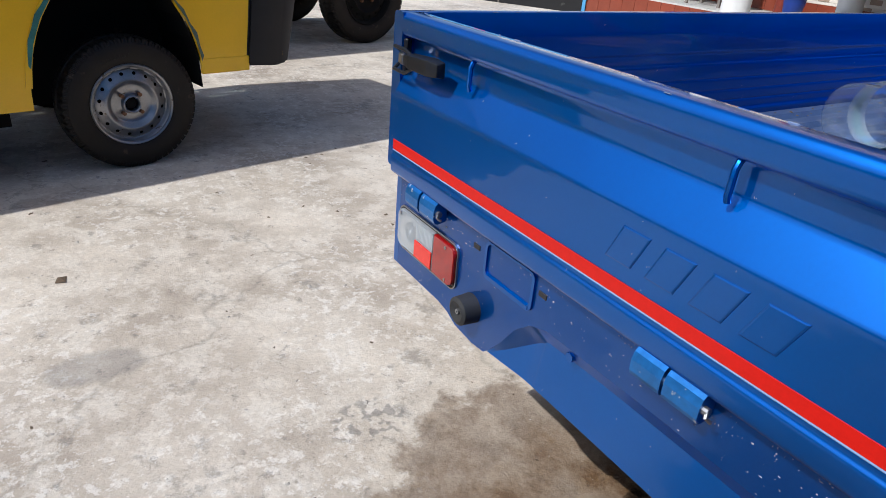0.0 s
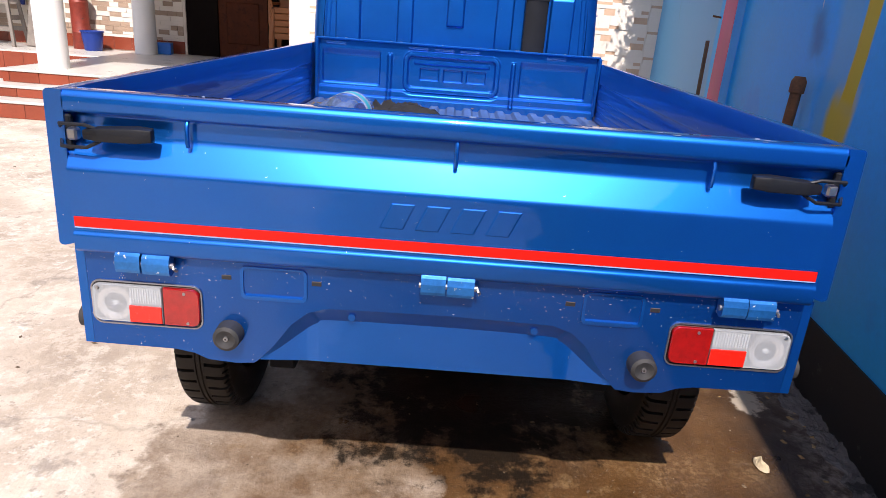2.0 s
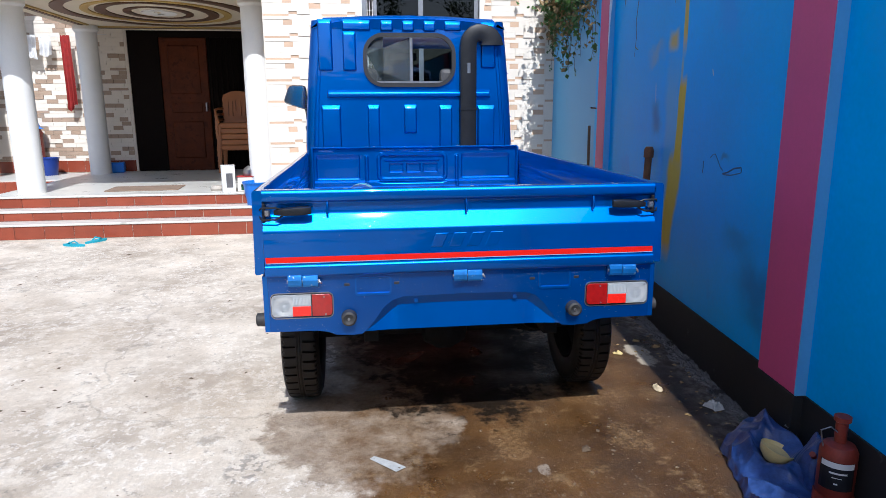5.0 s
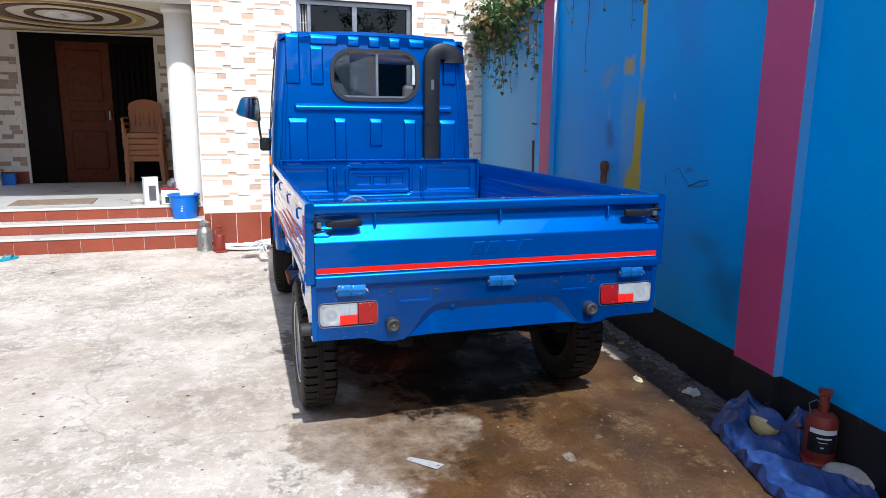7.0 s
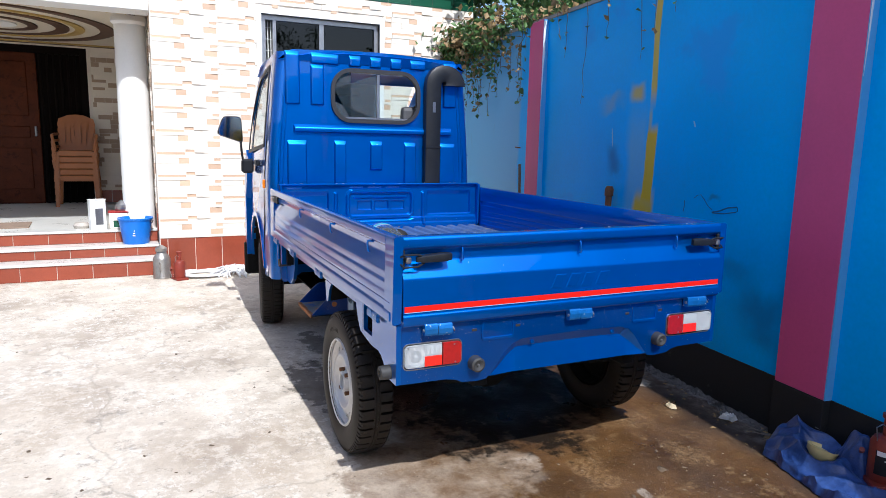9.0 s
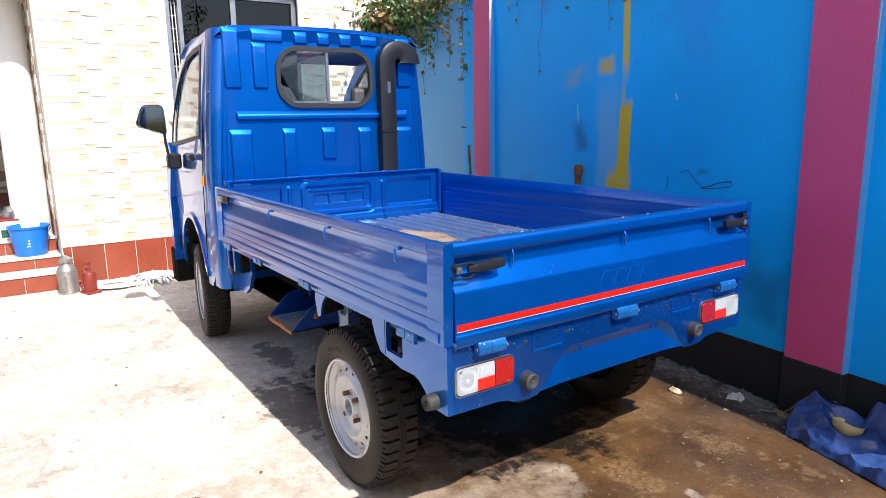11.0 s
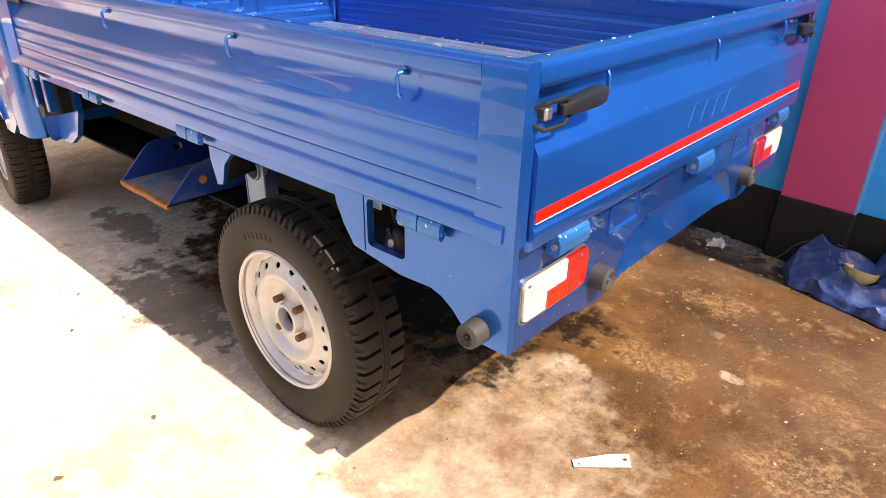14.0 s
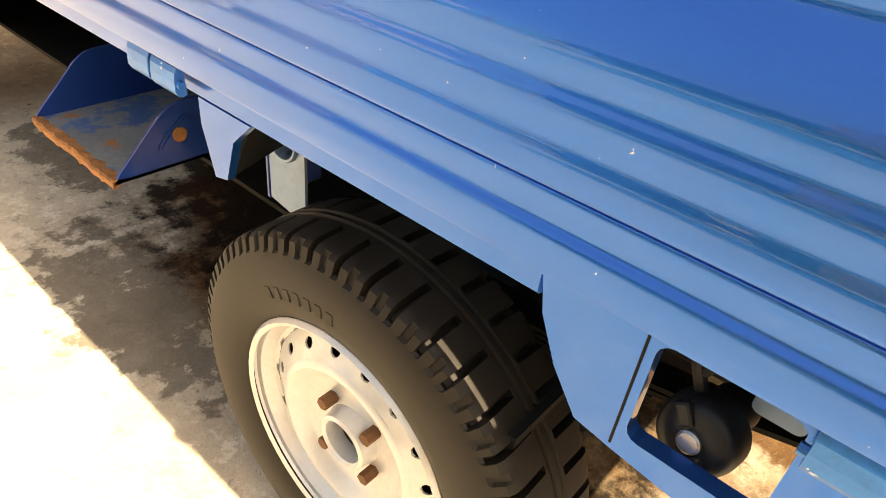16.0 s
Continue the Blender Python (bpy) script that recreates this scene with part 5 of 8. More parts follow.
    # bed edge rail and its front brackets
    rail = part("edge_rail", B(0.470, 2.285, *lo(yo - s * 0.004, yo - s * 0.03), 0.735, 0.766, 0.003), M["blue"], truck, "blue lower edge rail of the bed")
    bm = bmesh.new()
    plate(bm, [(0.868, 0.735), (0.972, 0.735), (0.972, 0.700), (0.952, 0.634), (0.926, 0.640), (0.905, 0.700)], [], lambda u, v, d: (u, yo - s * (0.004 + d), v), 0.012)
    part("rail_bracket", bm, M["blue"], rail)
    bm = bmesh.new()
    plate(bm, [(0.88, 0.735), (0.93, 0.64), (0.96, 0.64), (0.96, 0.735)], [], lambda u, v, d: (u + d * 0.3, yo - s * (0.016 + d), v), 0.18)
    part("bracket_web", bm, M["under"], rail)


def bed():
    bm = bmesh.new()
    pts = []
    n = 17
    for k in range(n):
        a = -0.715 + 1.435 * k / n
        w = 1.435 / n
        pts += [(a + w * 0.03, 0.7935), (a + w * 0.36, 0.7935), (a + w * 0.50, 0.807), (a + w * 0.89, 0.807)]
    pts = [(-0.717, 0.795)] + pts + [(0.722, 0.795), (0.722, 0.745), (-0.717, 0.745)]
    extrude_profile(bm, pts, "x", 0.032, 2.235)
    part("bed_floor", bm, M["bed"], truck, "scuffed corrugated bed floor")
    # the front board is one pressing: sunk panels, a framed middle with a bar and three pockets, upright beads and a kicked foot
    def step(v, a, b):
        t = min(1.0, max(0.0, (v - a) / (b - a)))
        return t * t * (3 - 2 * t)
    def inside(y, z, y0, y1, z0, z1, r):
        """How far a point lies inside a rounded rectangle."""
        qy, qz = abs(y - (y0 + y1) / 2) - (y1 - y0) / 2 + r, abs(z - (z0 + z1) / 2) - (z1 - z0) / 2 + r
        return r - math.hypot(max(qy, 0), max(qz, 0)) - min(max(qy, qz), 0)
    def relief(y, z):
        h = 0.0
        for y0, y1 in ((0.392, 0.690), (-0.664, -0.318)):
            d = inside(y, z, y0, y1, 0.884, 1.058, 0.012)
            h -= 0.017 * step(d, 0, 0.008) * step(z, 1.062, 1.020)
        d = inside(y, z, -0.216, 0.272, 0.868, 1.066, 0.045)
        h += 0.012 * step(d, -0.004, 0.003) * step(d, 0.026, 0.018)
        h -= 0.006 * step(d, 0.018, 0.026)
        h += 0.010 * step(inside(y, z, -0.165, 0.222, 1.006, 1.024, 0.008), -0.002, 0.005)
        for a in (0.090, -0.030, -0.150):
            h -= 0.012 * step(inside(y, z, a, a + 0.102, 0.926, 0.990, 0.006), 0, 0.006)
        for a in (0.345, -0.285):
            h += 0.013 * step(inside(y, z, a - 0.012, a + 0.012, 0.815, 1.050, 0.010), -0.002, 0.008)
        h += 0.016 * step(z, 0.874, 0.862) * (1 - step(d, -0.02, 0.0)) + 0.012 * step(z, 0.838, 0.828)
        for a in (0.62, 0.20, 0.07, -0.06, -0.50):
            h += 0.0035 * step(inside(y, z, a - 0.05, a + 0.05, 1.074, 1.083, 0.004), -0.001, 0.003)
        return h
    ny, nz_ = 330, 96
    ys = [-0.716 + 1.438 * k / ny for k in range(ny + 1)]
    zs = [0.745 + 0.355 * k / nz_ for k in range(nz_ + 1)]
    bm = bmesh.new()
    front = [[bm.verts.new((2.237 - relief(y, z), y, z)) for y in ys] for z in zs]
    for a, b in zip(front, front[1:]):
        for k in range(ny):
            bm.faces.new((a[k], a[k + 1], b[k + 1], b[k]))
    edge = front[0] + [r[-1] for r in front[1:]] + front[-1][-2::-1] + [r[0] for r in front[-2:0:-1]]
    rim = [bm.verts.new((2.262, v.co.y, v.co.z)) for v in edge]
    for k in range(len(edge)):
        j = (k + 1) % len(edge)
        bm.faces.new((edge[k], edge[j], rim[j], rim[k]))
    bm.faces.new(rim[::-1])
    f = part("front_board", bm, M["blue"], truck, "blue pressed front board of the bed", smooth=True)
    part("top_lip", B(2.212, 2.262, -0.716, 0.722, 1.098, 1.108, 0.003), M["blue"], f)
    for y in (0.715, -0.709):
        part("corner_post", B(2.196, 2.236, y - 0.012, y + 0.005, 0.81, 1.100, 0.004), M["blue"], f)


def wheel(x, s, yo=0.746, zc=0.315, R=0.3175, coarse=True, steer=0.0):
    """A steel wheel and knobbly tyre, built about its hub with the outer face towards +y, then turned to its side."""
    rim = bmesh.new()
    turn = pose(0, 0, 0, -90, 0, 0)            # lathe axis z becomes +y
    prof = [(0.186, 0.002), (0.193, 0.006), (0.198, 0.0), (0.194, -0.009), (0.186, -0.011), (0.181, -0.018), (0.175, -0.028), (0.168, -0.031)]
    lathe(rim, prof, 48, turn)
    n = 16
    r0, r1, h0, h1 = 0.130, 0.168, -0.012, -0.031
    for k in range(n):
        a0, a1 = 2 * math.pi * k / n, 2 * math.pi * (k + 1) / n
        am = (a0 + a1) / 2
        P = lambda a, r: (r * math.cos(a), h0 + (h1 - h0) * (r - r0) / (r1 - r0), -r * math.sin(a))
        outer = [P(a0, r0), P(am, r0), P(a1, r0), P(a1, (r0 + r1) / 2), P(a1, r1), P(am, r1), P(a0, r1), P(a0, (r0 + r1) / 2)]
        rc = (r0 + r1) / 2
        hole, deep = [], []
        for q in (225, 270, 315, 0, 45, 90, 135, 180):
            t = radians(q)
            aa, rr = am + 0.0095 / rc * math.cos(t), rc + 0.0082 * math.sin(t)
            p = P(aa, rr)
            hole.append(p)
            deep.append((p[0], p[1] - 0.003, p[2]))
        vo, vh, vd = [rim.verts.new(p) for p in outer], [rim.verts.new(p) for p in hole], [rim.verts.new(p) for p in deep]
        for i in range(8):
            j = (i + 1) % 8
            rim.faces.new((vo[i], vo[j], vh[j], vh[i]))
            rim.faces.new((vh[i], vh[j], vd[j], vd[i]))
    lathe(rim, [(0.130, -0.012), (0.125, -0.008), (0.118, -0.007), (0.110, -0.012), (0.100, -0.024), (0.090, -0.030), (0.056, -0.033), (0.048, -0.031), (0.045, -0.020), (0.043, -0.008), (0.038, -0.005), (0.034, -0.009), (0.033, -0.052)], 48, turn)
    bmesh.ops.remove_doubles(rim, verts=rim.verts, dist=1e-5)
    w = part("wheel", rim, M["rim"], truck, "silver painted steel wheel", smooth=True)
    w.matrix_basis = pose(x, s * (yo - 0.07), zc, 0, 0, steer) @ pose(0, s * 0.07, 0, 0, 0, 0 if s > 0 else 180)
    # black backing that paints the shade behind the rim holes and in the barrel
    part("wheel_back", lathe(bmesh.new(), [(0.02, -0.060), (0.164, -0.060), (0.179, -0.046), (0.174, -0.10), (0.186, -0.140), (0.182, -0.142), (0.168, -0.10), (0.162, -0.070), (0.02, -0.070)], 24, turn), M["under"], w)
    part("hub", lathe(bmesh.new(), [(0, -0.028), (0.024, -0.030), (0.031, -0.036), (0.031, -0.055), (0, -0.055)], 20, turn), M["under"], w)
    for k in range(4):
        a = radians(45 + 90 * k)
        part("wheel_nut", rod(bmesh.new(), [(0.060 * math.cos(a), -0.034, 0.060 * math.sin(a)), (0.060 * math.cos(a), -0.009, 0.060 * math.sin(a))], 0.0100, 6), M["rust"], w, "rusty wheel nut")
    # tyre: one moulded skin, with short cuts across both shoulders, staggered from side to side
    t = bmesh.new()
    W = 0.142
    pitches, cut = (42, 0.017) if coarse else (60, 0.006)
    half = [(0.194, -0.004, 0), (0.205, 0.004, 0), (0.228, 0.011, 0), (0.256, 0.0125, 0), (0.284, 0.009, 0), (R - 0.025, 0.0045, 0), (R - 0.022, 0.0035, 1), (R - 0.007, -0.002, 1), (R - 0.002, -0.009, 1), (R, -0.020, 1), (R + 0.0004, -0.038, 1), (R + 0.0006, -0.055, 1), (R + 0.0006, -0.0565, 0), (R + 0.0008, -0.060, 0)]
    skin = half + [(R - 0.003, -0.062, 0), (R - 0.003, -0.066, 0), (R + 0.001, -0.068, 0)] + [(R + 0.001, -W + 0.068, 0), (R - 0.003, -W + 0.066, 0), (R - 0.003, -W + 0.062, 0)] + [(r, -W - y, 2 if k else 0) for r, y, k in reversed(half)]
    rings = []
    rs_ = random.Random(int(x * 10) + 5 * s)
    for p in range(pitches):
        jit = rs_.uniform(-0.05, 0.05)
        for fr, state in ((0.0, 0), (0.24 + jit, 0), (0.26 + jit, 1), (0.44 + jit, 1), (0.46 + jit, 0), (0.74, 0), (0.76, 2), (0.94, 2)):
            ring = []
            for r, y, k in skin:
                q = 2 * math.pi * (p + fr + (0.9 * abs(y + W / 2) if k else 0.0)) / pitches
                if k and state and k != state and r < R - 0.005:
                    y += -0.0045 if k == 1 else 0.0045
                if k and k == state:
                    if r > R - 0.01:
                        r -= cut
                    if r < R - 0.005:
                        y += -0.004 if k == 1 else 0.004
                ring.append((r * math.cos(q), y, r * math.sin(q)))
            rings.append(ring)
    vs = [[t.verts.new(c) for c in ring] for ring in rings]
    for i in range(len(vs)):
        a, b = vs[i], vs[(i + 1) % len(vs)]
        for k in range(len(skin) - 1):
            t.faces.new((a[k], a[k + 1], b[k + 1], b[k]))
    bmesh.ops.recalc_face_normals(t, faces=t.faces)
    for e in t.edges:
        e.smooth = e.calc_face_angle(0) < 0.45
    part("tyre", t, M["rubber"], w, "dusty black knobbly tyre", smooth=True)
    # raised unreadable maker's marks on the sidewall
    mk = None
    for k in range(7):
        q = radians(75) + (k - 3) * 0.085
        m4 = pose(0.240 * math.cos(q), 0.0105, 0.240 * math.sin(q), 0, -math.degrees(q) + 90, 0)
        pb = part("raised_mark", B(-0.006, 0.006, -0.001, 0.0025, -0.009, 0.009, 0.001), M["rubber"], w) if mk is None else new("raised_mark", mk)
        mk = pb.data
        pb.parent = w
        pb.matrix_basis = m4
    return w


def cab():
    cy = 0.028
    def side_y(z):
        return 0.735 - 0.008 * max(0, z - 0.9) - 0.085 * max(0, z - 1.15) ** 1.3 - 0.03 * max(0, 0.75 - z)
    def sy(u, v):
        return side_y(v) - 0.035 * (u - 2.478)
    # rear panel with window opening
    RX = 2.335
    win_r = rounded(-0.275, 0.330, 1.527, 1.853, 0.125, 7)
    wl = lambda z: side_y(z) - 0.055
    outer = [(cy + wl(0.50), 0.50), (cy + wl(1.0), 1.0), (cy + wl(1.4), 1.4), (cy + wl(1.75), 1.75), (cy + wl(1.93), 1.93), (cy + wl(1.96) - 0.03, 1.965), (cy, 1.985), (cy - wl(1.96) + 0.03, 1.965), (cy - wl(1.93), 1.93), (cy - wl(1.75), 1.75), (cy - wl(1.4), 1.4), (cy - wl(1.0), 1.0), (cy - wl(0.50), 0.50)]
    bm = bmesh.new()
    plate(bm, outer, [win_r], lambda u, v, d: (RX + d, u, v), 0.02)
    rear = part("cab_rear", bm, M["blue"], truck, "blue pressed back of the cab")
    def rib(y0, y1, z0, z1, d=0.010):
        """A raised panel whose upper edge slopes back like a ledge."""
        a, c = min(y0, y1), max(y0, y1)
        t = min(0.024, (z1 - z0) * 0.42)
        loops = [(RX + 0.003, 0.0, 0.0, 0.0), (RX - 0.001, 0.0, 0.0, 0.0), (RX - d * 1.25, 0.006, 0.004, t * 0.75), (RX - d * 1.55, 0.0085, 0.007, t), (RX - d * 1.6, 0.013, 0.012, t + 0.006)]
        b = bmesh.new()
        sweep(b, None, [[(x, u, v) for u, v in rounded(a + g, c - g, z0 + lo, z1 - hi, 0.006, 3)] for x, g, lo, hi in loops])
        part("pressed_rib", b, M["blue"], rear, smooth=True)
    rib(0.600, -0.540, 1.440, 1.492, 0.014)
    for y0, y1, z0, z1 in ((0.643, 0.512, 1.07, 1.388), (0.327, 0.243, 1.07, 1.390), (0.074, -0.017, 1.195, 1.390), (-0.176, -0.268, 1.07, 1.386), (-0.448, -0.572, 1.07, 1.384),
                           (0.650, 0.553, 1.620, 1.955), (0.484, 0.394, 1.620, 1.882), (0.484, 0.293, 1.884, 1.955), (0.226, 0.140, 1.880, 1.955), (0.078, -0.004, 1.880, 1.955), (-0.068, -0.152, 1.880, 1.955), (-0.212, -0.330, 1.886, 1.953), (-0.470, -0.572, 1.64, 1.945)):
        rib(y0, y1, z0, z1)
    part("dust_ledge", B(RX - 0.03, RX + 0.01, -0.16, 0.24, 1.085, 1.10, 0.005), M["blue"], rear)
    for s in (1, -1):
        seam = bmesh.new()
        line = [(cy + s * (wl(z) - 0.010), z) for z in (1.10, 1.4, 1.65, 1.85, 1.93)]
        for off, r_ in ((0.0, 0.004), (-0.022, 0.0035)):
            rod(seam, [(RX - 0.001, y + s * off, z) for y, z in line], r_, 6)
        part("pressed_seam", seam, M["blue"], rear, smooth=True)
    # window gasket and sliding panes
    bm = bmesh.new()
    plate(bm, rounded(-0.292, 0.348, 1.510, 1.870, 0.14, 7), [rounded(-0.266, 0.322, 1.536, 1.844, 0.115, 7)], lambda u, v, d: (RX - 0.016 + d, u, v), 0.03)
    bmesh.ops.bevel(bm, geom=[e for e in bm.edges if e.calc_face_angle(0) > 1.2], offset=0.006, segments=2, affect="EDGES")
    gk = part("window_gasket", bm, M["trim"], rear, "black rubber window seal", smooth=True)
    bm = bmesh.new()
    half = [(u, v) for u, v in rounded(-0.268, 0.324, 1.534, 1.846, 0.115, 7) if u > 0.01]
    plate(bm, [(0.010, 1.846)] + half + [(0.010, 1.534)], [], lambda u, v, d: (RX + 0.004 + d, u, v), 0.004)
    part("rear_pane", bm, M["rearpane"], gk, "dusty tinted sliding pane")
    part("pane_rail", B(RX - 0.004, RX + 0.012, 0.008, 0.026, 1.540, 1.840), M["steel"], gk)
    part("pane_track", B(RX - 0.006, RX + 0.012, -0.20, 0.26, 1.538, 1.550), M["steel"], gk)
    # rounded rear corners, then the sides
    for s in (1, -1):
        zs = [0.46, 0.6, 0.9, 1.15, 1.4, 1.65, 1.85, 1.95]
        bm = bmesh.new()
        rings = []
        for z in zs:
            y = side_y(z)
            ring = [(RX, cy + s * (y - 0.055), z)]
            for k in range(1, 7):
                a = radians(15 * k)
                ring.append((RX + 0.055 * (1 - math.cos(a)), cy + s * (y - 0.055 + 0.055 * math.sin(a)), z))
            ring += [(2.47, cy + s * y, z), (2.47, cy + s * (y - 0.02), z), (RX + 0.06, cy + s * (y - 0.03), z), (RX + 0.02, cy + s * (y - 0.06), z)]
            rings.append(ring)
        sweep(bm, None, rings)
        c = part("cab_corner", bm, M["blue"], truck, "rounded blue cab corner", smooth=True)
        for z in (1.30, 1.60):
            part("spot_seam", B(RX + 0.03, RX + 0.09, *sorted((cy + s * (side_y(z) - 0.02), cy + s * (side_y(z) + 0.001))), z, z + 0.006), M["blue"], c)
        # door and front side: sheet with the window and the wheel arch cut out
        arch = [(2.66, 0.44)] + [(2.99 + 0.345 * math.cos(radians(a)), 0.43 + 0.395 * math.sin(radians(a))) for a in range(168, 8, -16)] + [(3.36, 0.44)]
        o = [(2.478, 0.50), (2.56, 0.44)] + arch + [(3.70, 0.44), (3.735, 0.60), (3.72, 0.95), (3.66, 1.20), (3.58, 1.33), (3.50, 1.47), (3.41, 1.61), (3.29, 1.74), (3.15, 1.84), (3.0, 1.90), (2.8, 1.93), (2.478, 1.945)]
        wn_ = [(2.60, 1.345), (3.47, 1.285), (3.445, 1.40), (3.36, 1.56), (3.25, 1.68), (3.12, 1.775), (2.98, 1.835), (2.80, 1.865), (2.60, 1.875)]
        bm = bmesh.new()
        plate(bm, o, [wn_], lambda u, v, d: (u, cy + s * (sy(u, v) - d - 0.10 * max(0, u - 3.3)), v), 0.02)
        d = part("cab_side", bm, M["blue"], truck, "blue cab door and wing")
        part("side_pane", plate(bmesh.new(), wn_, [], lambda u, v, q: (u, cy + s * (sy(u, v) - 0.012 - q), v), 0.004), M["pane"], d)
        bm = bmesh.new()
        inner = [(3.0 + (u - 3.0) * 0.95, 1.57 + (v - 1.57) * 0.935) for u, v in wn_]
        plate(bm, [(3.0 + (u - 3.0) * 1.02, 1.57 + (v - 1.57) * 1.03) for u, v in wn_], [inner], lambda u, v, q: (u, cy + s * (sy(u, v) + 0.004 - q), v), 0.008)
        part("window_seal", bm, M["black"], d)
        part("door_gap", plate(bmesh.new(), [(2.625, 0.60), (2.633, 0.60), (2.560, 1.10), (2.560, 1.90), (2.552, 1.90), (2.552, 1.10)], [], lambda u, v, q: (u, cy + s * (sy(u, v) + 0.0015 - q), v), 0.004), M["under"], d)
        yb = cy + s * side_y(1.22)
        h = part("door_handle", B(2.70, 2.80, *sorted((yb, yb + s * 0.03)), 1.205, 1.245, 0.008), M["black"], d)
        part("side_repeater", B(2.512, 2.545, *sorted((yb - s * 0.002, yb + s * 0.016)), 1.06, 1.12, 0.006), M["lamp_amber"], d, "amber side repeater lamp")
        bm = bmesh.new()
        a2 = [(2.99 + 0.375 * math.cos(radians(a)), 0.43 + 0.425 * math.sin(radians(a))) for a in range(172, 6, -8)]
        a1 = [(2.99 + 0.340 * math.cos(radians(a)), 0.43 + 0.390 * math.sin(radians(a))) for a in range(6, 174, 8)]
        plate(bm, a2 + a1, [], lambda u, v, q: (u, cy + s * (sy(u, v) + 0.012 - q - 0.10 * max(0, u - 3.3)), v), 0.016)
        part("arch_lip", bm, M["blue"], d)
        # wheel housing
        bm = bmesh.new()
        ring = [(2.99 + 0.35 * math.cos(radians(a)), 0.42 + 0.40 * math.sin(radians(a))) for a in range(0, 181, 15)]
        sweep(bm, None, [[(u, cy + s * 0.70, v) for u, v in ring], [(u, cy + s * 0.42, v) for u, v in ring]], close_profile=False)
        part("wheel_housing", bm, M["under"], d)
        # mirror on a thin arm
        if s > 0:
            mr = bmesh.new()
            my, mx, mz = 0.893, 3.20, 1.458
            turned = radians(-6)
            shape = eased([(0.051, 0.098), (-0.084, 0.098), (-0.096, -0.105), (0.103, -0.040)], 0.030)
            def sec(dx, k):
                return [(mx + dx * math.cos(turned) + u * k * math.sin(turned), my + u * k * math.cos(turned), mz + v * k) for u, v in shape]
            sweep(mr, None, [sec(*q) for q in ((-0.010, 0.97), (0.0, 1.0), (0.03, 0.98), (0.065, 0.78), (0.08, 0.4))])
            mo = part("wing_mirror", mr, M["black"], truck, "black wing mirror on a thin arm", smooth=True)
            mg = bmesh.new()
            sweep(mg, None, [sec(-0.0108, 0.93), sec(-0.0120, 0.915)])
            part("mirror_face", mg, M["mirror"], mo, "silvered mirror glass")
            part("mirror_arm", rod(bmesh.new(), [(mx + 0.01, my - 0.075, mz - 0.09), (mx + 0.02, 0.812, 1.30), (mx + 0.02, 0.800, 1.20), (mx + 0.02, 0.745, 1.17)], 0.009, 8), M["black"], mo, smooth=True)
            part("mirror_foot", B(mx - 0.02, mx + 0.06, 0.728, 0.815, 1.13, 1.235, 0.014), M["black"], mo)
    # roof, windscreen, front
    bm = bmesh.new()
    rings = []
    for x, zt in ((RX - 0.004, 1.962), (RX + 0.03, 1.988), (2.50, 2.0), (2.8, 1.998), (3.0, 1.975), (3.13, 1.915)):
        ring = []
        for k in range(13):
            u = -1 + 2 * k / 12
            ring.append((x, cy + u * 0.665, zt - 0.055 * abs(u) ** 4 - 0.012 * u * u))
        ring += [(x + 0.005, cy + 0.62 * (1 - 2 * k / 4), zt - 0.03 if x < RX else zt - 0.075) for k in range(5)]
        rings.append(ring)
    sweep(bm, None, rings)
    part("cab_roof", bm, M["blue"], truck, "blue cab roof", smooth=True)
    bm = bmesh.new()
    sweep(bm, None, [[(x, cy + sy_ * w_, z) for x, sy_ in ((x0, -1), (x0, 1), (x0 + 0.006, 1), (x0 + 0.006, -1))] for x0, w_, z in ((3.10, 0.60, 1.895), (3.26, 0.61, 1.78), (3.42, 0.63, 1.62), (3.60, 0.66, 1.27))])
    part("windscreen", bm, M["pane"], truck)
    bm = bmesh.new()
    extrude_profile(bm, [(3.57, 1.30), (3.66, 1.20), (3.735, 0.95), (3.745, 0.60), (3.71, 0.42), (3.66, 0.42), (3.66, 0.9), (3.50, 1.24)], "y", cy - 0.70, cy + 0.70)
    part("cab_front", bm, M["blue"], truck)
    part("dashboard", B(3.28, 3.54, cy - 0.66, cy + 0.66, 1.02, 1.24, 0.03), M["trim"], truck)
    part("cab_floor", B(RX + 0.02, 3.66, cy - 0.66, cy + 0.66, 0.50, 0.60), M["under"], truck)
    for y in (cy + 0.34, cy - 0.34):
        s1 = part("seat", B(2.42, 2.90, y - 0.24, y + 0.24, 0.60, 0.98, 0.04, 2), M["seat"], truck, "grey vinyl seat")
        part("backrest", B(2.36, 2.50, y - 0.23, y + 0.23, 0.98, 1.46, 0.04, 2), M["seat"], s1)
        part("headrest", B(2.40, 2.48, y - 0.12, y + 0.12, 1.48, 1.64, 0.03, 2), M["seat"], s1)
    bm = bmesh.new()
    ring = [(3.16 + 0.10 * math.cos(2 * math.pi * k / 24), cy - 0.34 + 0.18 * math.sin(2 * math.pi * k / 24), 1.22 + 0.15 * math.cos(2 * math.pi * k / 24)) for k in range(25)]
    rod(bm, ring, 0.012, 8)
    part("steering_wheel", bm, M["black"], truck, smooth=True)
    part("inner_mirror", B(3.06, 3.08, cy - 0.11, cy + 0.11, 1.74, 1.80, 0.01), M["black"], truck)


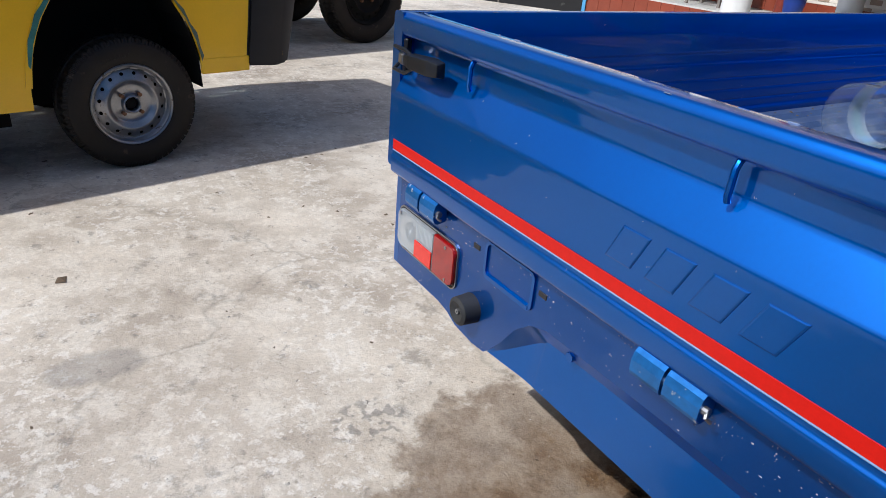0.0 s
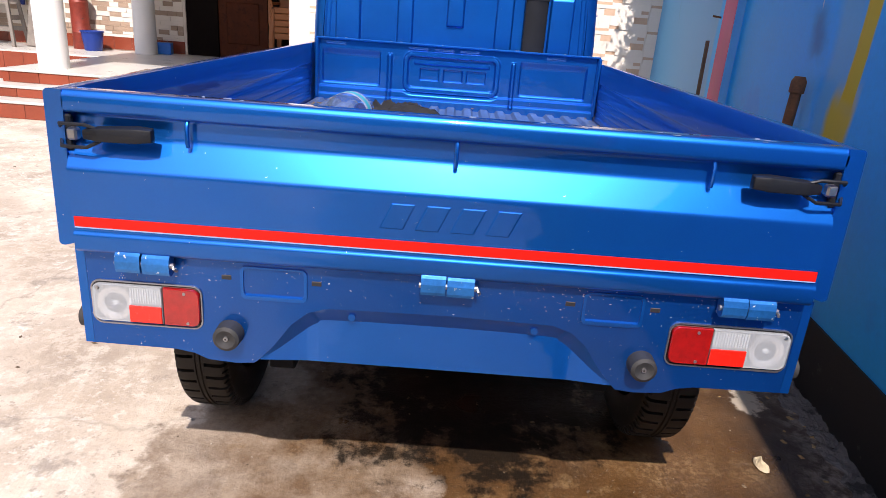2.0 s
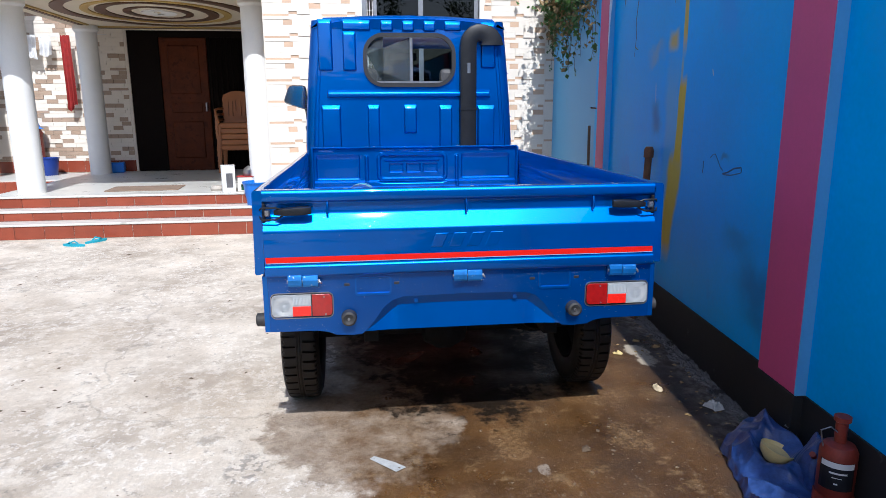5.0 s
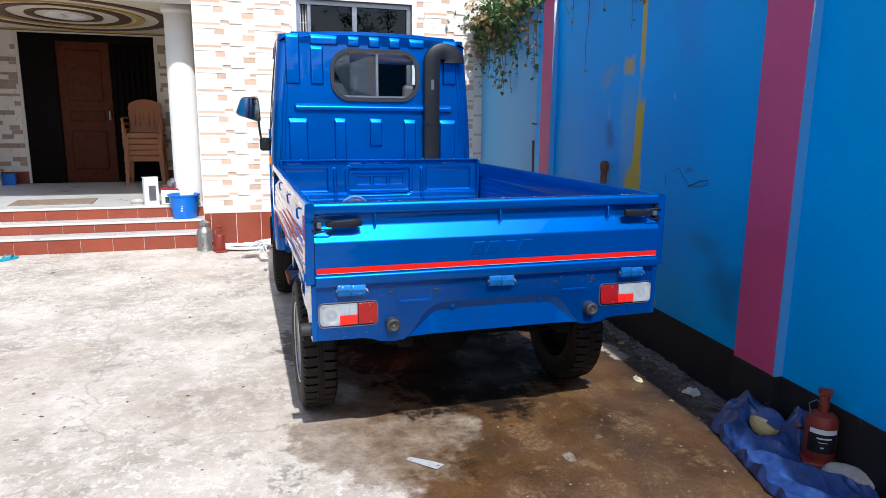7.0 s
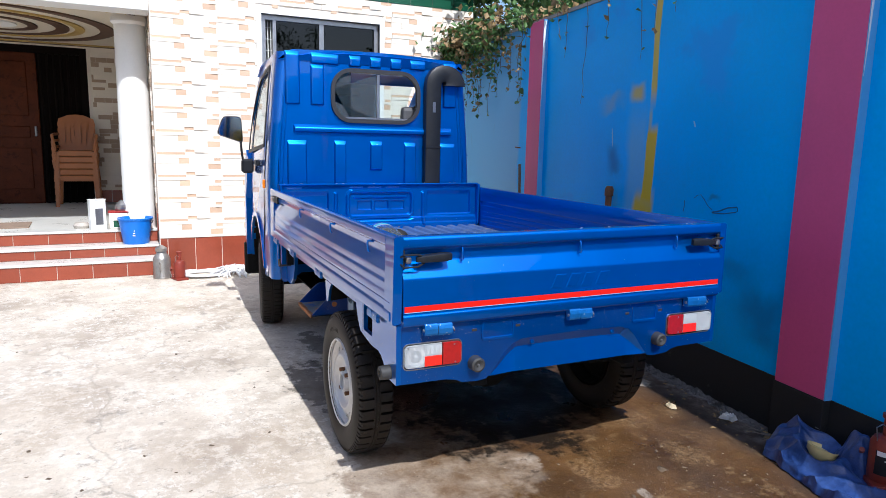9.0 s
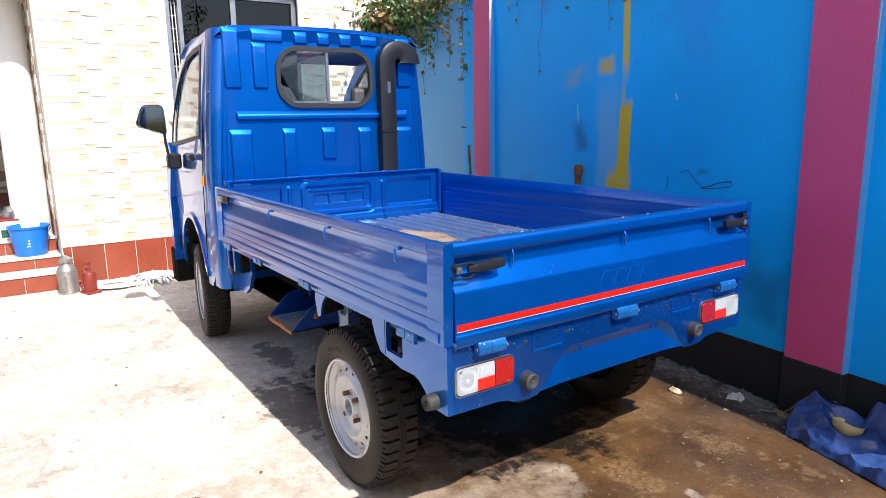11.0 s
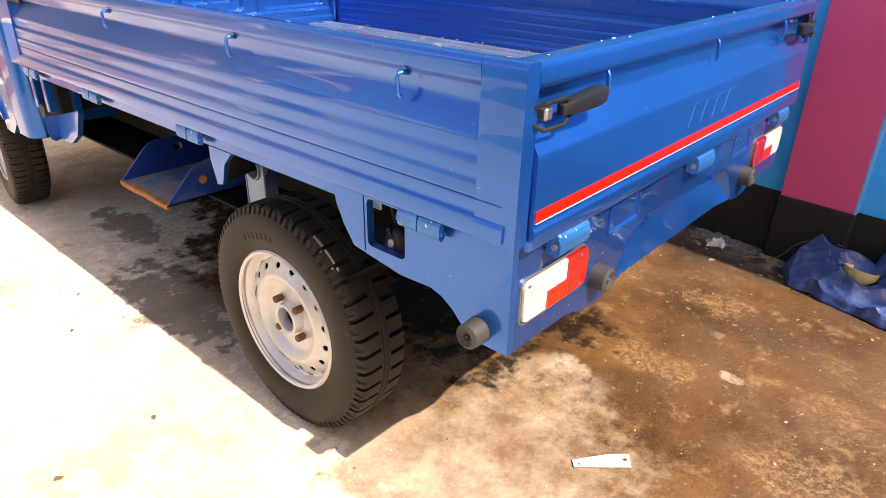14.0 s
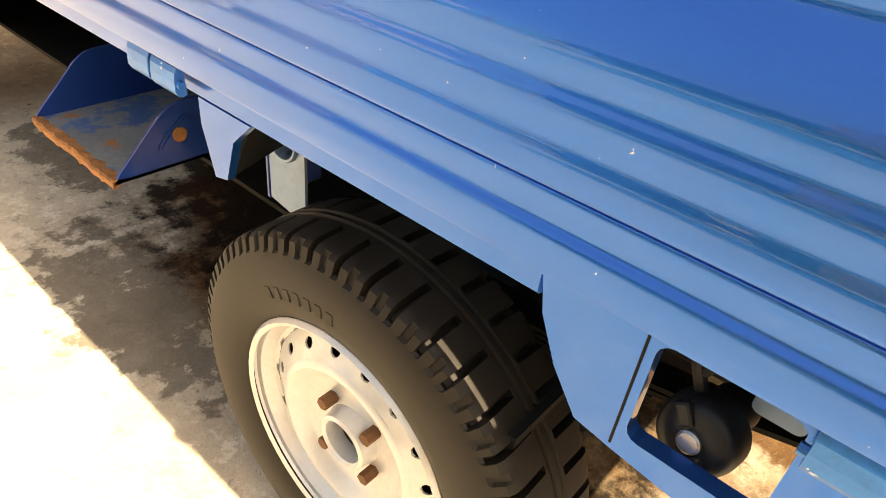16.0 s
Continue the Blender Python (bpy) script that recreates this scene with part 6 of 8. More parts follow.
def snorkel():
    """Flat black air intake duct with a hooked mouth, behind the cab."""
    x0, x1 = 2.266, 2.334
    y, w = -0.375, 0.056
    cyc, czc, R = y - 0.082, 1.79, 0.082
    bm = bmesh.new()
    rings = []
    def ring(yc, zc, ang, hw):
        dy, dz = math.cos(ang), math.sin(ang)
        pr = [(-1, -0.75), (-0.75, -1), (0.75, -1), (1, -0.75), (1, 0.75), (0.75, 1), (-0.75, 1), (-1, 0.75)]
        return [((x0 + x1) / 2 + b * (x1 - x0) / 2, yc + dy * a * hw, zc + dz * a * hw) for a, b in pr]
    rings.append(ring(y, 0.95, 0, w))
    rings.append(ring(y, 1.36, 0, w))
    for k in range(0, 10):
        a = radians(20 * k)
        rings.append(ring(cyc + R * math.cos(a), czc + R * math.sin(a), a, w if k < 6 else w + 0.006 * (k - 5)))
    sweep(bm, None, rings)
    s = part("air_intake", bm, M["black"], truck, "black plastic air intake duct", smooth=True)
    part("joint_band", extrude_profile(bmesh.new(), [(x0 - 0.003, y - w - 0.003), (x1 + 0.003, y - w - 0.003), (x1 + 0.003, y + w + 0.003), (x0 - 0.003, y + w + 0.003)], "z", 1.352, 1.364), M["black"], s)
    part("scuff", B(x0 - 0.0015, x0 + 0.004, y - 0.012, y + 0.010, 1.60, 1.67, 0.001), M["steel"], s, "pale scuff mark")
    part("stay", B(2.31, 2.34, y - 0.02, y + 0.02, 1.5, 1.53), M["black"], s)


def chassis():
    for y in (0.36, -0.36):
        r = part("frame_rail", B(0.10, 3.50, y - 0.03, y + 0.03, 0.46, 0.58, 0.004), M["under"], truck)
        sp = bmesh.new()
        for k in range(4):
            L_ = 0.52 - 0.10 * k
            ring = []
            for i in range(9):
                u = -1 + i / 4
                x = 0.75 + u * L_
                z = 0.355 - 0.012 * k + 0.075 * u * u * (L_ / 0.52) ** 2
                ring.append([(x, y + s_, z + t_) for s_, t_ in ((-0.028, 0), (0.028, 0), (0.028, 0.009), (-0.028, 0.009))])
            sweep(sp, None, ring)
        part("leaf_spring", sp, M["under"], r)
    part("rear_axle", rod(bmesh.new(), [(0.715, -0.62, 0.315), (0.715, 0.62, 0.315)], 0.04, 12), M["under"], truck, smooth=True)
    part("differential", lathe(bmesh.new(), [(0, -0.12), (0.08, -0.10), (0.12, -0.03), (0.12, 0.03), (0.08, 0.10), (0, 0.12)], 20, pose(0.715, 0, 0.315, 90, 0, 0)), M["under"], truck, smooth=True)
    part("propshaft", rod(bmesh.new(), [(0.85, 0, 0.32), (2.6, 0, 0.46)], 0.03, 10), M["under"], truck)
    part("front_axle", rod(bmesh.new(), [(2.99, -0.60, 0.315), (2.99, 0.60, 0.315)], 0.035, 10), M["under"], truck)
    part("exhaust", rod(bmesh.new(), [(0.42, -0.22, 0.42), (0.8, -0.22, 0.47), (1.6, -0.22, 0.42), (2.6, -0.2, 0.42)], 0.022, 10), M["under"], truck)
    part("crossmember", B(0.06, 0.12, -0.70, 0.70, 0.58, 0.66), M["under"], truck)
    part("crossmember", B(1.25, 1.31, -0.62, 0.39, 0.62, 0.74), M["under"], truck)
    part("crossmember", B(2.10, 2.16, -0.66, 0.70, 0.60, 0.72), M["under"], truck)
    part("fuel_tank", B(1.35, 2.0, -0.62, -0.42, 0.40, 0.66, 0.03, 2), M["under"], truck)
    # unseen tray, low bumper and gearbox, added to keep light from below the truck
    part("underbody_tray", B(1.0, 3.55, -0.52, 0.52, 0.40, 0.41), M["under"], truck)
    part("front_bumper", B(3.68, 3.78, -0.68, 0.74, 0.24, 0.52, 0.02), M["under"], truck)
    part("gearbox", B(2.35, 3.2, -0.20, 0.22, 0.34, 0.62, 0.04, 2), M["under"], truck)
    # rear wheel liners: the painted inner guard seen over the tyre
    for s in (1, -1):
        l = part("inner_guard", B(0.50, 0.925, *sorted((s * 0.578, s * 0.586)), 0.642, 0.745, 0.003), M["guard"], truck, "pale dusty inner wheel guard")
        yb = s * 0.620
        k = part("guard_bracket", plate(bmesh.new(), [(0.930, 0.515), (1.018, 0.530), (1.018, 0.735), (0.930, 0.735)], [[(0.974 + 0.027 * math.cos(q), 0.640 + 0.027 * math.sin(q)) for q in (2 * math.pi * i / 20 for i in range(20))]], lambda u, v, d: (u, yb - s * d, v), 0.005), M["guard"], l, "dusty blue bracket with a round hole")
        part("bracket_flange", B(1.012, 1.020, *sorted((yb + s * 0.002, yb - s * 0.10)), 0.525, 0.735, 0.002), M["tray_side"], k)
        part("hole_ring", lathe(bmesh.new(), [(0.026, -0.030), (0.026, 0.004), (0.028, 0.007), (0.031, 0.007), (0.033, 0.004), (0.033, 0.0)], 28, pose(0.974, yb, 0.640, -90 * s, 0, 0)), M["guard"], k, smooth=True)
        # near-black plug and disc give the holes their shade as colour
        part("dark_plug", rod(bmesh.new(), [(0.974, yb - s * 0.034, 0.640), (0.974, yb - s * 0.020, 0.640)], 0.0255, 20), M["under"], k)
        part("guard_hole", rod(bmesh.new(), [(0.862, s * 0.584, 0.692), (0.862, s * 0.5872, 0.692)], 0.011, 16), M["under"], l)
        for i in range(5):
            part("clip_tooth", B(0.800 + 0.016 * i, 0.804 + 0.016 * i, *sorted((s * 0.5865, s * 0.594)), 0.640, 0.664), M["under"], l)
        part("mud_stay", B(0.47, 0.50, *sorted((s * 0.50, s * 0.72)), 0.50, 0.53), M["under"], l)
    # rusty carrier tray hung ahead of the rear wheel: floor, back flange and two cheeks
    TX0, TX1, TY0, TY1 = 1.27, 1.58, 0.40, 0.745
    bm = B(TX0, TX1, TY0, TY1, 0.475, 0.481)
    tr = part("carrier_tray", bm, M["tray_floor"], truck, "blue hanging carrier tray, its dusty floor rusting")
    for x, out in ((TX0, -1), (TX1 - 0.006, 1)):
        cheek = part("tray_cheek", plate(bmesh.new(), eased([(TY0, 0.475), (TY1, 0.475), (TY1 - 0.010, 0.489), (0.652, 0.572), (0.630, 0.587), (0.600, 0.592), (TY0, 0.592)], 0.008), [rounded(0.520, 0.550, 0.540, 0.570, 0.014, 4)], lambda u, v, d: (x + d, u, v), 0.006), M["tray_side"], tr, "dark blue tray side with a pressed bead")
        xo = x if out < 0 else x + 0.006
        bead = bmesh.new()
        for g, h0, h1 in ((0.0, 0.0, 0.003), (0.005, 0.003, 0.006)):
            plate(bead, [(0.625 + u * math.cos(2.4) - v * math.sin(2.4), 0.532 + u * math.sin(2.4) + v * math.cos(2.4)) for u, v in rounded(-0.042 + g, 0.042 - g, -0.017 + g, 0.017 - g, 0.015 - g, 4)], [], lambda u, v, d: (xo + out * (h1 - d), u, v), h1 - h0)
        bead = part("pressed_bead", bead, M["tray_side"], cheek)
        spot = lathe(bmesh.new(), [(0, 0.0015), (0.012, 0.0015), (0.0145, 0.0)], 14, pose(xo, 0.622, 0.535, 0, 90 * out, 0) @ pose(0, 0, 0.0055))
        part("rust_spot", spot, M["bright_rust"], cheek)
    part("tray_back", B(TX0, TX1, TY0, TY0 + 0.006, 0.475, 0.592), M["tray_side"], tr)
    for x in (TX0 + 0.02, TX1 - 0.06):
        part("tray_hanger", B(x, x + 0.04, TY0 - 0.006, TY0 - 0.0005, 0.50, 0.745), M["tray_side"], tr)
    # the lip is eaten by rust: an uneven thick edge
    lip, rl = bmesh.new(), random.Random(61)
    rows = []
    for i in range(32):
        x = TX0 + (TX1 - TX0) * i / 31
        o, h = TY1 + rl.uniform(0.001, 0.006), rl.uniform(0.001, 0.004)
        rows.append([lip.verts.new(p) for p in ((x, TY1 - 0.012 - rl.uniform(0, 0.010), 0.4825), (x, o - 0.003, 0.4825 + h), (x, o, 0.480), (x, o - 0.001, 0.470 - h), (x, TY1 - 0.010, 0.472))])
    for p, q in zip(rows, rows[1:]):
        for i in range(5):
            lip.faces.new((p[i], p[(i + 1) % 5], q[(i + 1) % 5], q[i]))
    lip.faces.new(rows[0]); lip.faces.new(rows[-1])
    bmesh.ops.recalc_face_normals(lip, faces=lip.faces)
    part("tray_lip", lip, M["bright_rust"], tr, "orange rusted lip")
    # panel at the foot of the cab back, with its side buffer
    for s in (1, -1):
        bm = bmesh.new()
        plate(bm, [(2.14, 0.735), (2.285, 0.735), (2.34, 0.60), (2.36, 0.50), (2.30, 0.455), (2.20, 0.455), (2.12, 0.50), (2.06, 0.60), (2.06, 0.735)], [], lambda u, v, d: (u, s * (0.66 - d), v), 0.02)
        f = part("rear_mudguard", bm, M["blue"], truck, "blue mudguard behind the front wheel")
        part("corner_flap", plate(bmesh.new(), eased([(s * u, v) for u, v in ((0.698, 0.735), (0.700, 0.470), (0.684, 0.444), (0.640, 0.456), (0.547, 0.517), (0.515, 0.560), (0.500, 0.620), (0.500, 0.735))], 0.012), [], lambda u, v, d: (2.306 + d, u, v), 0.008), M["blue"], f, "blue flap below the cab corner")
        part("guard_rib", B(2.13, 2.16, *sorted((s * 0.66, s * 0.73)), 0.60, 0.735, 0.004), M["blue"], f)
        part("guard_rib", B(2.24, 2.27, *sorted((s * 0.66, s * 0.73)), 0.60, 0.735, 0.004), M["blue"], f)
        part("side_buffer", rod(bmesh.new(), [(2.20, s * 0.66, 0.60), (2.20, s * 0.735, 0.60)], 0.026, 16), M["grey_rubber"], f, "grey rubber side buffer", smooth=True)
        part("rear_wing", extrude_profile(bmesh.new(), [(2.34, 0.47), (2.48, 0.46), (2.56, 0.44), (2.655, 0.44), (2.62, 0.60), (2.48, 0.60), (2.31, 0.60)], "y", *sorted((s * 0.70 + 0.0, s * 0.66))), M["blue"], f)


def worn_edges():
    """Small flakes of lost paint along the rails that get knocked."""
    r = random.Random(77)
    gate_ = next(o for o in truck.children if o.name.startswith("tailgate"))
    front = next(o for o in truck.children if o.name.startswith("front_board"))
    def flake(parent, x, y, z, nx, ny):
        bm = bmesh.new()
        n, a, b = 7, r.uniform(0.003, 0.009), r.uniform(0.0008, 0.0020)
        ring = [(a * math.cos(6.283 * k / n) * r.uniform(0.6, 1.2), b * math.sin(6.283 * k / n) * r.uniform(0.6, 1.2)) for k in range(n)]
        sweep(bm, None, [[(x + (u if ny else v) * 1.0, y + (v if ny else u), z) for u, v in ring], [(x + (u if ny else v), y + (v if ny else u), z + 0.0006) for u, v in ring]])
        part("paint_flake", bm, M["flake"], parent)
    for _ in range(14):
        flake(gate_, r.choice((-0.009, 0.012, 0.027)), r.uniform(-0.70, 0.71), RAIL, 0, 0)
    for _ in range(16):
        flake(front, 2.218 + r.uniform(0, 0.03), r.uniform(-0.68, 0.69), 1.108, 0, 0)
    for o in [o for o in truck.children if o.name.startswith("side_board")]:
        sgn = 1 if sum(v.co.y for v in o.data.vertices) > 0 else -1
        for _ in range(18):
            flake(o, r.uniform(0.02, 2.2), (0.738 if sgn > 0 else -0.731) + r.uniform(-0.009, 0.009), RAIL, 0, 1)


tailgate()
rear_panel()
for s_ in (1, -1):
    side_board(s_)
    skirt(s_)
bed()
for s_ in (1, -1):
    wheel(0.715, s_)
    wheel(3.00, s_, 0.722, 0.315, 0.318, False, -8.0)
worn_edges()
cab()
snorkel()
chassis()

# ---- yellow van beside the yard, and the dark vehicle behind it ----
van = thing("yellow_van", "yellow van with patched paint round its wheel arch", "van", at=(-0.20, 3.05, 0), turn=12.2)
# its near side stands at local y = 0; it extends to +y; its end is at +x


def van_parts():
    arch_at = lambda k, a: (-0.03 + 0.40 * k * math.cos(radians(a)), 0.36 + 0.60 * k * math.sin(radians(a)))
    arch = [(-0.43, 0.345)] + [arch_at(1, a) for a in range(174, 8, -9)] + [(0.36, 0.48)]
    o = [(-2.55, 0.36)] + arch + [(0.66, 0.50), (0.82, 0.50), (0.86, 1.0), (0.80, 1.70), (0.60, 1.86), (-2.4, 1.88), (-2.55, 1.2)]
    win_ = [[(-0.1, 1.15), (0.66, 1.15), (0.62, 1.62), (-0.1, 1.65)], [(-1.3, 1.15), (-0.25, 1.15), (-0.25, 1.66), (-1.3, 1.68)]]
    for y, s in ((0.0, 1), (1.44, -1)):
        side = part("van_side", plate(bmesh.new(), o, win_, lambda u, v, d: (u, y + s * (d + 0.06 * max(0, v - 1.0)), v), 0.02), M["yellow"], van)
        for w_ in win_:
            part("side_pane", plate(bmesh.new(), w_, [], lambda u, v, d: (u, y + s * (0.008 + d + 0.06 * max(0, v - 1.0)), v), 0.004), M["pane"], side)
        if s > 0:
            a2 = [arch_at(1.05, a) for a in range(172, 20, -8)]
            a1 = [arch_at(0.985, a) for a in range(20, 173, 8)]
            part("arch_lip", plate(bmesh.new(), a2 + a1, [], lambda u, v, d: (u, -0.006 + d, v), 0.012), M["yellow"], side)
            part("filler_patch", plate(bmesh.new(), [arch_at(k, a) for k, a in ((0.995 + (k_ - 0.99) * 0.5, a_) for k_, a_ in ((0.99, 164), (1.04, 163), (1.07, 158), (1.10, 153), (1.08, 148), (1.10, 142), (1.06, 136), (1.07, 128), (1.02, 122), (0.99, 120), (0.99, 131), (0.99, 142), (0.99, 153)))], [], lambda u, v, d: (u, -0.0085 + d, v), 0.002), M["putty_teal"], side, "teal filler patch")
            part("filler_patch", plate(bmesh.new(), [arch_at(k, a) for k, a in ((0.995 + (k_ - 0.99) * 0.5, a_) for k_, a_ in ((0.99, 62), (1.03, 58), (1.00, 48), (1.05, 40), (1.02, 33), (1.08, 27), (1.04, 21), (1.06, 16), (0.99, 14), (0.99, 24), (0.99, 36), (0.99, 50)))], [], lambda u, v, d: (u, -0.0085 + d, v), 0.002), M["putty"], side, "grey filler patch")
            part("door_gap", B(-0.635, -0.629, -0.002, 0.004, 0.40, 1.1), M["under"], side)
    part("van_roof", B(-2.45, 0.66, 0.05, 1.39, 1.84, 1.90, 0.02, 2), M["yellow"], van)
    part("van_end", B(0.80, 0.86, 0.02, 1.42, 0.50, 1.72, 0.02), M["yellow"], van)
    part("van_end", B(-2.55, -2.5, 0.02, 1.42, 0.42, 1.85, 0.02), M["yellow"], van)
    part("van_floor", B(-2.5, 0.8, 0.47, 0.97, 0.40, 0.50), M["under"], van)
    # dark box added under the van to deepen the shadow there
    part("van_chassis", B(-2.4, -0.47, 0.30, 1.14, 0.20, 0.42), M["under"], van)
    part("van_axle", B(-0.05, 0.05, 0.10, 1.34, 0.24, 0.36), M["under"], van)
    part("lower_flange", B(0.352, 0.62, -0.004, 0.02, 0.435, 0.515, 0.006), M["yellow"], van)
    bm = bmesh.new()
    sweep(bm, None, [[(0.60, -0.012, 0.46), (0.64, -0.012, 0.86), (0.64, 0.06, 0.86), (0.60, 0.06, 0.46)], [(0.78, -0.018, 0.45), (0.84, -0.018, 0.86), (0.80, 0.06, 0.86), (0.76, 0.06, 0.45)],
                    [(0.88, 0.04, 0.45), (0.95, 0.05, 0.80), (0.86, 0.12, 0.80), (0.82, 0.12, 0.45)], [(0.90, 1.38, 0.45), (0.97, 1.38, 0.80), (0.86, 1.34, 0.80), (0.82, 1.34, 0.45)]])
    bmesh.ops.bevel(bm, geom=bm.edges[:], offset=0.012, segments=2, affect="EDGES")
    part("bumper", bm, M["black"], van, "black plastic corner bumper", smooth=True)
    for x in (0.0, -1.9):
        for y, s in ((0.03, 1), (1.41, -1)):
            ring = [(x - 0.03 + 0.395 * math.cos(radians(a)), 0.36 + 0.595 * math.sin(radians(a))) for a in range(0, 181, 12)]
            bm = bmesh.new()
            sweep(bm, None, [[(u, y, v) for u, v in ring], [(u, y + s * 0.42, v) for u, v in ring]], close_profile=False)
            hs = part("wheel_housing", bm, M["under"], van)
            part("housing_back", B(x - 0.45, x + 0.42, *sorted((y + s * 0.42, y + s * 0.43)), 0.25, 0.96), M["under"], hs)


van_parts()


def copy_wheel(parent, m, rim=None):
    src = max((o for o in truck.children if o.name.startswith("wheel")), key=lambda o: o.matrix_basis.translation.x)
    w = src.copy()
    scene.collection.objects.link(w)
    w.parent = parent
    w.matrix_basis = m
    if rim:
        w.data = w.data.copy()
        w.data.materials[0] = rim
    for o in src.children:
        c = o.copy()
        scene.collection.objects.link(c)
        c.parent = w
    return w


for x_ in (0.0, -1.9):
    copy_wheel(van, pose(x_, 0.02, 0.315, 0, 0, 180), M["dullrim"])
    copy_wheel(van, pose(x_, 1.42, 0.315, 0, 0, 0))

dark = thing("dark_truck", "truck with its shade in a near-black body colour, and large dusty tyres", "truck", at=(2.55, 6.15, 0), turn=14)
# body and rims are near-black: the shade they stand in is their colour
part("truck_body", B(-3.0, 0.95, 0.0, 1.7, 0.86, 2.1, 0.03), M["under"], dark, "body side, near-black in place of its shade")
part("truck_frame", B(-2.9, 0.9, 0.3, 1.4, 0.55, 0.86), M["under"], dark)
for x_ in (0.0, -2.2):
    for y_, r_ in ((0.02, 180), (1.7, 0)):
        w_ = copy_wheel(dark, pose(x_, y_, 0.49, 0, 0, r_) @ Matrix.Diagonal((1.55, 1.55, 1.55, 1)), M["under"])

# ---- loose things in the bed ----
BZ = 0.808
jug = thing("water_jug", "clear empty plastic water jug lying on the bed floor", "bottle", at=(1.02, 0.405, BZ + 0.080), turn=-8)
prof = [(0, 0.0), (0.030, 0.004), (0.045, -0.004), (0.066, 0.0), (0.078, 0.014), (0.080, 0.05), (0.076, 0.06), (0.080, 0.07), (0.076, 0.085), (0.080, 0.10), (0.078, 0.19), (0.076, 0.20), (0.079, 0.21), (0.070, 0.25), (0.040, 0.285), (0.024, 0.295), (0.024, 0.315), (0, 0.315)]
body_ = part("jug_body", lathe(bmesh.new(), prof, 28, pose(0, 0, 0, 0, 90, 0)), M["bottle"], jug, smooth=True)
body_.visible_shadow = False
part("jug_label", lathe(bmesh.new(), [(0.0807, 0.115), (0.0812, 0.118), (0.0812, 0.18), (0.0807, 0.183)], 28, pose(0, 0, 0, 0, 90, 0)), M["lens"], jug, "milky clear label", smooth=True)
part("label_band", lathe(bmesh.new(), [(0.0816, 0.135), (0.0818, 0.136), (0.0818, 0.165), (0.0816, 0.166)], 28, pose(0, 0, 0, 0, 90, 0)), M["cyanpl"], jug, "turquoise label band", smooth=True)
part("cap", lathe(bmesh.new(), [(0, 0.335), (0.026, 0.335), (0.028, 0.30), (0.026, 0.298)], 20, pose(0, 0, 0, 0, 90, 0)), M["bluepl"], jug, smooth=True)


def crumpled(outline, amp, seed, cell=0.03, thick=0.004, lift=0.0):
    """A limp sheet with folds: rings of an outline, closing on its middle, lifted by ridged noise."""
    n, rings = 110, 34
    cx, cy = sum(p[0] for p in outline) / len(outline), sum(p[1] for p in outline) / len(outline)
    edge = []
    m = len(outline)
    for k in range(n):
        t = k * m / n
        i, f = int(t), t - int(t)
        p0, p1, p2, p3 = (Vector(outline[(i + q) % m]) for q in (-1, 0, 1, 2))
        p = 0.5 * ((2 * p1) + (p2 - p0) * f + (2 * p0 - 5 * p1 + 4 * p2 - p3) * f * f + (3 * p1 - p0 - 3 * p2 + p3) * f ** 3)
        edge.append(p * (1 + 0.05 * noise.noise(Vector((k * 0.45, seed, 0)))))
    bm = bmesh.new()
    def top(u, v, rim):
        q = Vector((u * 5 + seed, v * 5, seed * 1.7))
        w = Vector((noise.noise(q * 0.7), noise.noise(q * 0.7 + Vector((9, 2, 4))), 0)) * 1.1
        h = (1 - abs(noise.noise(q + w))) ** 2.2 * amp * 0.95 + (1 - abs(noise.noise(q * 1.8 + w))) ** 2 * amp * 0.35 + (1 - abs(noise.noise(q * 3.6 + w * 2))) ** 4 * amp * 0.26 + abs(noise.noise(q * 6.0)) * amp * 0.06
        return 0.003 + (h + lift) * (1 - 0.75 * rim ** 4)
    prev = None
    mid = bm.verts.new((cx, cy, top(cx, cy, 0)))
    for r in range(1, rings + 1):
        f = r / rings
        ring = []
        for p in edge:
            x, y = cx + (p.x - cx) * f, cy + (p.y - cy) * f
            ring.append(bm.verts.new((x, y, top(x, y, f))))
        for k in range(n):
            j = (k + 1) % n
            bm.faces.new((mid, ring[k], ring[j]) if prev is None else (prev[k], ring[k], ring[j], prev[j]))
        prev = ring
    r = bmesh.ops.extrude_face_region(bm, geom=bm.faces[:])
    bmesh.ops.translate(bm, verts=[v for v in r["geom"] if isinstance(v, bmesh.types.BMVert)], vec=(0, 0, -thick))
    return bm


o = solid("brown_sheet", crumpled([q for p in ((-0.22, -0.15), (-0.04, -0.21), (0.05, -0.17), (0.24, -0.13), (0.20, 0.02), (0.22, 0.15), (0.02, 0.17), (-0.03, 0.21), (-0.17, 0.11)) for q in (p, p)], 0.026, 3, 0.02), M["cardboard"], "dusty brown sheet lying on the truck bed", "sheet", smooth=True)
o.matrix_basis = pose(1.36, 0.035, BZ, 0, 0, 8)
o = solid("black_rag", crumpled([q for p in ((-0.17, -0.10), (-0.05, -0.18), (0.02, -0.10), (0.18, -0.14), (0.13, 0.0), (0.21, 0.08), (0.06, 0.10), (0.02, 0.18), (-0.14, 0.12)) for q in (p, p)], 0.055, 8, 0.016), M["blackcloth"], "crumpled black rag on the truck bed", "rag", smooth=True)
o.matrix_basis = pose(1.70, 0.24, BZ, 0, 0, 25)
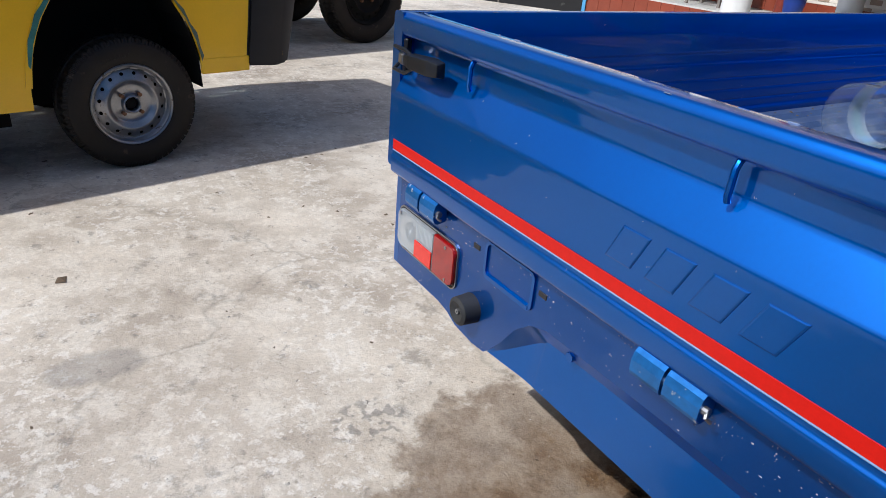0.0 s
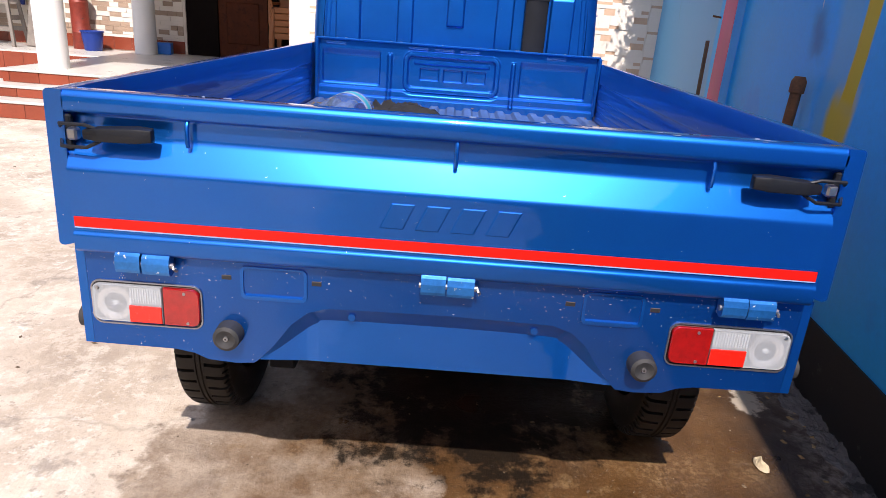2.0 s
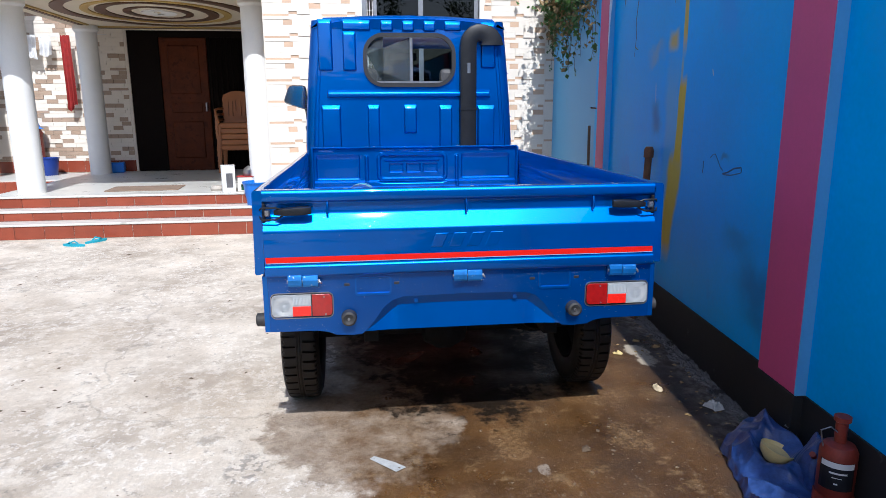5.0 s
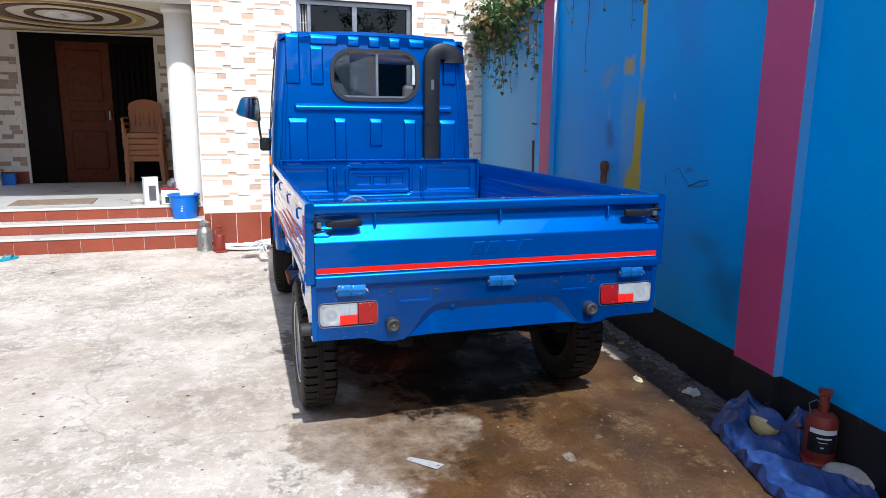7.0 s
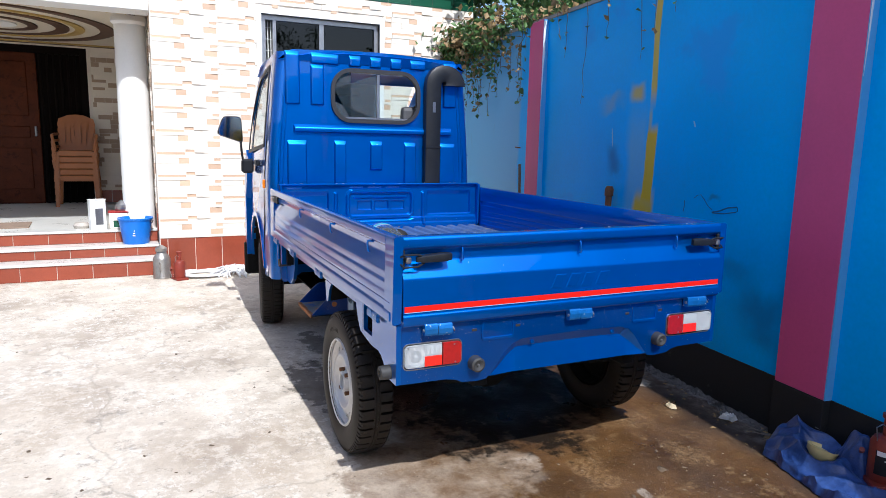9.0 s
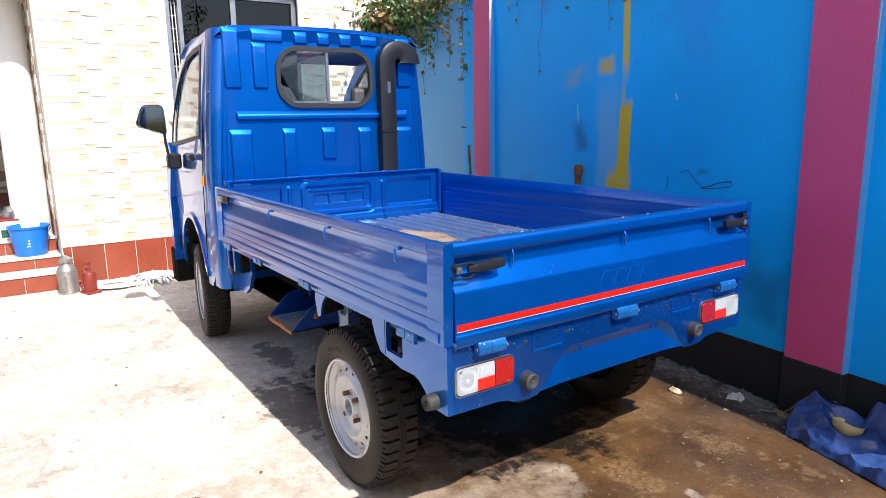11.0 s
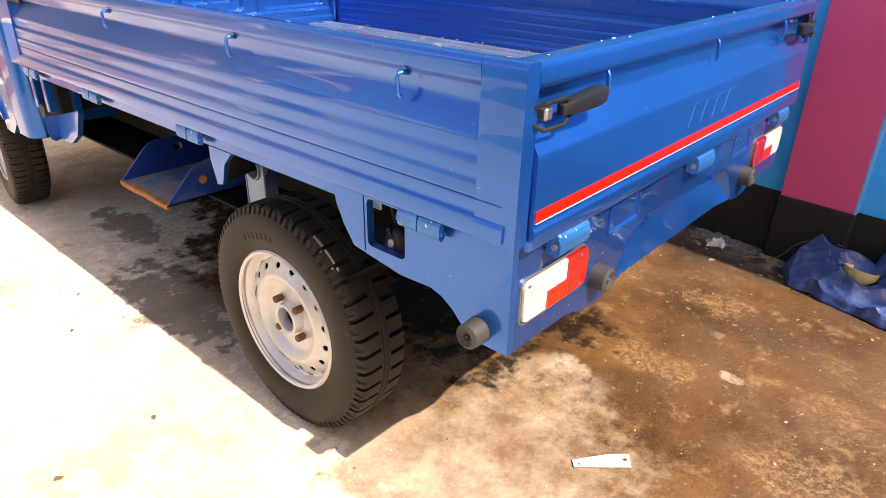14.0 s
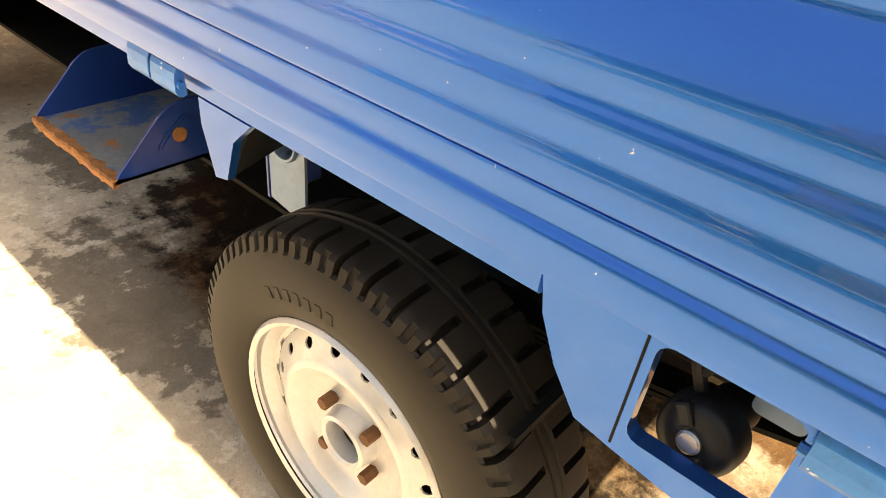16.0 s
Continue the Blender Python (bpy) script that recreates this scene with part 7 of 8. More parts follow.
o = solid("torn_paper", crumpled([(-0.12, -0.03), (0.10, -0.04), (0.12, 0.03), (-0.06, 0.05)], 0.014, 5, 0.015), M["cardboard"], "torn brown paper scrap on the truck bed", "paper", smooth=True)
o.matrix_basis = pose(1.13, 0.16, BZ, 0, 0, 70)
rs = random.Random(12)
bm = bmesh.new()
for k in range(170):
    x, y = rs.uniform(0.1, 2.2), rs.choice((rs.uniform(-0.7, 0.7), rs.gauss(-0.66, 0.03), rs.gauss(0.66, 0.03)))
    if abs(y) > 0.7: continue
    s = rs.uniform(0.0015, 0.006)
    box(bm, -s, s, -s * 0.6, s * 0.6, 0, s * 0.5, m=pose(x, y, BZ, rs.uniform(-10, 10), 0, rs.uniform(0, 180)))
solid("bed_litter", bm, M["dryleaf"], "crumbs and dry leaf litter on the bed floor", "litter", kind="stuff")

# ---- by the wall: tarpaulin, jack, cloth, stone, litter ----
def draped_sheet():
    """The heap: a mound of sharp folds round a hollow, running out flat beside it."""
    nx, ny = 230, 76
    grid = []
    for i in range(nx + 1):
        u = i / nx
        x = -0.035 - 1.06 * u
        far = -1.262 - 0.1 * x + 0.010 * noise.noise(Vector((x * 9, 3, 0)))
        near = -1.045 + 0.20 * min(1, u / 0.62) - 0.17 * max(0, u - 0.72) / 0.28 + 0.022 * noise.noise(Vector((x * 7, 1, 5))) + 0.010 * noise.noise(Vector((x * 21, 1, 9)))
        end = min(1, 0.15 + (min(u, 1 - u) / 0.06)) if min(u, 1 - u) < 0.05 else 1
        mid = (far + near) / 2
        row = []
        for j in range(ny + 1):
            v = j / ny
            y = mid + (far + (near - far) * v - mid) * end
            q = Vector((x * 2.6 + y * 4.2, y * 5.5 - x * 2.4, 0.4))
            w = Vector((noise.noise(q * 0.5), noise.noise(q * 0.5 + Vector((5, 1, 7))), 0)) * 1.2
            ridge = lambda p, k: (1 - min(1.0, 2.2 * abs(noise.noise(p)))) ** k
            lay = Vector((x * 3.2 - y * 7.5, x * 1.1 + y * 1.6, 2.7))
            fold = ridge(q + w, 1.3) * 0.036 + ridge(lay + w * 0.6, 1.6) * 0.034 + ridge(q * 1.9 + w * 1.4 + Vector((3, 8, 0)), 1.2) * 0.016 + ridge(q * 4.0 + w, 1.0) * 0.0035
            mound = 0.115 * math.exp(-(((x + 0.22) / 0.21) ** 2 + ((y + 1.15) / 0.115) ** 2) ** 1.5) + 0.03 * math.exp(-((x + 0.75) / 0.25) ** 2 - ((y + 1.08) / 0.12) ** 2)
            hollow = math.exp(-((x + 0.300) / 0.075) ** 2 - ((y + 1.115) / 0.050) ** 2)
            jack = math.exp(-(((x + 0.525) / 0.12) ** 2 + ((y + 1.185) / 0.10) ** 2) ** 2)
            h = (mound + fold) * (1 - 0.95 * hollow)
            h = h * (1 - jack) + 0.040 * jack
            rim = min(v, 1 - v) / 0.06
            h *= min(1, 0.12 + rim) if rim < 1 else 1
            h *= min(1, 0.2 + min(u, 1 - u) / 0.05)
            row.append((x, y, 0.004 + h))
        grid.append(row)
    bm = bmesh.new()
    vs = [[bm.verts.new(p) for p in row] for row in grid]
    for a, b in zip(vs, vs[1:]):
        for k in range(ny):
            bm.faces.new((a[k], a[k + 1], b[k + 1], b[k]))
    r = bmesh.ops.extrude_face_region(bm, geom=bm.faces[:])
    bmesh.ops.translate(bm, verts=[v for v in r["geom"] if isinstance(v, bmesh.types.BMVert)], vec=(0, 0, -0.0035))
    return bm


solid("blue_tarpaulin", draped_sheet(), M["tarp"], "crumpled dusty blue tarpaulin heaped in folds by the wall", "tarpaulin", smooth=True)
solid("twine", rod(bmesh.new(), [(0.10, -1.19, 0.004), (0.06, -1.205, 0.006), (0.02, -1.21, 0.016), (-0.01, -1.215, 0.045), (-0.035, -1.225, 0.085), (-0.06, -1.235, 0.110), (-0.09, -1.242, 0.124), (-0.13, -1.247, 0.132), (-0.17, -1.25, 0.135), (-0.20, -1.235, 0.138), (-0.21, -1.225, 0.142), (-0.195, -1.22, 0.146), (-0.185, -1.235, 0.142)], 0.0017, 6), M["greywood"], "pale frayed twine trailing over the tarpaulin", "twine", smooth=True)
o = solid("blue_cloth", crumpled([(0.07, -0.05), (0.07, 0.05), (-0.07, 0.06), (-0.08, -0.05)], 0.09, 21, 0.012, 0.01, 0.08), M["tarp"], "blue cloth bundle against the wall", "cloth", smooth=True)
o.matrix_basis = pose(-0.40, -1.20, 0.01, 0, 0, 0)
lid = thing("yellow_dish", "broken pale yellow plastic dish on the tarpaulin", "dish", at=(-0.300, -1.118, 0.085), turn=20)
part("dish_bowl", lathe(bmesh.new(), [(0, 0.012), (0.035, 0.012), (0.054, 0.018), (0.060, 0.030), (0.063, 0.030), (0.058, 0.004), (0.034, -0.022), (0, -0.026)], 28, pose(0, 0, 0, 14, -10, 0)), M["yellowpl"], lid, smooth=True)
st = bmesh.new()
bmesh.ops.create_icosphere(st, subdivisions=3, radius=1)
for v in st.verts:
    v.co *= 1 + 0.22 * noise.noise(v.co * 1.6)
    v.co = Vector((v.co.x * 0.10, v.co.y * 0.06, v.co.z * 0.045 + 0.045))
o = solid("pale_stone", st, M["stone"], "pale rough stone beside the wall", "stone", smooth=True)
o.matrix_basis = pose(-0.66, -1.19, 0.0, 0, 0, 30)
o = solid("timber_offcut", B(-0.06, 0.06, -0.035, 0.035, 0, 0.05, 0.004), M["greywood"], "small timber offcut on the tarpaulin", "timber")
o.matrix_basis = pose(-0.26, -1.13, 0.035, 0, 0, 30) @ Matrix.Diagonal((0.6, 0.6, 0.6, 1))


def bottle_jack(name, at, turn, k, label, tag):
    j = thing(name, label, "jack", at=at, turn=turn)
    part("base", B(-0.075 * k, 0.075 * k, -0.06 * k, 0.06 * k, 0, 0.022 * k, 0.006 * k, 2), M["redpaint"], j)
    part("cylinder", lathe(bmesh.new(), [(0, 0.022 * k), (0.052 * k, 0.022 * k), (0.055 * k, 0.03 * k), (0.055 * k, 0.17 * k), (0.045 * k, 0.19 * k), (0.024 * k, 0.20 * k), (0, 0.20 * k)], 28), M["redpaint"], j, smooth=True)
    part("ram", lathe(bmesh.new(), [(0, 0.20 * k), (0.018 * k, 0.20 * k), (0.018 * k, 0.265 * k), (0.025 * k, 0.27 * k), (0.025 * k, 0.285 * k), (0, 0.285 * k)], 20), M["redpaint"], j, smooth=True)
    part("pump_arm", rod(bmesh.new(), [(0.04 * k, 0.05 * k, 0.03 * k), (0.06 * k, 0.06 * k, 0.09 * k), (0.03 * k, 0.07 * k, 0.12 * k)], 0.010 * k, 8), M["redpaint"], j)
    part("wire_handle", rod(bmesh.new(), [(-0.03 * k, 0.045 * k, 0.185 * k), (-0.035 * k, 0.055 * k, 0.24 * k), (-0.02 * k, 0.03 * k, 0.25 * k), (-0.016 * k, 0.01 * k, 0.235 * k)], 0.0025, 6), M["steel"], j)
    if tag:
        bm = bmesh.new()
        sweep(bm, None, [[(-0.0565 * k * math.cos(a), 0.0565 * k * math.sin(a), z) for z in (0.055 * k, 0.15 * k)] for a in (radians(-55 + 11 * i) for i in range(11))], close_profile=False)
        lb = part("label_plate", bm, M["black"], j, "black printed label with pale lines")
        for i, (z0, z1, a0, a1) in enumerate(((0.130, 0.149, -52, 50), (0.111, 0.117, -30, 22), (0.097, 0.0995, -16, 14), (0.076, 0.081, -5, 6))):
            bm = bmesh.new()
            sweep(bm, None, [[(-0.0572 * k * math.cos(a), 0.0572 * k * math.sin(a), z * k) for z in (z0, z1)] for a in (radians(a0 + (a1 - a0) * q / 8) for q in range(9))], close_profile=False)
            part("label_line", bm, M["paper"], lb)
    return j


bottle_jack("bottle_jack", (-0.525, -1.185, 0.045), -38, 1.06, "worn red hydraulic bottle jack with a black label, by the wall", True)
bottle_jack("bottle_jack", (4.82, 1.22, 0.0), 20, 0.98, "small worn red bottle jack in front of the house plinth", False)

o = solid("steel_post", lathe(bmesh.new(), [(0, 0), (0.022, 0), (0.022, 1.05), (0.030, 1.055), (0.030, 1.10), (0.020, 1.12), (0, 1.12)], 16), M["rust"], "rusty iron pipe standing against the blue wall", "pipe", smooth=True)
o.matrix_basis = pose(1.60, -1.375, 0, 2, 0, 0)
o = solid("wooden_stick", rod(bmesh.new(), [(0, 0, 0), (0.06, -0.01, 0.6), (0.13, -0.03, 1.22)], 0.012, 8), M["bark"], "dark stick leaning on the blue wall", "stick")
o.matrix_basis = pose(2.78, -1.45, 0, 0, 0, 0)

# white folded card by the wet patch
card = solid("white_card_strip", plate(bmesh.new(), [(-0.10, -0.022), (0.09, -0.030), (0.10, 0.030), (0.03, 0.034), (-0.10, 0.010)], [rounded(-0.085, -0.075, -0.012, -0.004, 0.003, 3), rounded(0.07, 0.085, 0.0, 0.012, 0.004, 3)], lambda u, v, d: (u, v, 0.004 + 0.12 * max(0, u - 0.02) ** 1.5 + d), 0.002), M["strip"], "torn milky white punched strip lying on the wet concrete", "card")
card.matrix_basis = pose(-0.028, 0.315, 0.0, 0, 0, -136) @ Matrix.Diagonal((0.78, 0.78, 0.78, 1))
o = solid("plastic_wrapper", crumpled([(-0.20, -0.14), (0.06, -0.09), (0.20, -0.12), (0.14, 0.05), (0.18, 0.14), (-0.05, 0.10), (-0.16, 0.12)], 0.13, 31, 0.008, 0.004), M["strip"], "crumpled clear wrapper on the ground by the wall", "wrapper", smooth=True)
o.matrix_basis = pose(0.26, -1.19, 0, 0, 0, 20) @ Matrix.Diagonal((0.2, 0.2, 0.22, 1))
o = solid("paper_scrap", crumpled([(-0.22, -0.06), (-0.02, -0.13), (0.20, -0.05), (0.16, 0.07), (0.0, 0.11), (-0.17, 0.06)], 0.09, 33, 0.008, 0.003), M["palescrap"], "pale crumpled scrap on the wet ground", "scrap", smooth=True)
o.matrix_basis = pose(0.50, -1.03, 0, 0, 0, 0) @ Matrix.Diagonal((0.17, 0.17, 0.20, 1))
o = solid("dry_leaf", crumpled([(-0.18, -0.09), (0.0, -0.13), (0.20, -0.04), (0.15, 0.09), (-0.13, 0.09)], 0.08, 36, 0.008, 0.003), M["yellowpl"], "yellow-green fallen leaf by the rear wheel", "leaf", smooth=True)
o.matrix_basis = pose(0.98, -1.02, 0, 0, 0, 60) @ Matrix.Diagonal((0.14, 0.14, 0.2, 1))


def scatter(name, n, area, size, material, label, seed, flat=0.5):
    r = random.Random(seed)
    bm = bmesh.new()
    for _ in range(n):
        x, y = area(r)
        s = size * r.uniform(0.4, 1.6) * (2.2 if r.random() < 0.05 else 1)
        m4 = pose(x, y, 0.0, r.uniform(-12, 12), r.uniform(-12, 12), r.uniform(0, 360))
        vs = [bm.verts.new(m4 @ Vector(p)) for p in ((-s, -s * 0.5 * r.uniform(0.5, 1), 0), (s * 0.8, -s * 0.6, 0), (s, s * 0.5, 0), (-s * 0.7, s * 0.7, 0), (r.uniform(-0.3, 0.3) * s, r.uniform(-0.2, 0.2) * s, s * flat))]
        for a, b in ((0, 1), (1, 2), (2, 3), (3, 0)):
            bm.faces.new((vs[a], vs[b], vs[4]))
    return solid(name, bm, material, label, "litter", kind="stuff")


def mortar_droppings():
    """A low crust of hardened mortar crumbs along the foot of the wall."""
    nx, ny = 190, 22
    bm = bmesh.new()
    rows = []
    for i in range(nx + 1):
        x = 0.02 + 1.75 * i / nx
        y0 = -1.303 - 0.1 * x
        wide = 0.105 + 0.055 * noise.noise(Vector((x * 5.0, 2.0, 0.0))) + 0.03 * noise.noise(Vector((x * 19.0, 7.0, 0.0)))
        row = []
        for j in range(ny + 1):
            v = j / ny
            p = Vector((x * 30.0, v * 5.0, 1.0))
            lump = max(0.0, noise.noise(p) * 0.6 + noise.noise(p * 2.3) * 0.45 + 0.28)
            ends = min(1.0, 8.0 * min(i, nx - i) / nx)
            row.append(bm.verts.new((x, y0 + wide * v, -0.004 + (0.004 + 0.026 * lump * (1 - 0.55 * v)) * min(1.0, (1 - v) / 0.25) * ends)))
        rows.append(row)
    for a, b in zip(rows, rows[1:]):
        for j in range(ny):
            bm.faces.new((a[j], b[j], b[j + 1], a[j + 1]))
    return bm


solid("mortar_droppings", mortar_droppings(), M["mortar"], "grey hardened mortar crumbs along the wall foot", "rubble", kind="stuff")
wallside = lambda r: (lambda x: (x, -1.27 - 0.1 * x + abs(r.gauss(0, 0.13))))(r.uniform(-0.6, 3.5))
scatter("leaf_litter", 260, wallside, 0.0085, M["dryleaf"], "dry leaf crumbs along the foot of the wall", 1)
scatter("pebbles", 650, lambda r: (lambda k: (-0.2 + 0.35 * math.cos(k * 2.4) + r.gauss(0, 0.16), -0.5 + 0.32 * math.sin(k * 2.4) + r.gauss(0, 0.12)) if k < 7 else (r.uniform(-1.2, 2.0), r.gauss(-0.55, 0.45)))(r.randrange(11)), 0.0030, M["grit"], "pebbles and grit on the wet ground", 2)
scatter("grit", 420, lambda r: (r.uniform(-1.5, 4.6), r.uniform(0.6, 3.2)), 0.0045, M["stone"], "grit and small stones on the yard", 3)
scatter("twigs", 130, lambda r: (r.uniform(-1.0, 4.6), r.uniform(-0.9, 3.4)), 0.010, M["bark"], "tiny twigs and dark crumbs on the yard", 4, 0.2)

# ---- before the house ----
can = thing("milk_can", "tarnished tin milk can beside the porch steps", "can", at=(4.96, 1.375, 0))
part("can_body", lathe(bmesh.new(), [(0, 0), (0.082, 0), (0.086, 0.01), (0.082, 0.02), (0.082, 0.19), (0.074, 0.215), (0.050, 0.245), (0.046, 0.27), (0, 0.27)], 28), M["tin"], can, smooth=True)
part("can_lid", lathe(bmesh.new(), [(0, 0.27), (0.056, 0.27), (0.056, 0.30), (0.030, 0.318), (0.014, 0.33), (0, 0.33)], 28), M["tin"], can, smooth=True)
part("can_handle", rod(bmesh.new(), [(-0.080, 0.02, 0.17), (-0.115, 0.02, 0.16), (-0.115, 0.02, 0.10), (-0.082, 0.02, 0.09)], 0.006, 8), M["tin"], can, smooth=True)


def bucket(at, r, h, material, label, handle=True):
    b = thing("bucket", label, "bucket", at=at)
    part("bucket_body", lathe(bmesh.new(), [(0, 0.004), (r * 0.74, 0), (r * 0.76, 0.006), (r * 0.97, h - 0.02), (r * 1.04, h - 0.018), (r * 1.05, h), (r * 0.98, h), (r * 0.955, h - 0.015), (r * 0.75, 0.012), (0, 0.012)], 36), material, b, smooth=True)
    if handle:
        part("bail", rod(bmesh.new(), [(0.02 * math.sin(a), r * 1.04 * -math.cos(a), h - 0.03 - 0.085 * math.sin(a) + 0.0) for a in (math.pi * k / 12 for k in range(13))], 0.005, 6), M["black"], b, smooth=True)
    return b


bk = bucket((5.49, 1.60, 0.285), 0.165, 0.27, M["bluepl"], "bright blue plastic bucket on the porch step")
for i, z in enumerate((0.09, 0.115, 0.14)):
    part("label_mark", B(-0.1420 - 0.0033 * i, -0.138 - 0.0033 * i, 0.005, 0.030 - 0.006 * i, z, z + 0.009), M["paper"], bk, "pale printed mark")
bx = thing("white_carton", "white cardboard carton standing on the porch edge", "carton", at=(5.68, 1.96, PF), turn=18)
part("carton_body", B(-0.045, 0.045, -0.075, 0.075, 0, 0.31, 0.003), M["paper"], bx)
part("carton_flap", B(-0.05, 0.05, -0.08, 0.08, 0.31, 0.314), M["paper"], bx)
part("printed_panel", B(-0.0462, -0.044, -0.045, 0.03, 0.05, 0.22), M["steel"], bx, "faint grey print")
tub = thing("clear_tub", "clear plastic tub with a red rim", "tub", at=(5.72, 1.76, PF))
part("tub_body", B(-0.08, 0.08, -0.09, 0.09, 0, 0.17, 0.01, 2), M["cream"], tub)
part("tub_rim", B(-0.085, 0.085, -0.10, 0.10, 0.17, 0.182, 0.004), M["redcloth"], tub)
part("green_content", B(-0.083, -0.079, -0.05, 0.05, 0.02, 0.09), M["greentile"], tub)
o = solid("steel_kettle", lathe(bmesh.new(), [(0, 0), (0.05, 0), (0.065, 0.03), (0.062, 0.07), (0.03, 0.10), (0.010, 0.115), (0, 0.12)], 24), M["steel"], "small shiny steel pot on the tub", "pot", smooth=True)
o.matrix_basis = pose(5.72, 1.73, PF + 0.182, 0, 0, 0)
o = solid("grinding_stone", lathe(bmesh.new(), [(0, 0), (0.07, 0), (0.08, 0.03), (0.06, 0.06), (0, 0.065)], 20), M["stone"], "round grey stone on the porch edge", "stone", smooth=True)
o.matrix_basis = pose(5.80, 2.12, PF, 0, 0, 0)
o = solid("door_mat", B(-0.25, 0.25, -0.42, 0.42, 0, 0.012, 0.004), M["cardboard"], "flat tan mat lying on the porch floor", "mat")
o.matrix_basis = pose(6.15, 3.05, PF, 0, 0, 4)


def slipper(at, turn):
    s = thing("slipper", "turquoise rubber slipper lying on the yard", "slipper", "pair of slippers", at, turn)
    pts = [(0.13 * math.cos(a), (0.045 + 0.010 * math.cos(a)) * math.sin(a)) for a in (2 * math.pi * k / 24 for k in range(24))]
    part("sole", plate(bmesh.new(), pts, [], lambda u, v, d: (u, v, d), 0.018), M["cyanpl"], s)
    part("strap", rod(bmesh.new(), [(-0.01, -0.042, 0.016), (0.02, -0.030, 0.045), (0.075, 0.0, 0.022), (0.02, 0.030, 0.045), (-0.01, 0.042, 0.016)], 0.008, 8), M["cyanpl"], s, smooth=True)


slipper((4.70, 3.36, 0), 70)
slipper((4.90, 3.22, 0), -30)
ring = solid("coiled_hose", bmesh.new(), M["whitecloth"], "flat coil of dirty white hose on the ground", "hose")
bm = bmesh.new()
rod(bm, [((0.10 + 0.012 * k / 12) * math.cos(2 * math.pi * k / 24) * 1.5, (0.10 + 0.012 * k / 12) * math.sin(2 * math.pi * k / 24), 0.014 + 0.0002 * k) for k in range(80)], 0.013, 8)
bm.to_mesh(ring.data); bm.free()
ring.matrix_basis = pose(4.95, 0.98, 0, 0, 0, 80)
mop = thing("mop_head", "white string mop head lying on the concrete", "mop", at=(4.88, 0.66, 0))
rm = random.Random(4)
bm = bmesh.new()
for k in range(90):
    a, l = rm.uniform(0, 2 * math.pi), rm.uniform(0.10, 0.24)
    x0, y0 = rm.gauss(0, 0.05), rm.gauss(0, 0.06)
    rod(bm, [(x0, y0, 0.05 + rm.random() * 0.05), (x0 + 0.4 * l * math.cos(a), y0 + 0.6 * l * math.sin(a), 0.05 + rm.random() * 0.03), (x0 + 0.7 * l * math.cos(a), y0 + l * math.sin(a + 0.2), 0.008)], 0.006, 5)
part("string_tuft", bm, M["whitecloth"], mop, smooth=True)
part("mop_stick", rod(bmesh.new(), [(0.0, -0.05, 0.03), (0.05, -0.9, 0.03)], 0.012, 8), M["steel"], mop)


def plastic_chair(z):
    """One moulded arm chair, standing at height z in the stack, facing -x."""
    c = thing("plastic_chair", "orange-brown moulded plastic arm chair in a stack beside the door", "chair", "stack of chairs", (8.42, 2.32, PF + z), 0)
    part("seat", B(-0.20, 0.20, -0.21, 0.21, 0.345, 0.425, 0.012, 2), M["chair"], c)
    pts = [(-0.17, 0.425), (-0.20, 0.60), (-0.235, 0.78), (-0.215, 0.855), (-0.10, 0.905), (0.0, 0.915), (0.10, 0.905), (0.215, 0.855), (0.235, 0.78), (0.20, 0.60), (0.17, 0.425)]
    holes = [rounded(y - 0.012, y + 0.012, 0.52, 0.76, 0.010, 3) for y in (-0.13, -0.065, 0.065, 0.13)] + [rounded(-0.03, 0.03, 0.60, 0.78, 0.028, 4)]
    part("backrest", plate(bmesh.new(), pts, holes, lambda u, v, d: (0.17 + d + 0.18 * (v - 0.42), u, v), 0.016), M["chair"], c)
    for s in (1, -1):
        part("arm", rod(bmesh.new(), [(0.22, s * 0.235, 0.64), (0.0, s * 0.265, 0.635), (-0.19, s * 0.265, 0.62), (-0.215, s * 0.255, 0.55), (-0.20, s * 0.225, 0.42)], 0.019, 8), M["chair"], c, smooth=True)
        for x in (-0.19, 0.19):
            sec = lambda z_, k: [(x * k - 0.022, s * 0.215 * k - 0.022, z_), (x * k + 0.022, s * 0.215 * k - 0.022, z_), (x * k + 0.022, s * 0.215 * k + 0.022, z_), (x * k - 0.022, s * 0.215 * k + 0.022, z_)]
            part("leg", sweep(bmesh.new(), None, [sec(0.0, 1.16), sec(0.40, 1.0)]), M["chair"], c)
    return c


for k in range(5):
    plastic_chair(0.085 * k)

# ---- on the ledge beyond the porch ----
LZ = PF - 0.012
sh = thing("saw_horse", "weathered grey timber trestle stool on the ledge", "trestle", at=(8.22, 6.34, LZ), turn=6)
part("top_board", B(-0.16, 0.16, -0.30, 0.30, 0.90, 0.945, 0.004), M["greywood"], sh)
for sx in (-1, 1):
    for sy in (-1, 1):
        part("leg", rod(bmesh.new(), [(sx * 0.20, sy * 0.27, 0), (sx * 0.11, sy * 0.20, 0.9)], 0.028, 4), M["greywood"], sh)
    for z in (0.20, 0.55):
        part("rail", B(sx * (0.19 - 0.1 * z) - 0.015, sx * (0.19 - 0.1 * z) + 0.015, -0.27 + 0.07 * z, 0.27 - 0.07 * z, z, z + 0.06), M["greywood"], sh)
for sy in (-1, 1):
    part("rail", B(-0.16, 0.16, sy * 0.24 - 0.015, sy * 0.24 + 0.015, 0.35, 0.41), M["greywood"], sh)
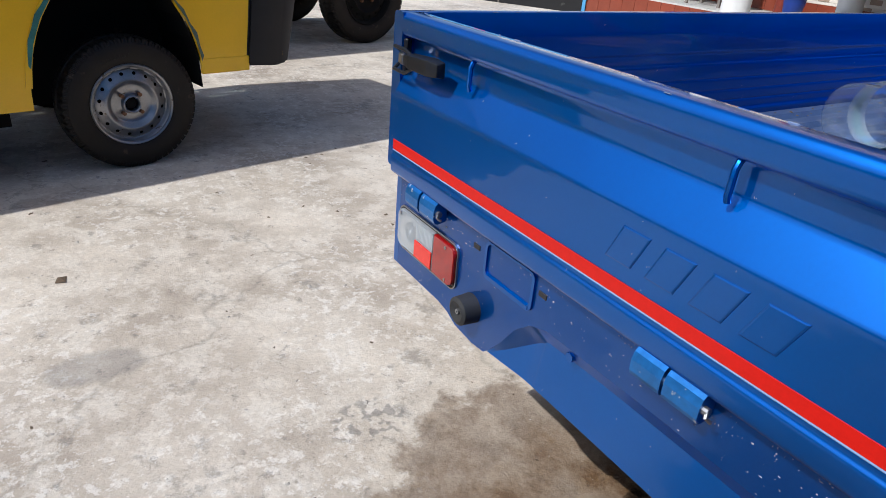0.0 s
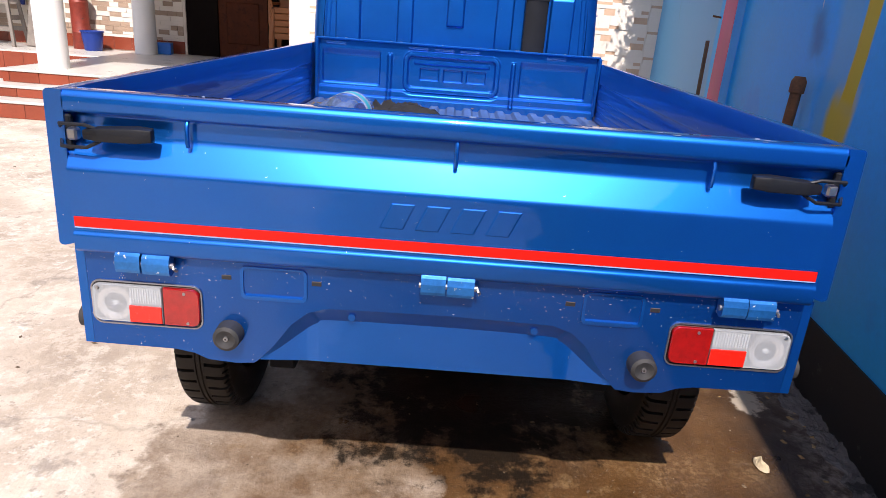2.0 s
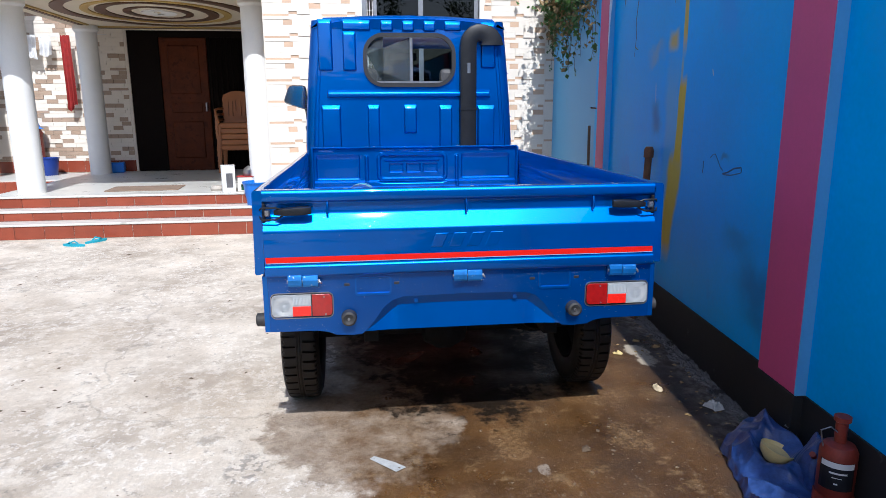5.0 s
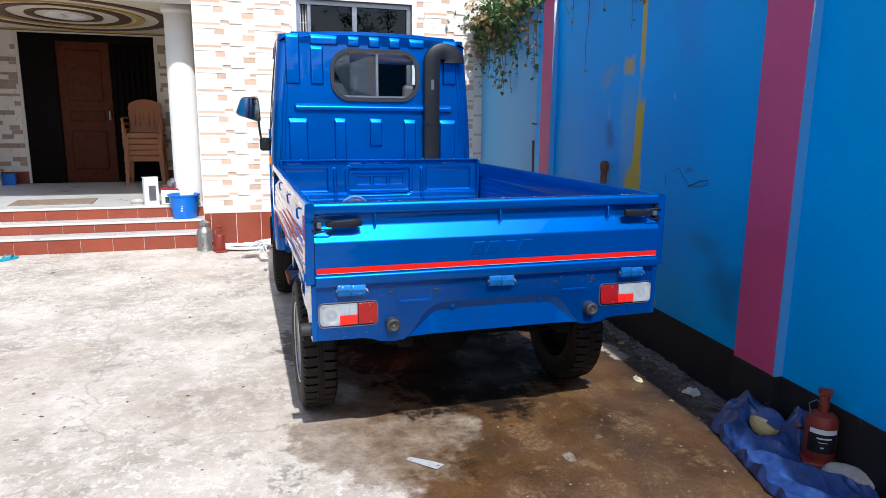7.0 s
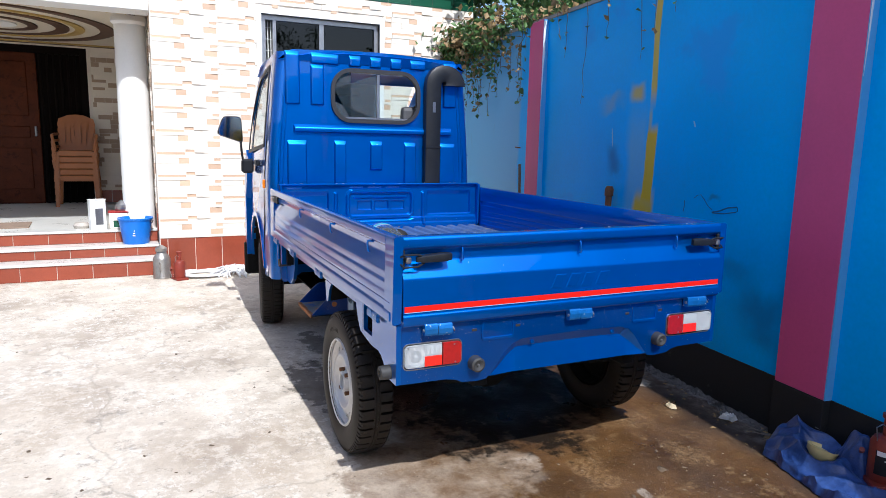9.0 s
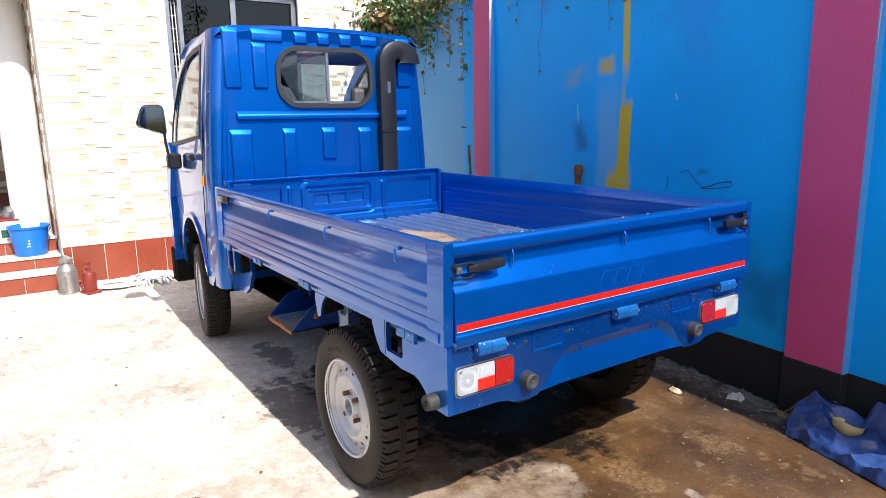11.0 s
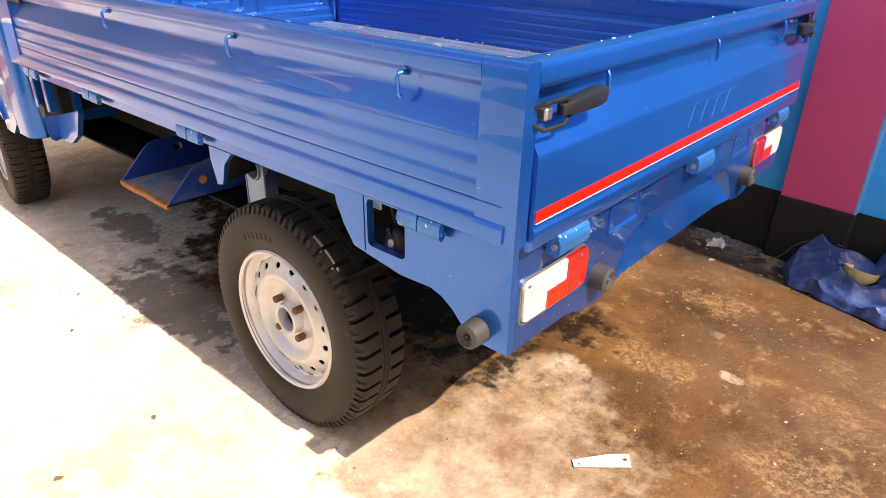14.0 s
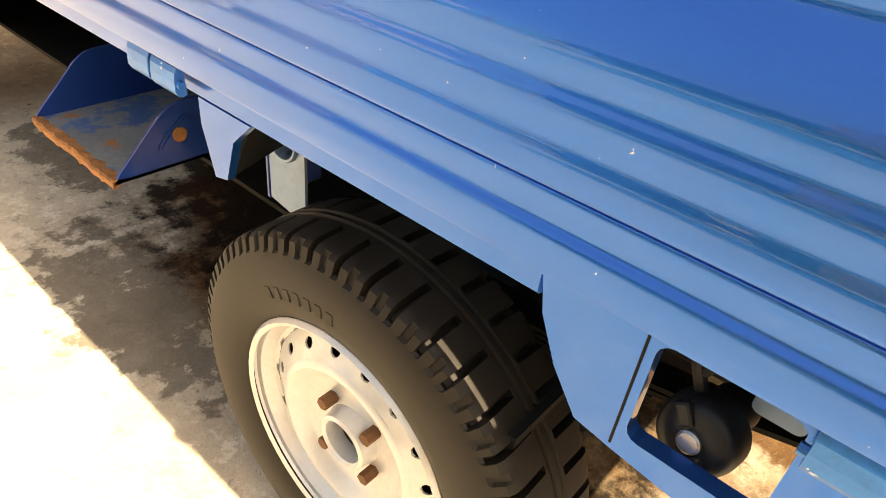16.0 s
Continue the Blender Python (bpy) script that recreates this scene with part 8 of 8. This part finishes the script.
pk = solid("leaning_plank", B(-0.02, 0.02, -0.09, 0.09, 0, 1.25, 0.003), M["greywood"], "grey plank leaning against the tiled wall", "plank")
pk.matrix_basis = pose(8.30, 5.93, LZ + 0.01, 0, 18, 4)
bucket((8.45, 5.17, LZ), 0.15, 0.27, M["navypl"], "dark blue bucket on the ledge by the wall")
o = solid("blue_basin", lathe(bmesh.new(), [(0, 0.10), (0.07, 0.10), (0.10, 0.02), (0.14, 0.0), (0.145, 0.006), (0.105, 0.03), (0.075, 0.112), (0, 0.112)], 28), M["bluepl"], "upturned blue plastic bowl on a red drum", "bowl", smooth=True)
o.matrix_basis = pose(8.60, 5.40, LZ + 0.70, 0, 0, 0)
o = solid("red_drum", lathe(bmesh.new(), [(0, 0), (0.12, 0), (0.125, 0.01), (0.12, 0.22), (0.126, 0.23), (0.12, 0.24), (0.12, 0.62), (0.126, 0.64), (0.10, 0.70), (0, 0.70)], 28), M["redpaint"], "worn red metal drum against the tiled wall", "drum", smooth=True)
o.matrix_basis = pose(8.60, 5.40, LZ, 0, 0, 0)
o = solid("low_log", rod(bmesh.new(), [(8.62, 4.62, PF + 0.05), (8.60, 4.20, PF + 0.045)], 0.045, 10), M["darkwood"], "dark timber piece on the porch floor by the column", "timber")
o = solid("blue_tin", B(-0.08, 0.08, -0.10, 0.10, 0, 0.16, 0.006), M["bluepl"], "small blue box behind the column", "box")
o.matrix_basis = pose(8.62, 4.22, PF, 0, 0, 10)

# hanging clothes
solid("clothes_line", rod(bmesh.new(), [(8.66, 4.2, 2.52), (8.62, 5.2, 2.47), (8.62, 6.4, 2.52)], 0.004, 6), M["whitecloth"], "thin clothes line along the tiled wall", "line")


def cloth(y0, y1, z0, z1, material, label, seed):
    bm = bmesh.new()
    n, k = 14, 12
    g = {}
    for i in range(n + 1):
        for j in range(k + 1):
            u, v = i / n, j / k
            g[i, j] = bm.verts.new((8.62 + 0.018 * math.sin(u * 16 + seed) * (0.4 + v) + 0.01 * math.sin(7 * v + seed), y0 + (y1 - y0) * (u + 0.05 * math.sin(6 * v + seed)), z1 + (z0 - z1) * v * (1 - 0.05 * math.sin(u * 5 + seed))))
    for i in range(n):
        for j in range(k):
            bm.faces.new((g[i, j], g[i + 1, j], g[i + 1, j + 1], g[i, j + 1]))
    r = bmesh.ops.extrude_face_region(bm, geom=bm.faces[:])
    bmesh.ops.translate(bm, verts=[q for q in r["geom"] if isinstance(q, bmesh.types.BMVert)], vec=(0.003, 0, 0))
    solid("hanging_cloth", bm, material, label, "cloth", smooth=True)


cloth(4.72, 4.85, 1.42, 2.50, M["redcloth"], "dark red cloth hanging from the line", 1)
cloth(5.00, 5.16, 2.20, 2.50, M["whitecloth"], "white cloth hanging from the line", 2)
cloth(5.20, 5.36, 2.15, 2.50, M["whitecloth"], "white cloth hanging from the line", 5)
cloth(5.40, 5.52, 2.26, 2.50, M["whitecloth"], "white cloth hanging from the line", 9)

# grey steel stair rising beyond the porch, with a blue board behind
sr = thing("steel_stair", "grey painted steel outside stair with open treads", "stair", at=(8.05, 6.95, LZ))
for x in (0.0, 0.55):
    part("stringer", extrude_profile(bmesh.new(), [(0.25, 0.0), (0.42, 0.0), (-1.60, 2.65), (-1.77, 2.65)], "x", x, x + 0.05), M["greypaint"], sr)
    part("handrail", rod(bmesh.new(), [(x + 0.02, 0.35, 0.85), (x + 0.02, -1.68, 3.45)], 0.022, 8), M["greypaint"], sr)
    for k in range(6):
        y = 0.20 - 0.36 * k
        z = 0.15 + 0.47 * k
        part("baluster", rod(bmesh.new(), [(x + 0.02, y, z), (x + 0.02, y, z + 0.85)], 0.012, 6), M["greypaint"], sr)
for k in range(12):
    y, z = 0.26 - 0.165 * k, 0.18 + 0.215 * k
    part("stair_tread", B(0.05, 0.55, y - 0.12, y + 0.12, z - 0.03, z, 0.003), M["greypaint"], sr)
o = solid("blue_board", B(8.70, 8.74, 6.25, 7.60, 0.95, 3.0, 0.004), M["navypl"], "dark blue painted board against the wall under the stair", "board")

# ---- growth over the wall ----
def leaf_mesh(bm, p, s, r):
    """One folded leaf blade."""
    m4 = Matrix.Translation(p) @ Euler((r.uniform(-1.2, 1.2), r.uniform(-1.2, 1.2), r.uniform(0, 6.28))).to_matrix().to_4x4()
    v = [bm.verts.new(m4 @ Vector(q)) for q in ((0, 0, 0), (0.5 * s, 0.36 * s, 0.10 * s), (s, 0, -0.05 * s), (0.5 * s, -0.36 * s, 0.10 * s), (0.5 * s, 0, 0.0))]
    for a, b in ((0, 1), (1, 2), (2, 3), (3, 0)):
        bm.faces.new((v[a], v[b], v[4]))


def wall_y(x):
    return -1.30 - 0.1 * x


rv = random.Random(9)
creeper = thing("creeper", "tangle of green and dry creeper spilling over the blue wall", "creeper", at=(0, 0, 0))
green, tan = bmesh.new(), bmesh.new()
for k in range(34):
    x = 5.1 - abs(rv.gauss(0, 1.15))
    if x < 1.2: x = rv.uniform(3.0, 5.0)
    top = Vector((x, wall_y(x) - 0.05, 2.42 + rv.uniform(0, 0.12)))
    L_ = rv.uniform(0.12, 0.75) * (1.0 if x > 3.0 else 0.55)
    pts = [top + Vector((rv.uniform(-0.2, 0.2), -0.2, 0.08)), top, top + Vector((0.0, 0.10, -0.02))]
    q = pts[-1].copy()
    n = max(2, int(L_ / 0.07))
    for i in range(n):
        q = q + Vector((rv.gauss(0, 0.018), rv.gauss(0.001, 0.006), -L_ / n))
        q.y = max(q.y, wall_y(q.x) + 0.02)
        pts.append(q.copy())
    part("stem", rod(bmesh.new(), pts, 0.0035, 5, 0.0015), M["bark"], creeper)
    for p in pts[1:]:
        for _ in range(rv.choice((1, 1, 2, 3))):
            leaf_mesh(green if rv.random() < 0.7 else tan, p + Vector((rv.gauss(0, 0.02), abs(rv.gauss(0, 0.015)), rv.gauss(0, 0.02))), rv.uniform(0.025, 0.07), rv)
for x, L_ in ((1.05, 0.28), (1.42, 0.5), (1.78, 0.32), (2.05, 0.75), (0.55, 0.12), (1.25, 0.35), (2.35, 0.4)):
    q = Vector((x, wall_y(x) + 0.03, 2.42))
    pts = [q + Vector((0, -0.1, 0.02)), q.copy()]
    for i in range(int(L_ / 0.06)):
        q = q + Vector((rv.gauss(0, 0.01), 0, -0.06))
        q.y = wall_y(q.x) + 0.02
        pts.append(q.copy())
    part("stem", rod(bmesh.new(), pts, 0.0028, 5, 0.001), M["bark"], creeper)
    for p in pts[2::2]:
        for _ in range(rv.choice((0, 1, 2))):
            leaf_mesh(green if rv.random() < 0.5 else tan, p, rv.uniform(0.025, 0.06), rv)
for k in range(2600):
    x = 5.3 - abs(rv.gauss(0, 1.25))
    h = rv.random() ** 1.6
    spread = 0.36 if x > 3.2 else 0.16
    p = Vector((x, wall_y(x) - 0.02 + rv.gauss(0, 0.13), 2.42 + h * spread * (0.6 + 0.8 * abs(noise.noise(Vector((x * 2.3, 1.0, 0)))))))
    if x > 3.3 and rv.random() < 0.35:
        p.y = wall_y(x) + abs(rv.gauss(0.04, 0.05)); p.z = 2.42 - abs(rv.gauss(0, 0.16))
    leaf_mesh(green if noise.noise(p * 3.1) > -0.12 else tan, p, rv.uniform(0.03, 0.085), rv)
part("green_leaves", green, M["leaf"], creeper)
part("dry_leaves", tan, M["dryleaf"], creeper, "dry tan leaves")


def tree(at, h, crown_r, seed, n):
    r = random.Random(seed)
    t = thing("tree", "leafy green tree standing behind the yard wall", "tree", "trees round the yard", at)
    wood, lv = bmesh.new(), bmesh.new()
    rod(wood, [(0, 0, 0), (0.05, 0.03, h * 0.3), (-0.04, 0.05, h * 0.6)], 0.11, 10, 0.06)
    clumps = []
    for k in range(16):
        a, z = r.uniform(0, 6.28), h * r.uniform(0.38, 0.95)
        L_ = crown_r * r.uniform(0.5, 1.0)
        b0 = Vector((-0.02, 0.04, min(z, h * 0.6) * 0.9))
        tip = Vector((L_ * math.cos(a), L_ * math.sin(a), z))
        rod(wood, [b0, b0.lerp(tip, 0.5) + Vector((0, 0, 0.15)), tip], 0.035, 6, 0.008)
        clumps.append((tip, r.uniform(0.35, 0.7)))
        clumps.append((b0.lerp(tip, 0.65) + Vector((0, 0, 0.1)), r.uniform(0.25, 0.5)))
    for k in range(n):
        c, rad = r.choice(clumps)
        d = Vector((r.gauss(0, 1), r.gauss(0, 1), r.gauss(0, 0.8)))
        d = d.normalized() * rad * r.random() ** 0.5
        leaf_mesh(lv, c + d, r.uniform(0.06, 0.13), r)
    part("trunk", wood, M["bark"], t, smooth=True)
    part("crown", lv, M["leaf"], t)


tree((4.2, -3.4, 0), 4.7, 1.7, 3, 9000)
tree((7.2, -3.8, 0), 5.2, 2.0, 5, 9000)
tree((2.0, -4.2, 0), 4.6, 1.7, 7, 8000)
tree((10.5, -3.0, 0), 5.6, 2.2, 8, 7000)
tree((-14.0, -5.0, 0), 6.4, 2.5, 11, 6000)
tree((-14.5, -1.2, 0), 6.4, 2.5, 12, 6000)
o = solid("leaning_stick", rod(bmesh.new(), [(6.80, 9.68, 0), (6.84, 9.70, 0.25), (6.80, 9.76, 0.55)], 0.018, 8), M["greywood"], "pale crooked stick leaning on the black wall base", "stick")

# ---- wall, step and roof tiles, each a piece of its own ----
for u0, u1, v0, v1, d, key in FRONT_PIECES:
    tile(wall_front, key, HX - d, HX, u0, u1, v0, v1)


def tile_run(parent, key, axis, a0, a1, width, face, thick, z0, z1, shift=0.0):
    """A row of upright tiles along y (axis 'y', facing -x) or along x (axis 'x', facing +y)."""
    a = a0 + shift
    while a < a1 - 0.01:
        b = min(a + width, a1)
        lo = max(a, a0)
        if b - lo > 0.02:
            if axis == "y":
                tile(parent, key, face - thick, face, lo + 0.003, b - 0.003, z0, z1)
            else:
                tile(parent, key, lo + 0.003, b - 0.003, face, face + thick, z0, z1)
        a = b


tile_run(wall_front, "redtile", "y", -2.1, 1.376, 0.262, HX, 0.012, 0.004, 0.370)
for i, (x0, y1, z0, z1) in enumerate(STEPS):
    tile_run(steps, "redtile", "y", 1.386, y1 - 0.012, 0.305, x0 + 0.012, 0.012, z0 + 0.004, z1 - 0.027, shift=-0.1 * i)
    tile_run(steps, "redtile", "x", x0 + 0.012, 5.79, 0.305, y1 - 0.012, 0.012, z0 + 0.004, z1 - 0.027)
ledge_ob = bpy.data.objects["ledge_floor"]
tile_run(ledge_ob, "redtile", "y", 4.64, 8.45, 0.262, 7.65, 0.012, 0.004, LZ - 0.02)
tile_run(back, "redtile", "y", 3.99, 9.5, 0.262, BX, 0.012, PF + 0.002, 0.598)
tile_run(back, "redtile", "y", 1.40, 2.14, 0.262, BX, 0.012, PF + 0.002, 0.598)
tile_run(porch_side, "redtile", "x", HX + 0.22, BX - 0.02, 0.262, 1.38, 0.012, PF + 0.002, 0.598)
tile_run(wall_front, "greentile", "y", -2.1, 1.376, 0.262, HX, 0.014, 2.905, 3.116)
parapet = bpy.data.objects["porch_parapet"]
tile_run(parapet, "redtile", "y", 1.386, 4.62, 0.262, HX - 0.03, 0.012, 2.875, 3.20)
tile_run(roof_front, "redtile", "y", -1.6, 1.38, 0.20, HX + 0.35, 0.012, 3.245, 3.56)
tile_run(roof_front, "redtile", "y", -1.6, 1.38, 0.20, HX + 0.35, 0.012, 3.566, 3.89)
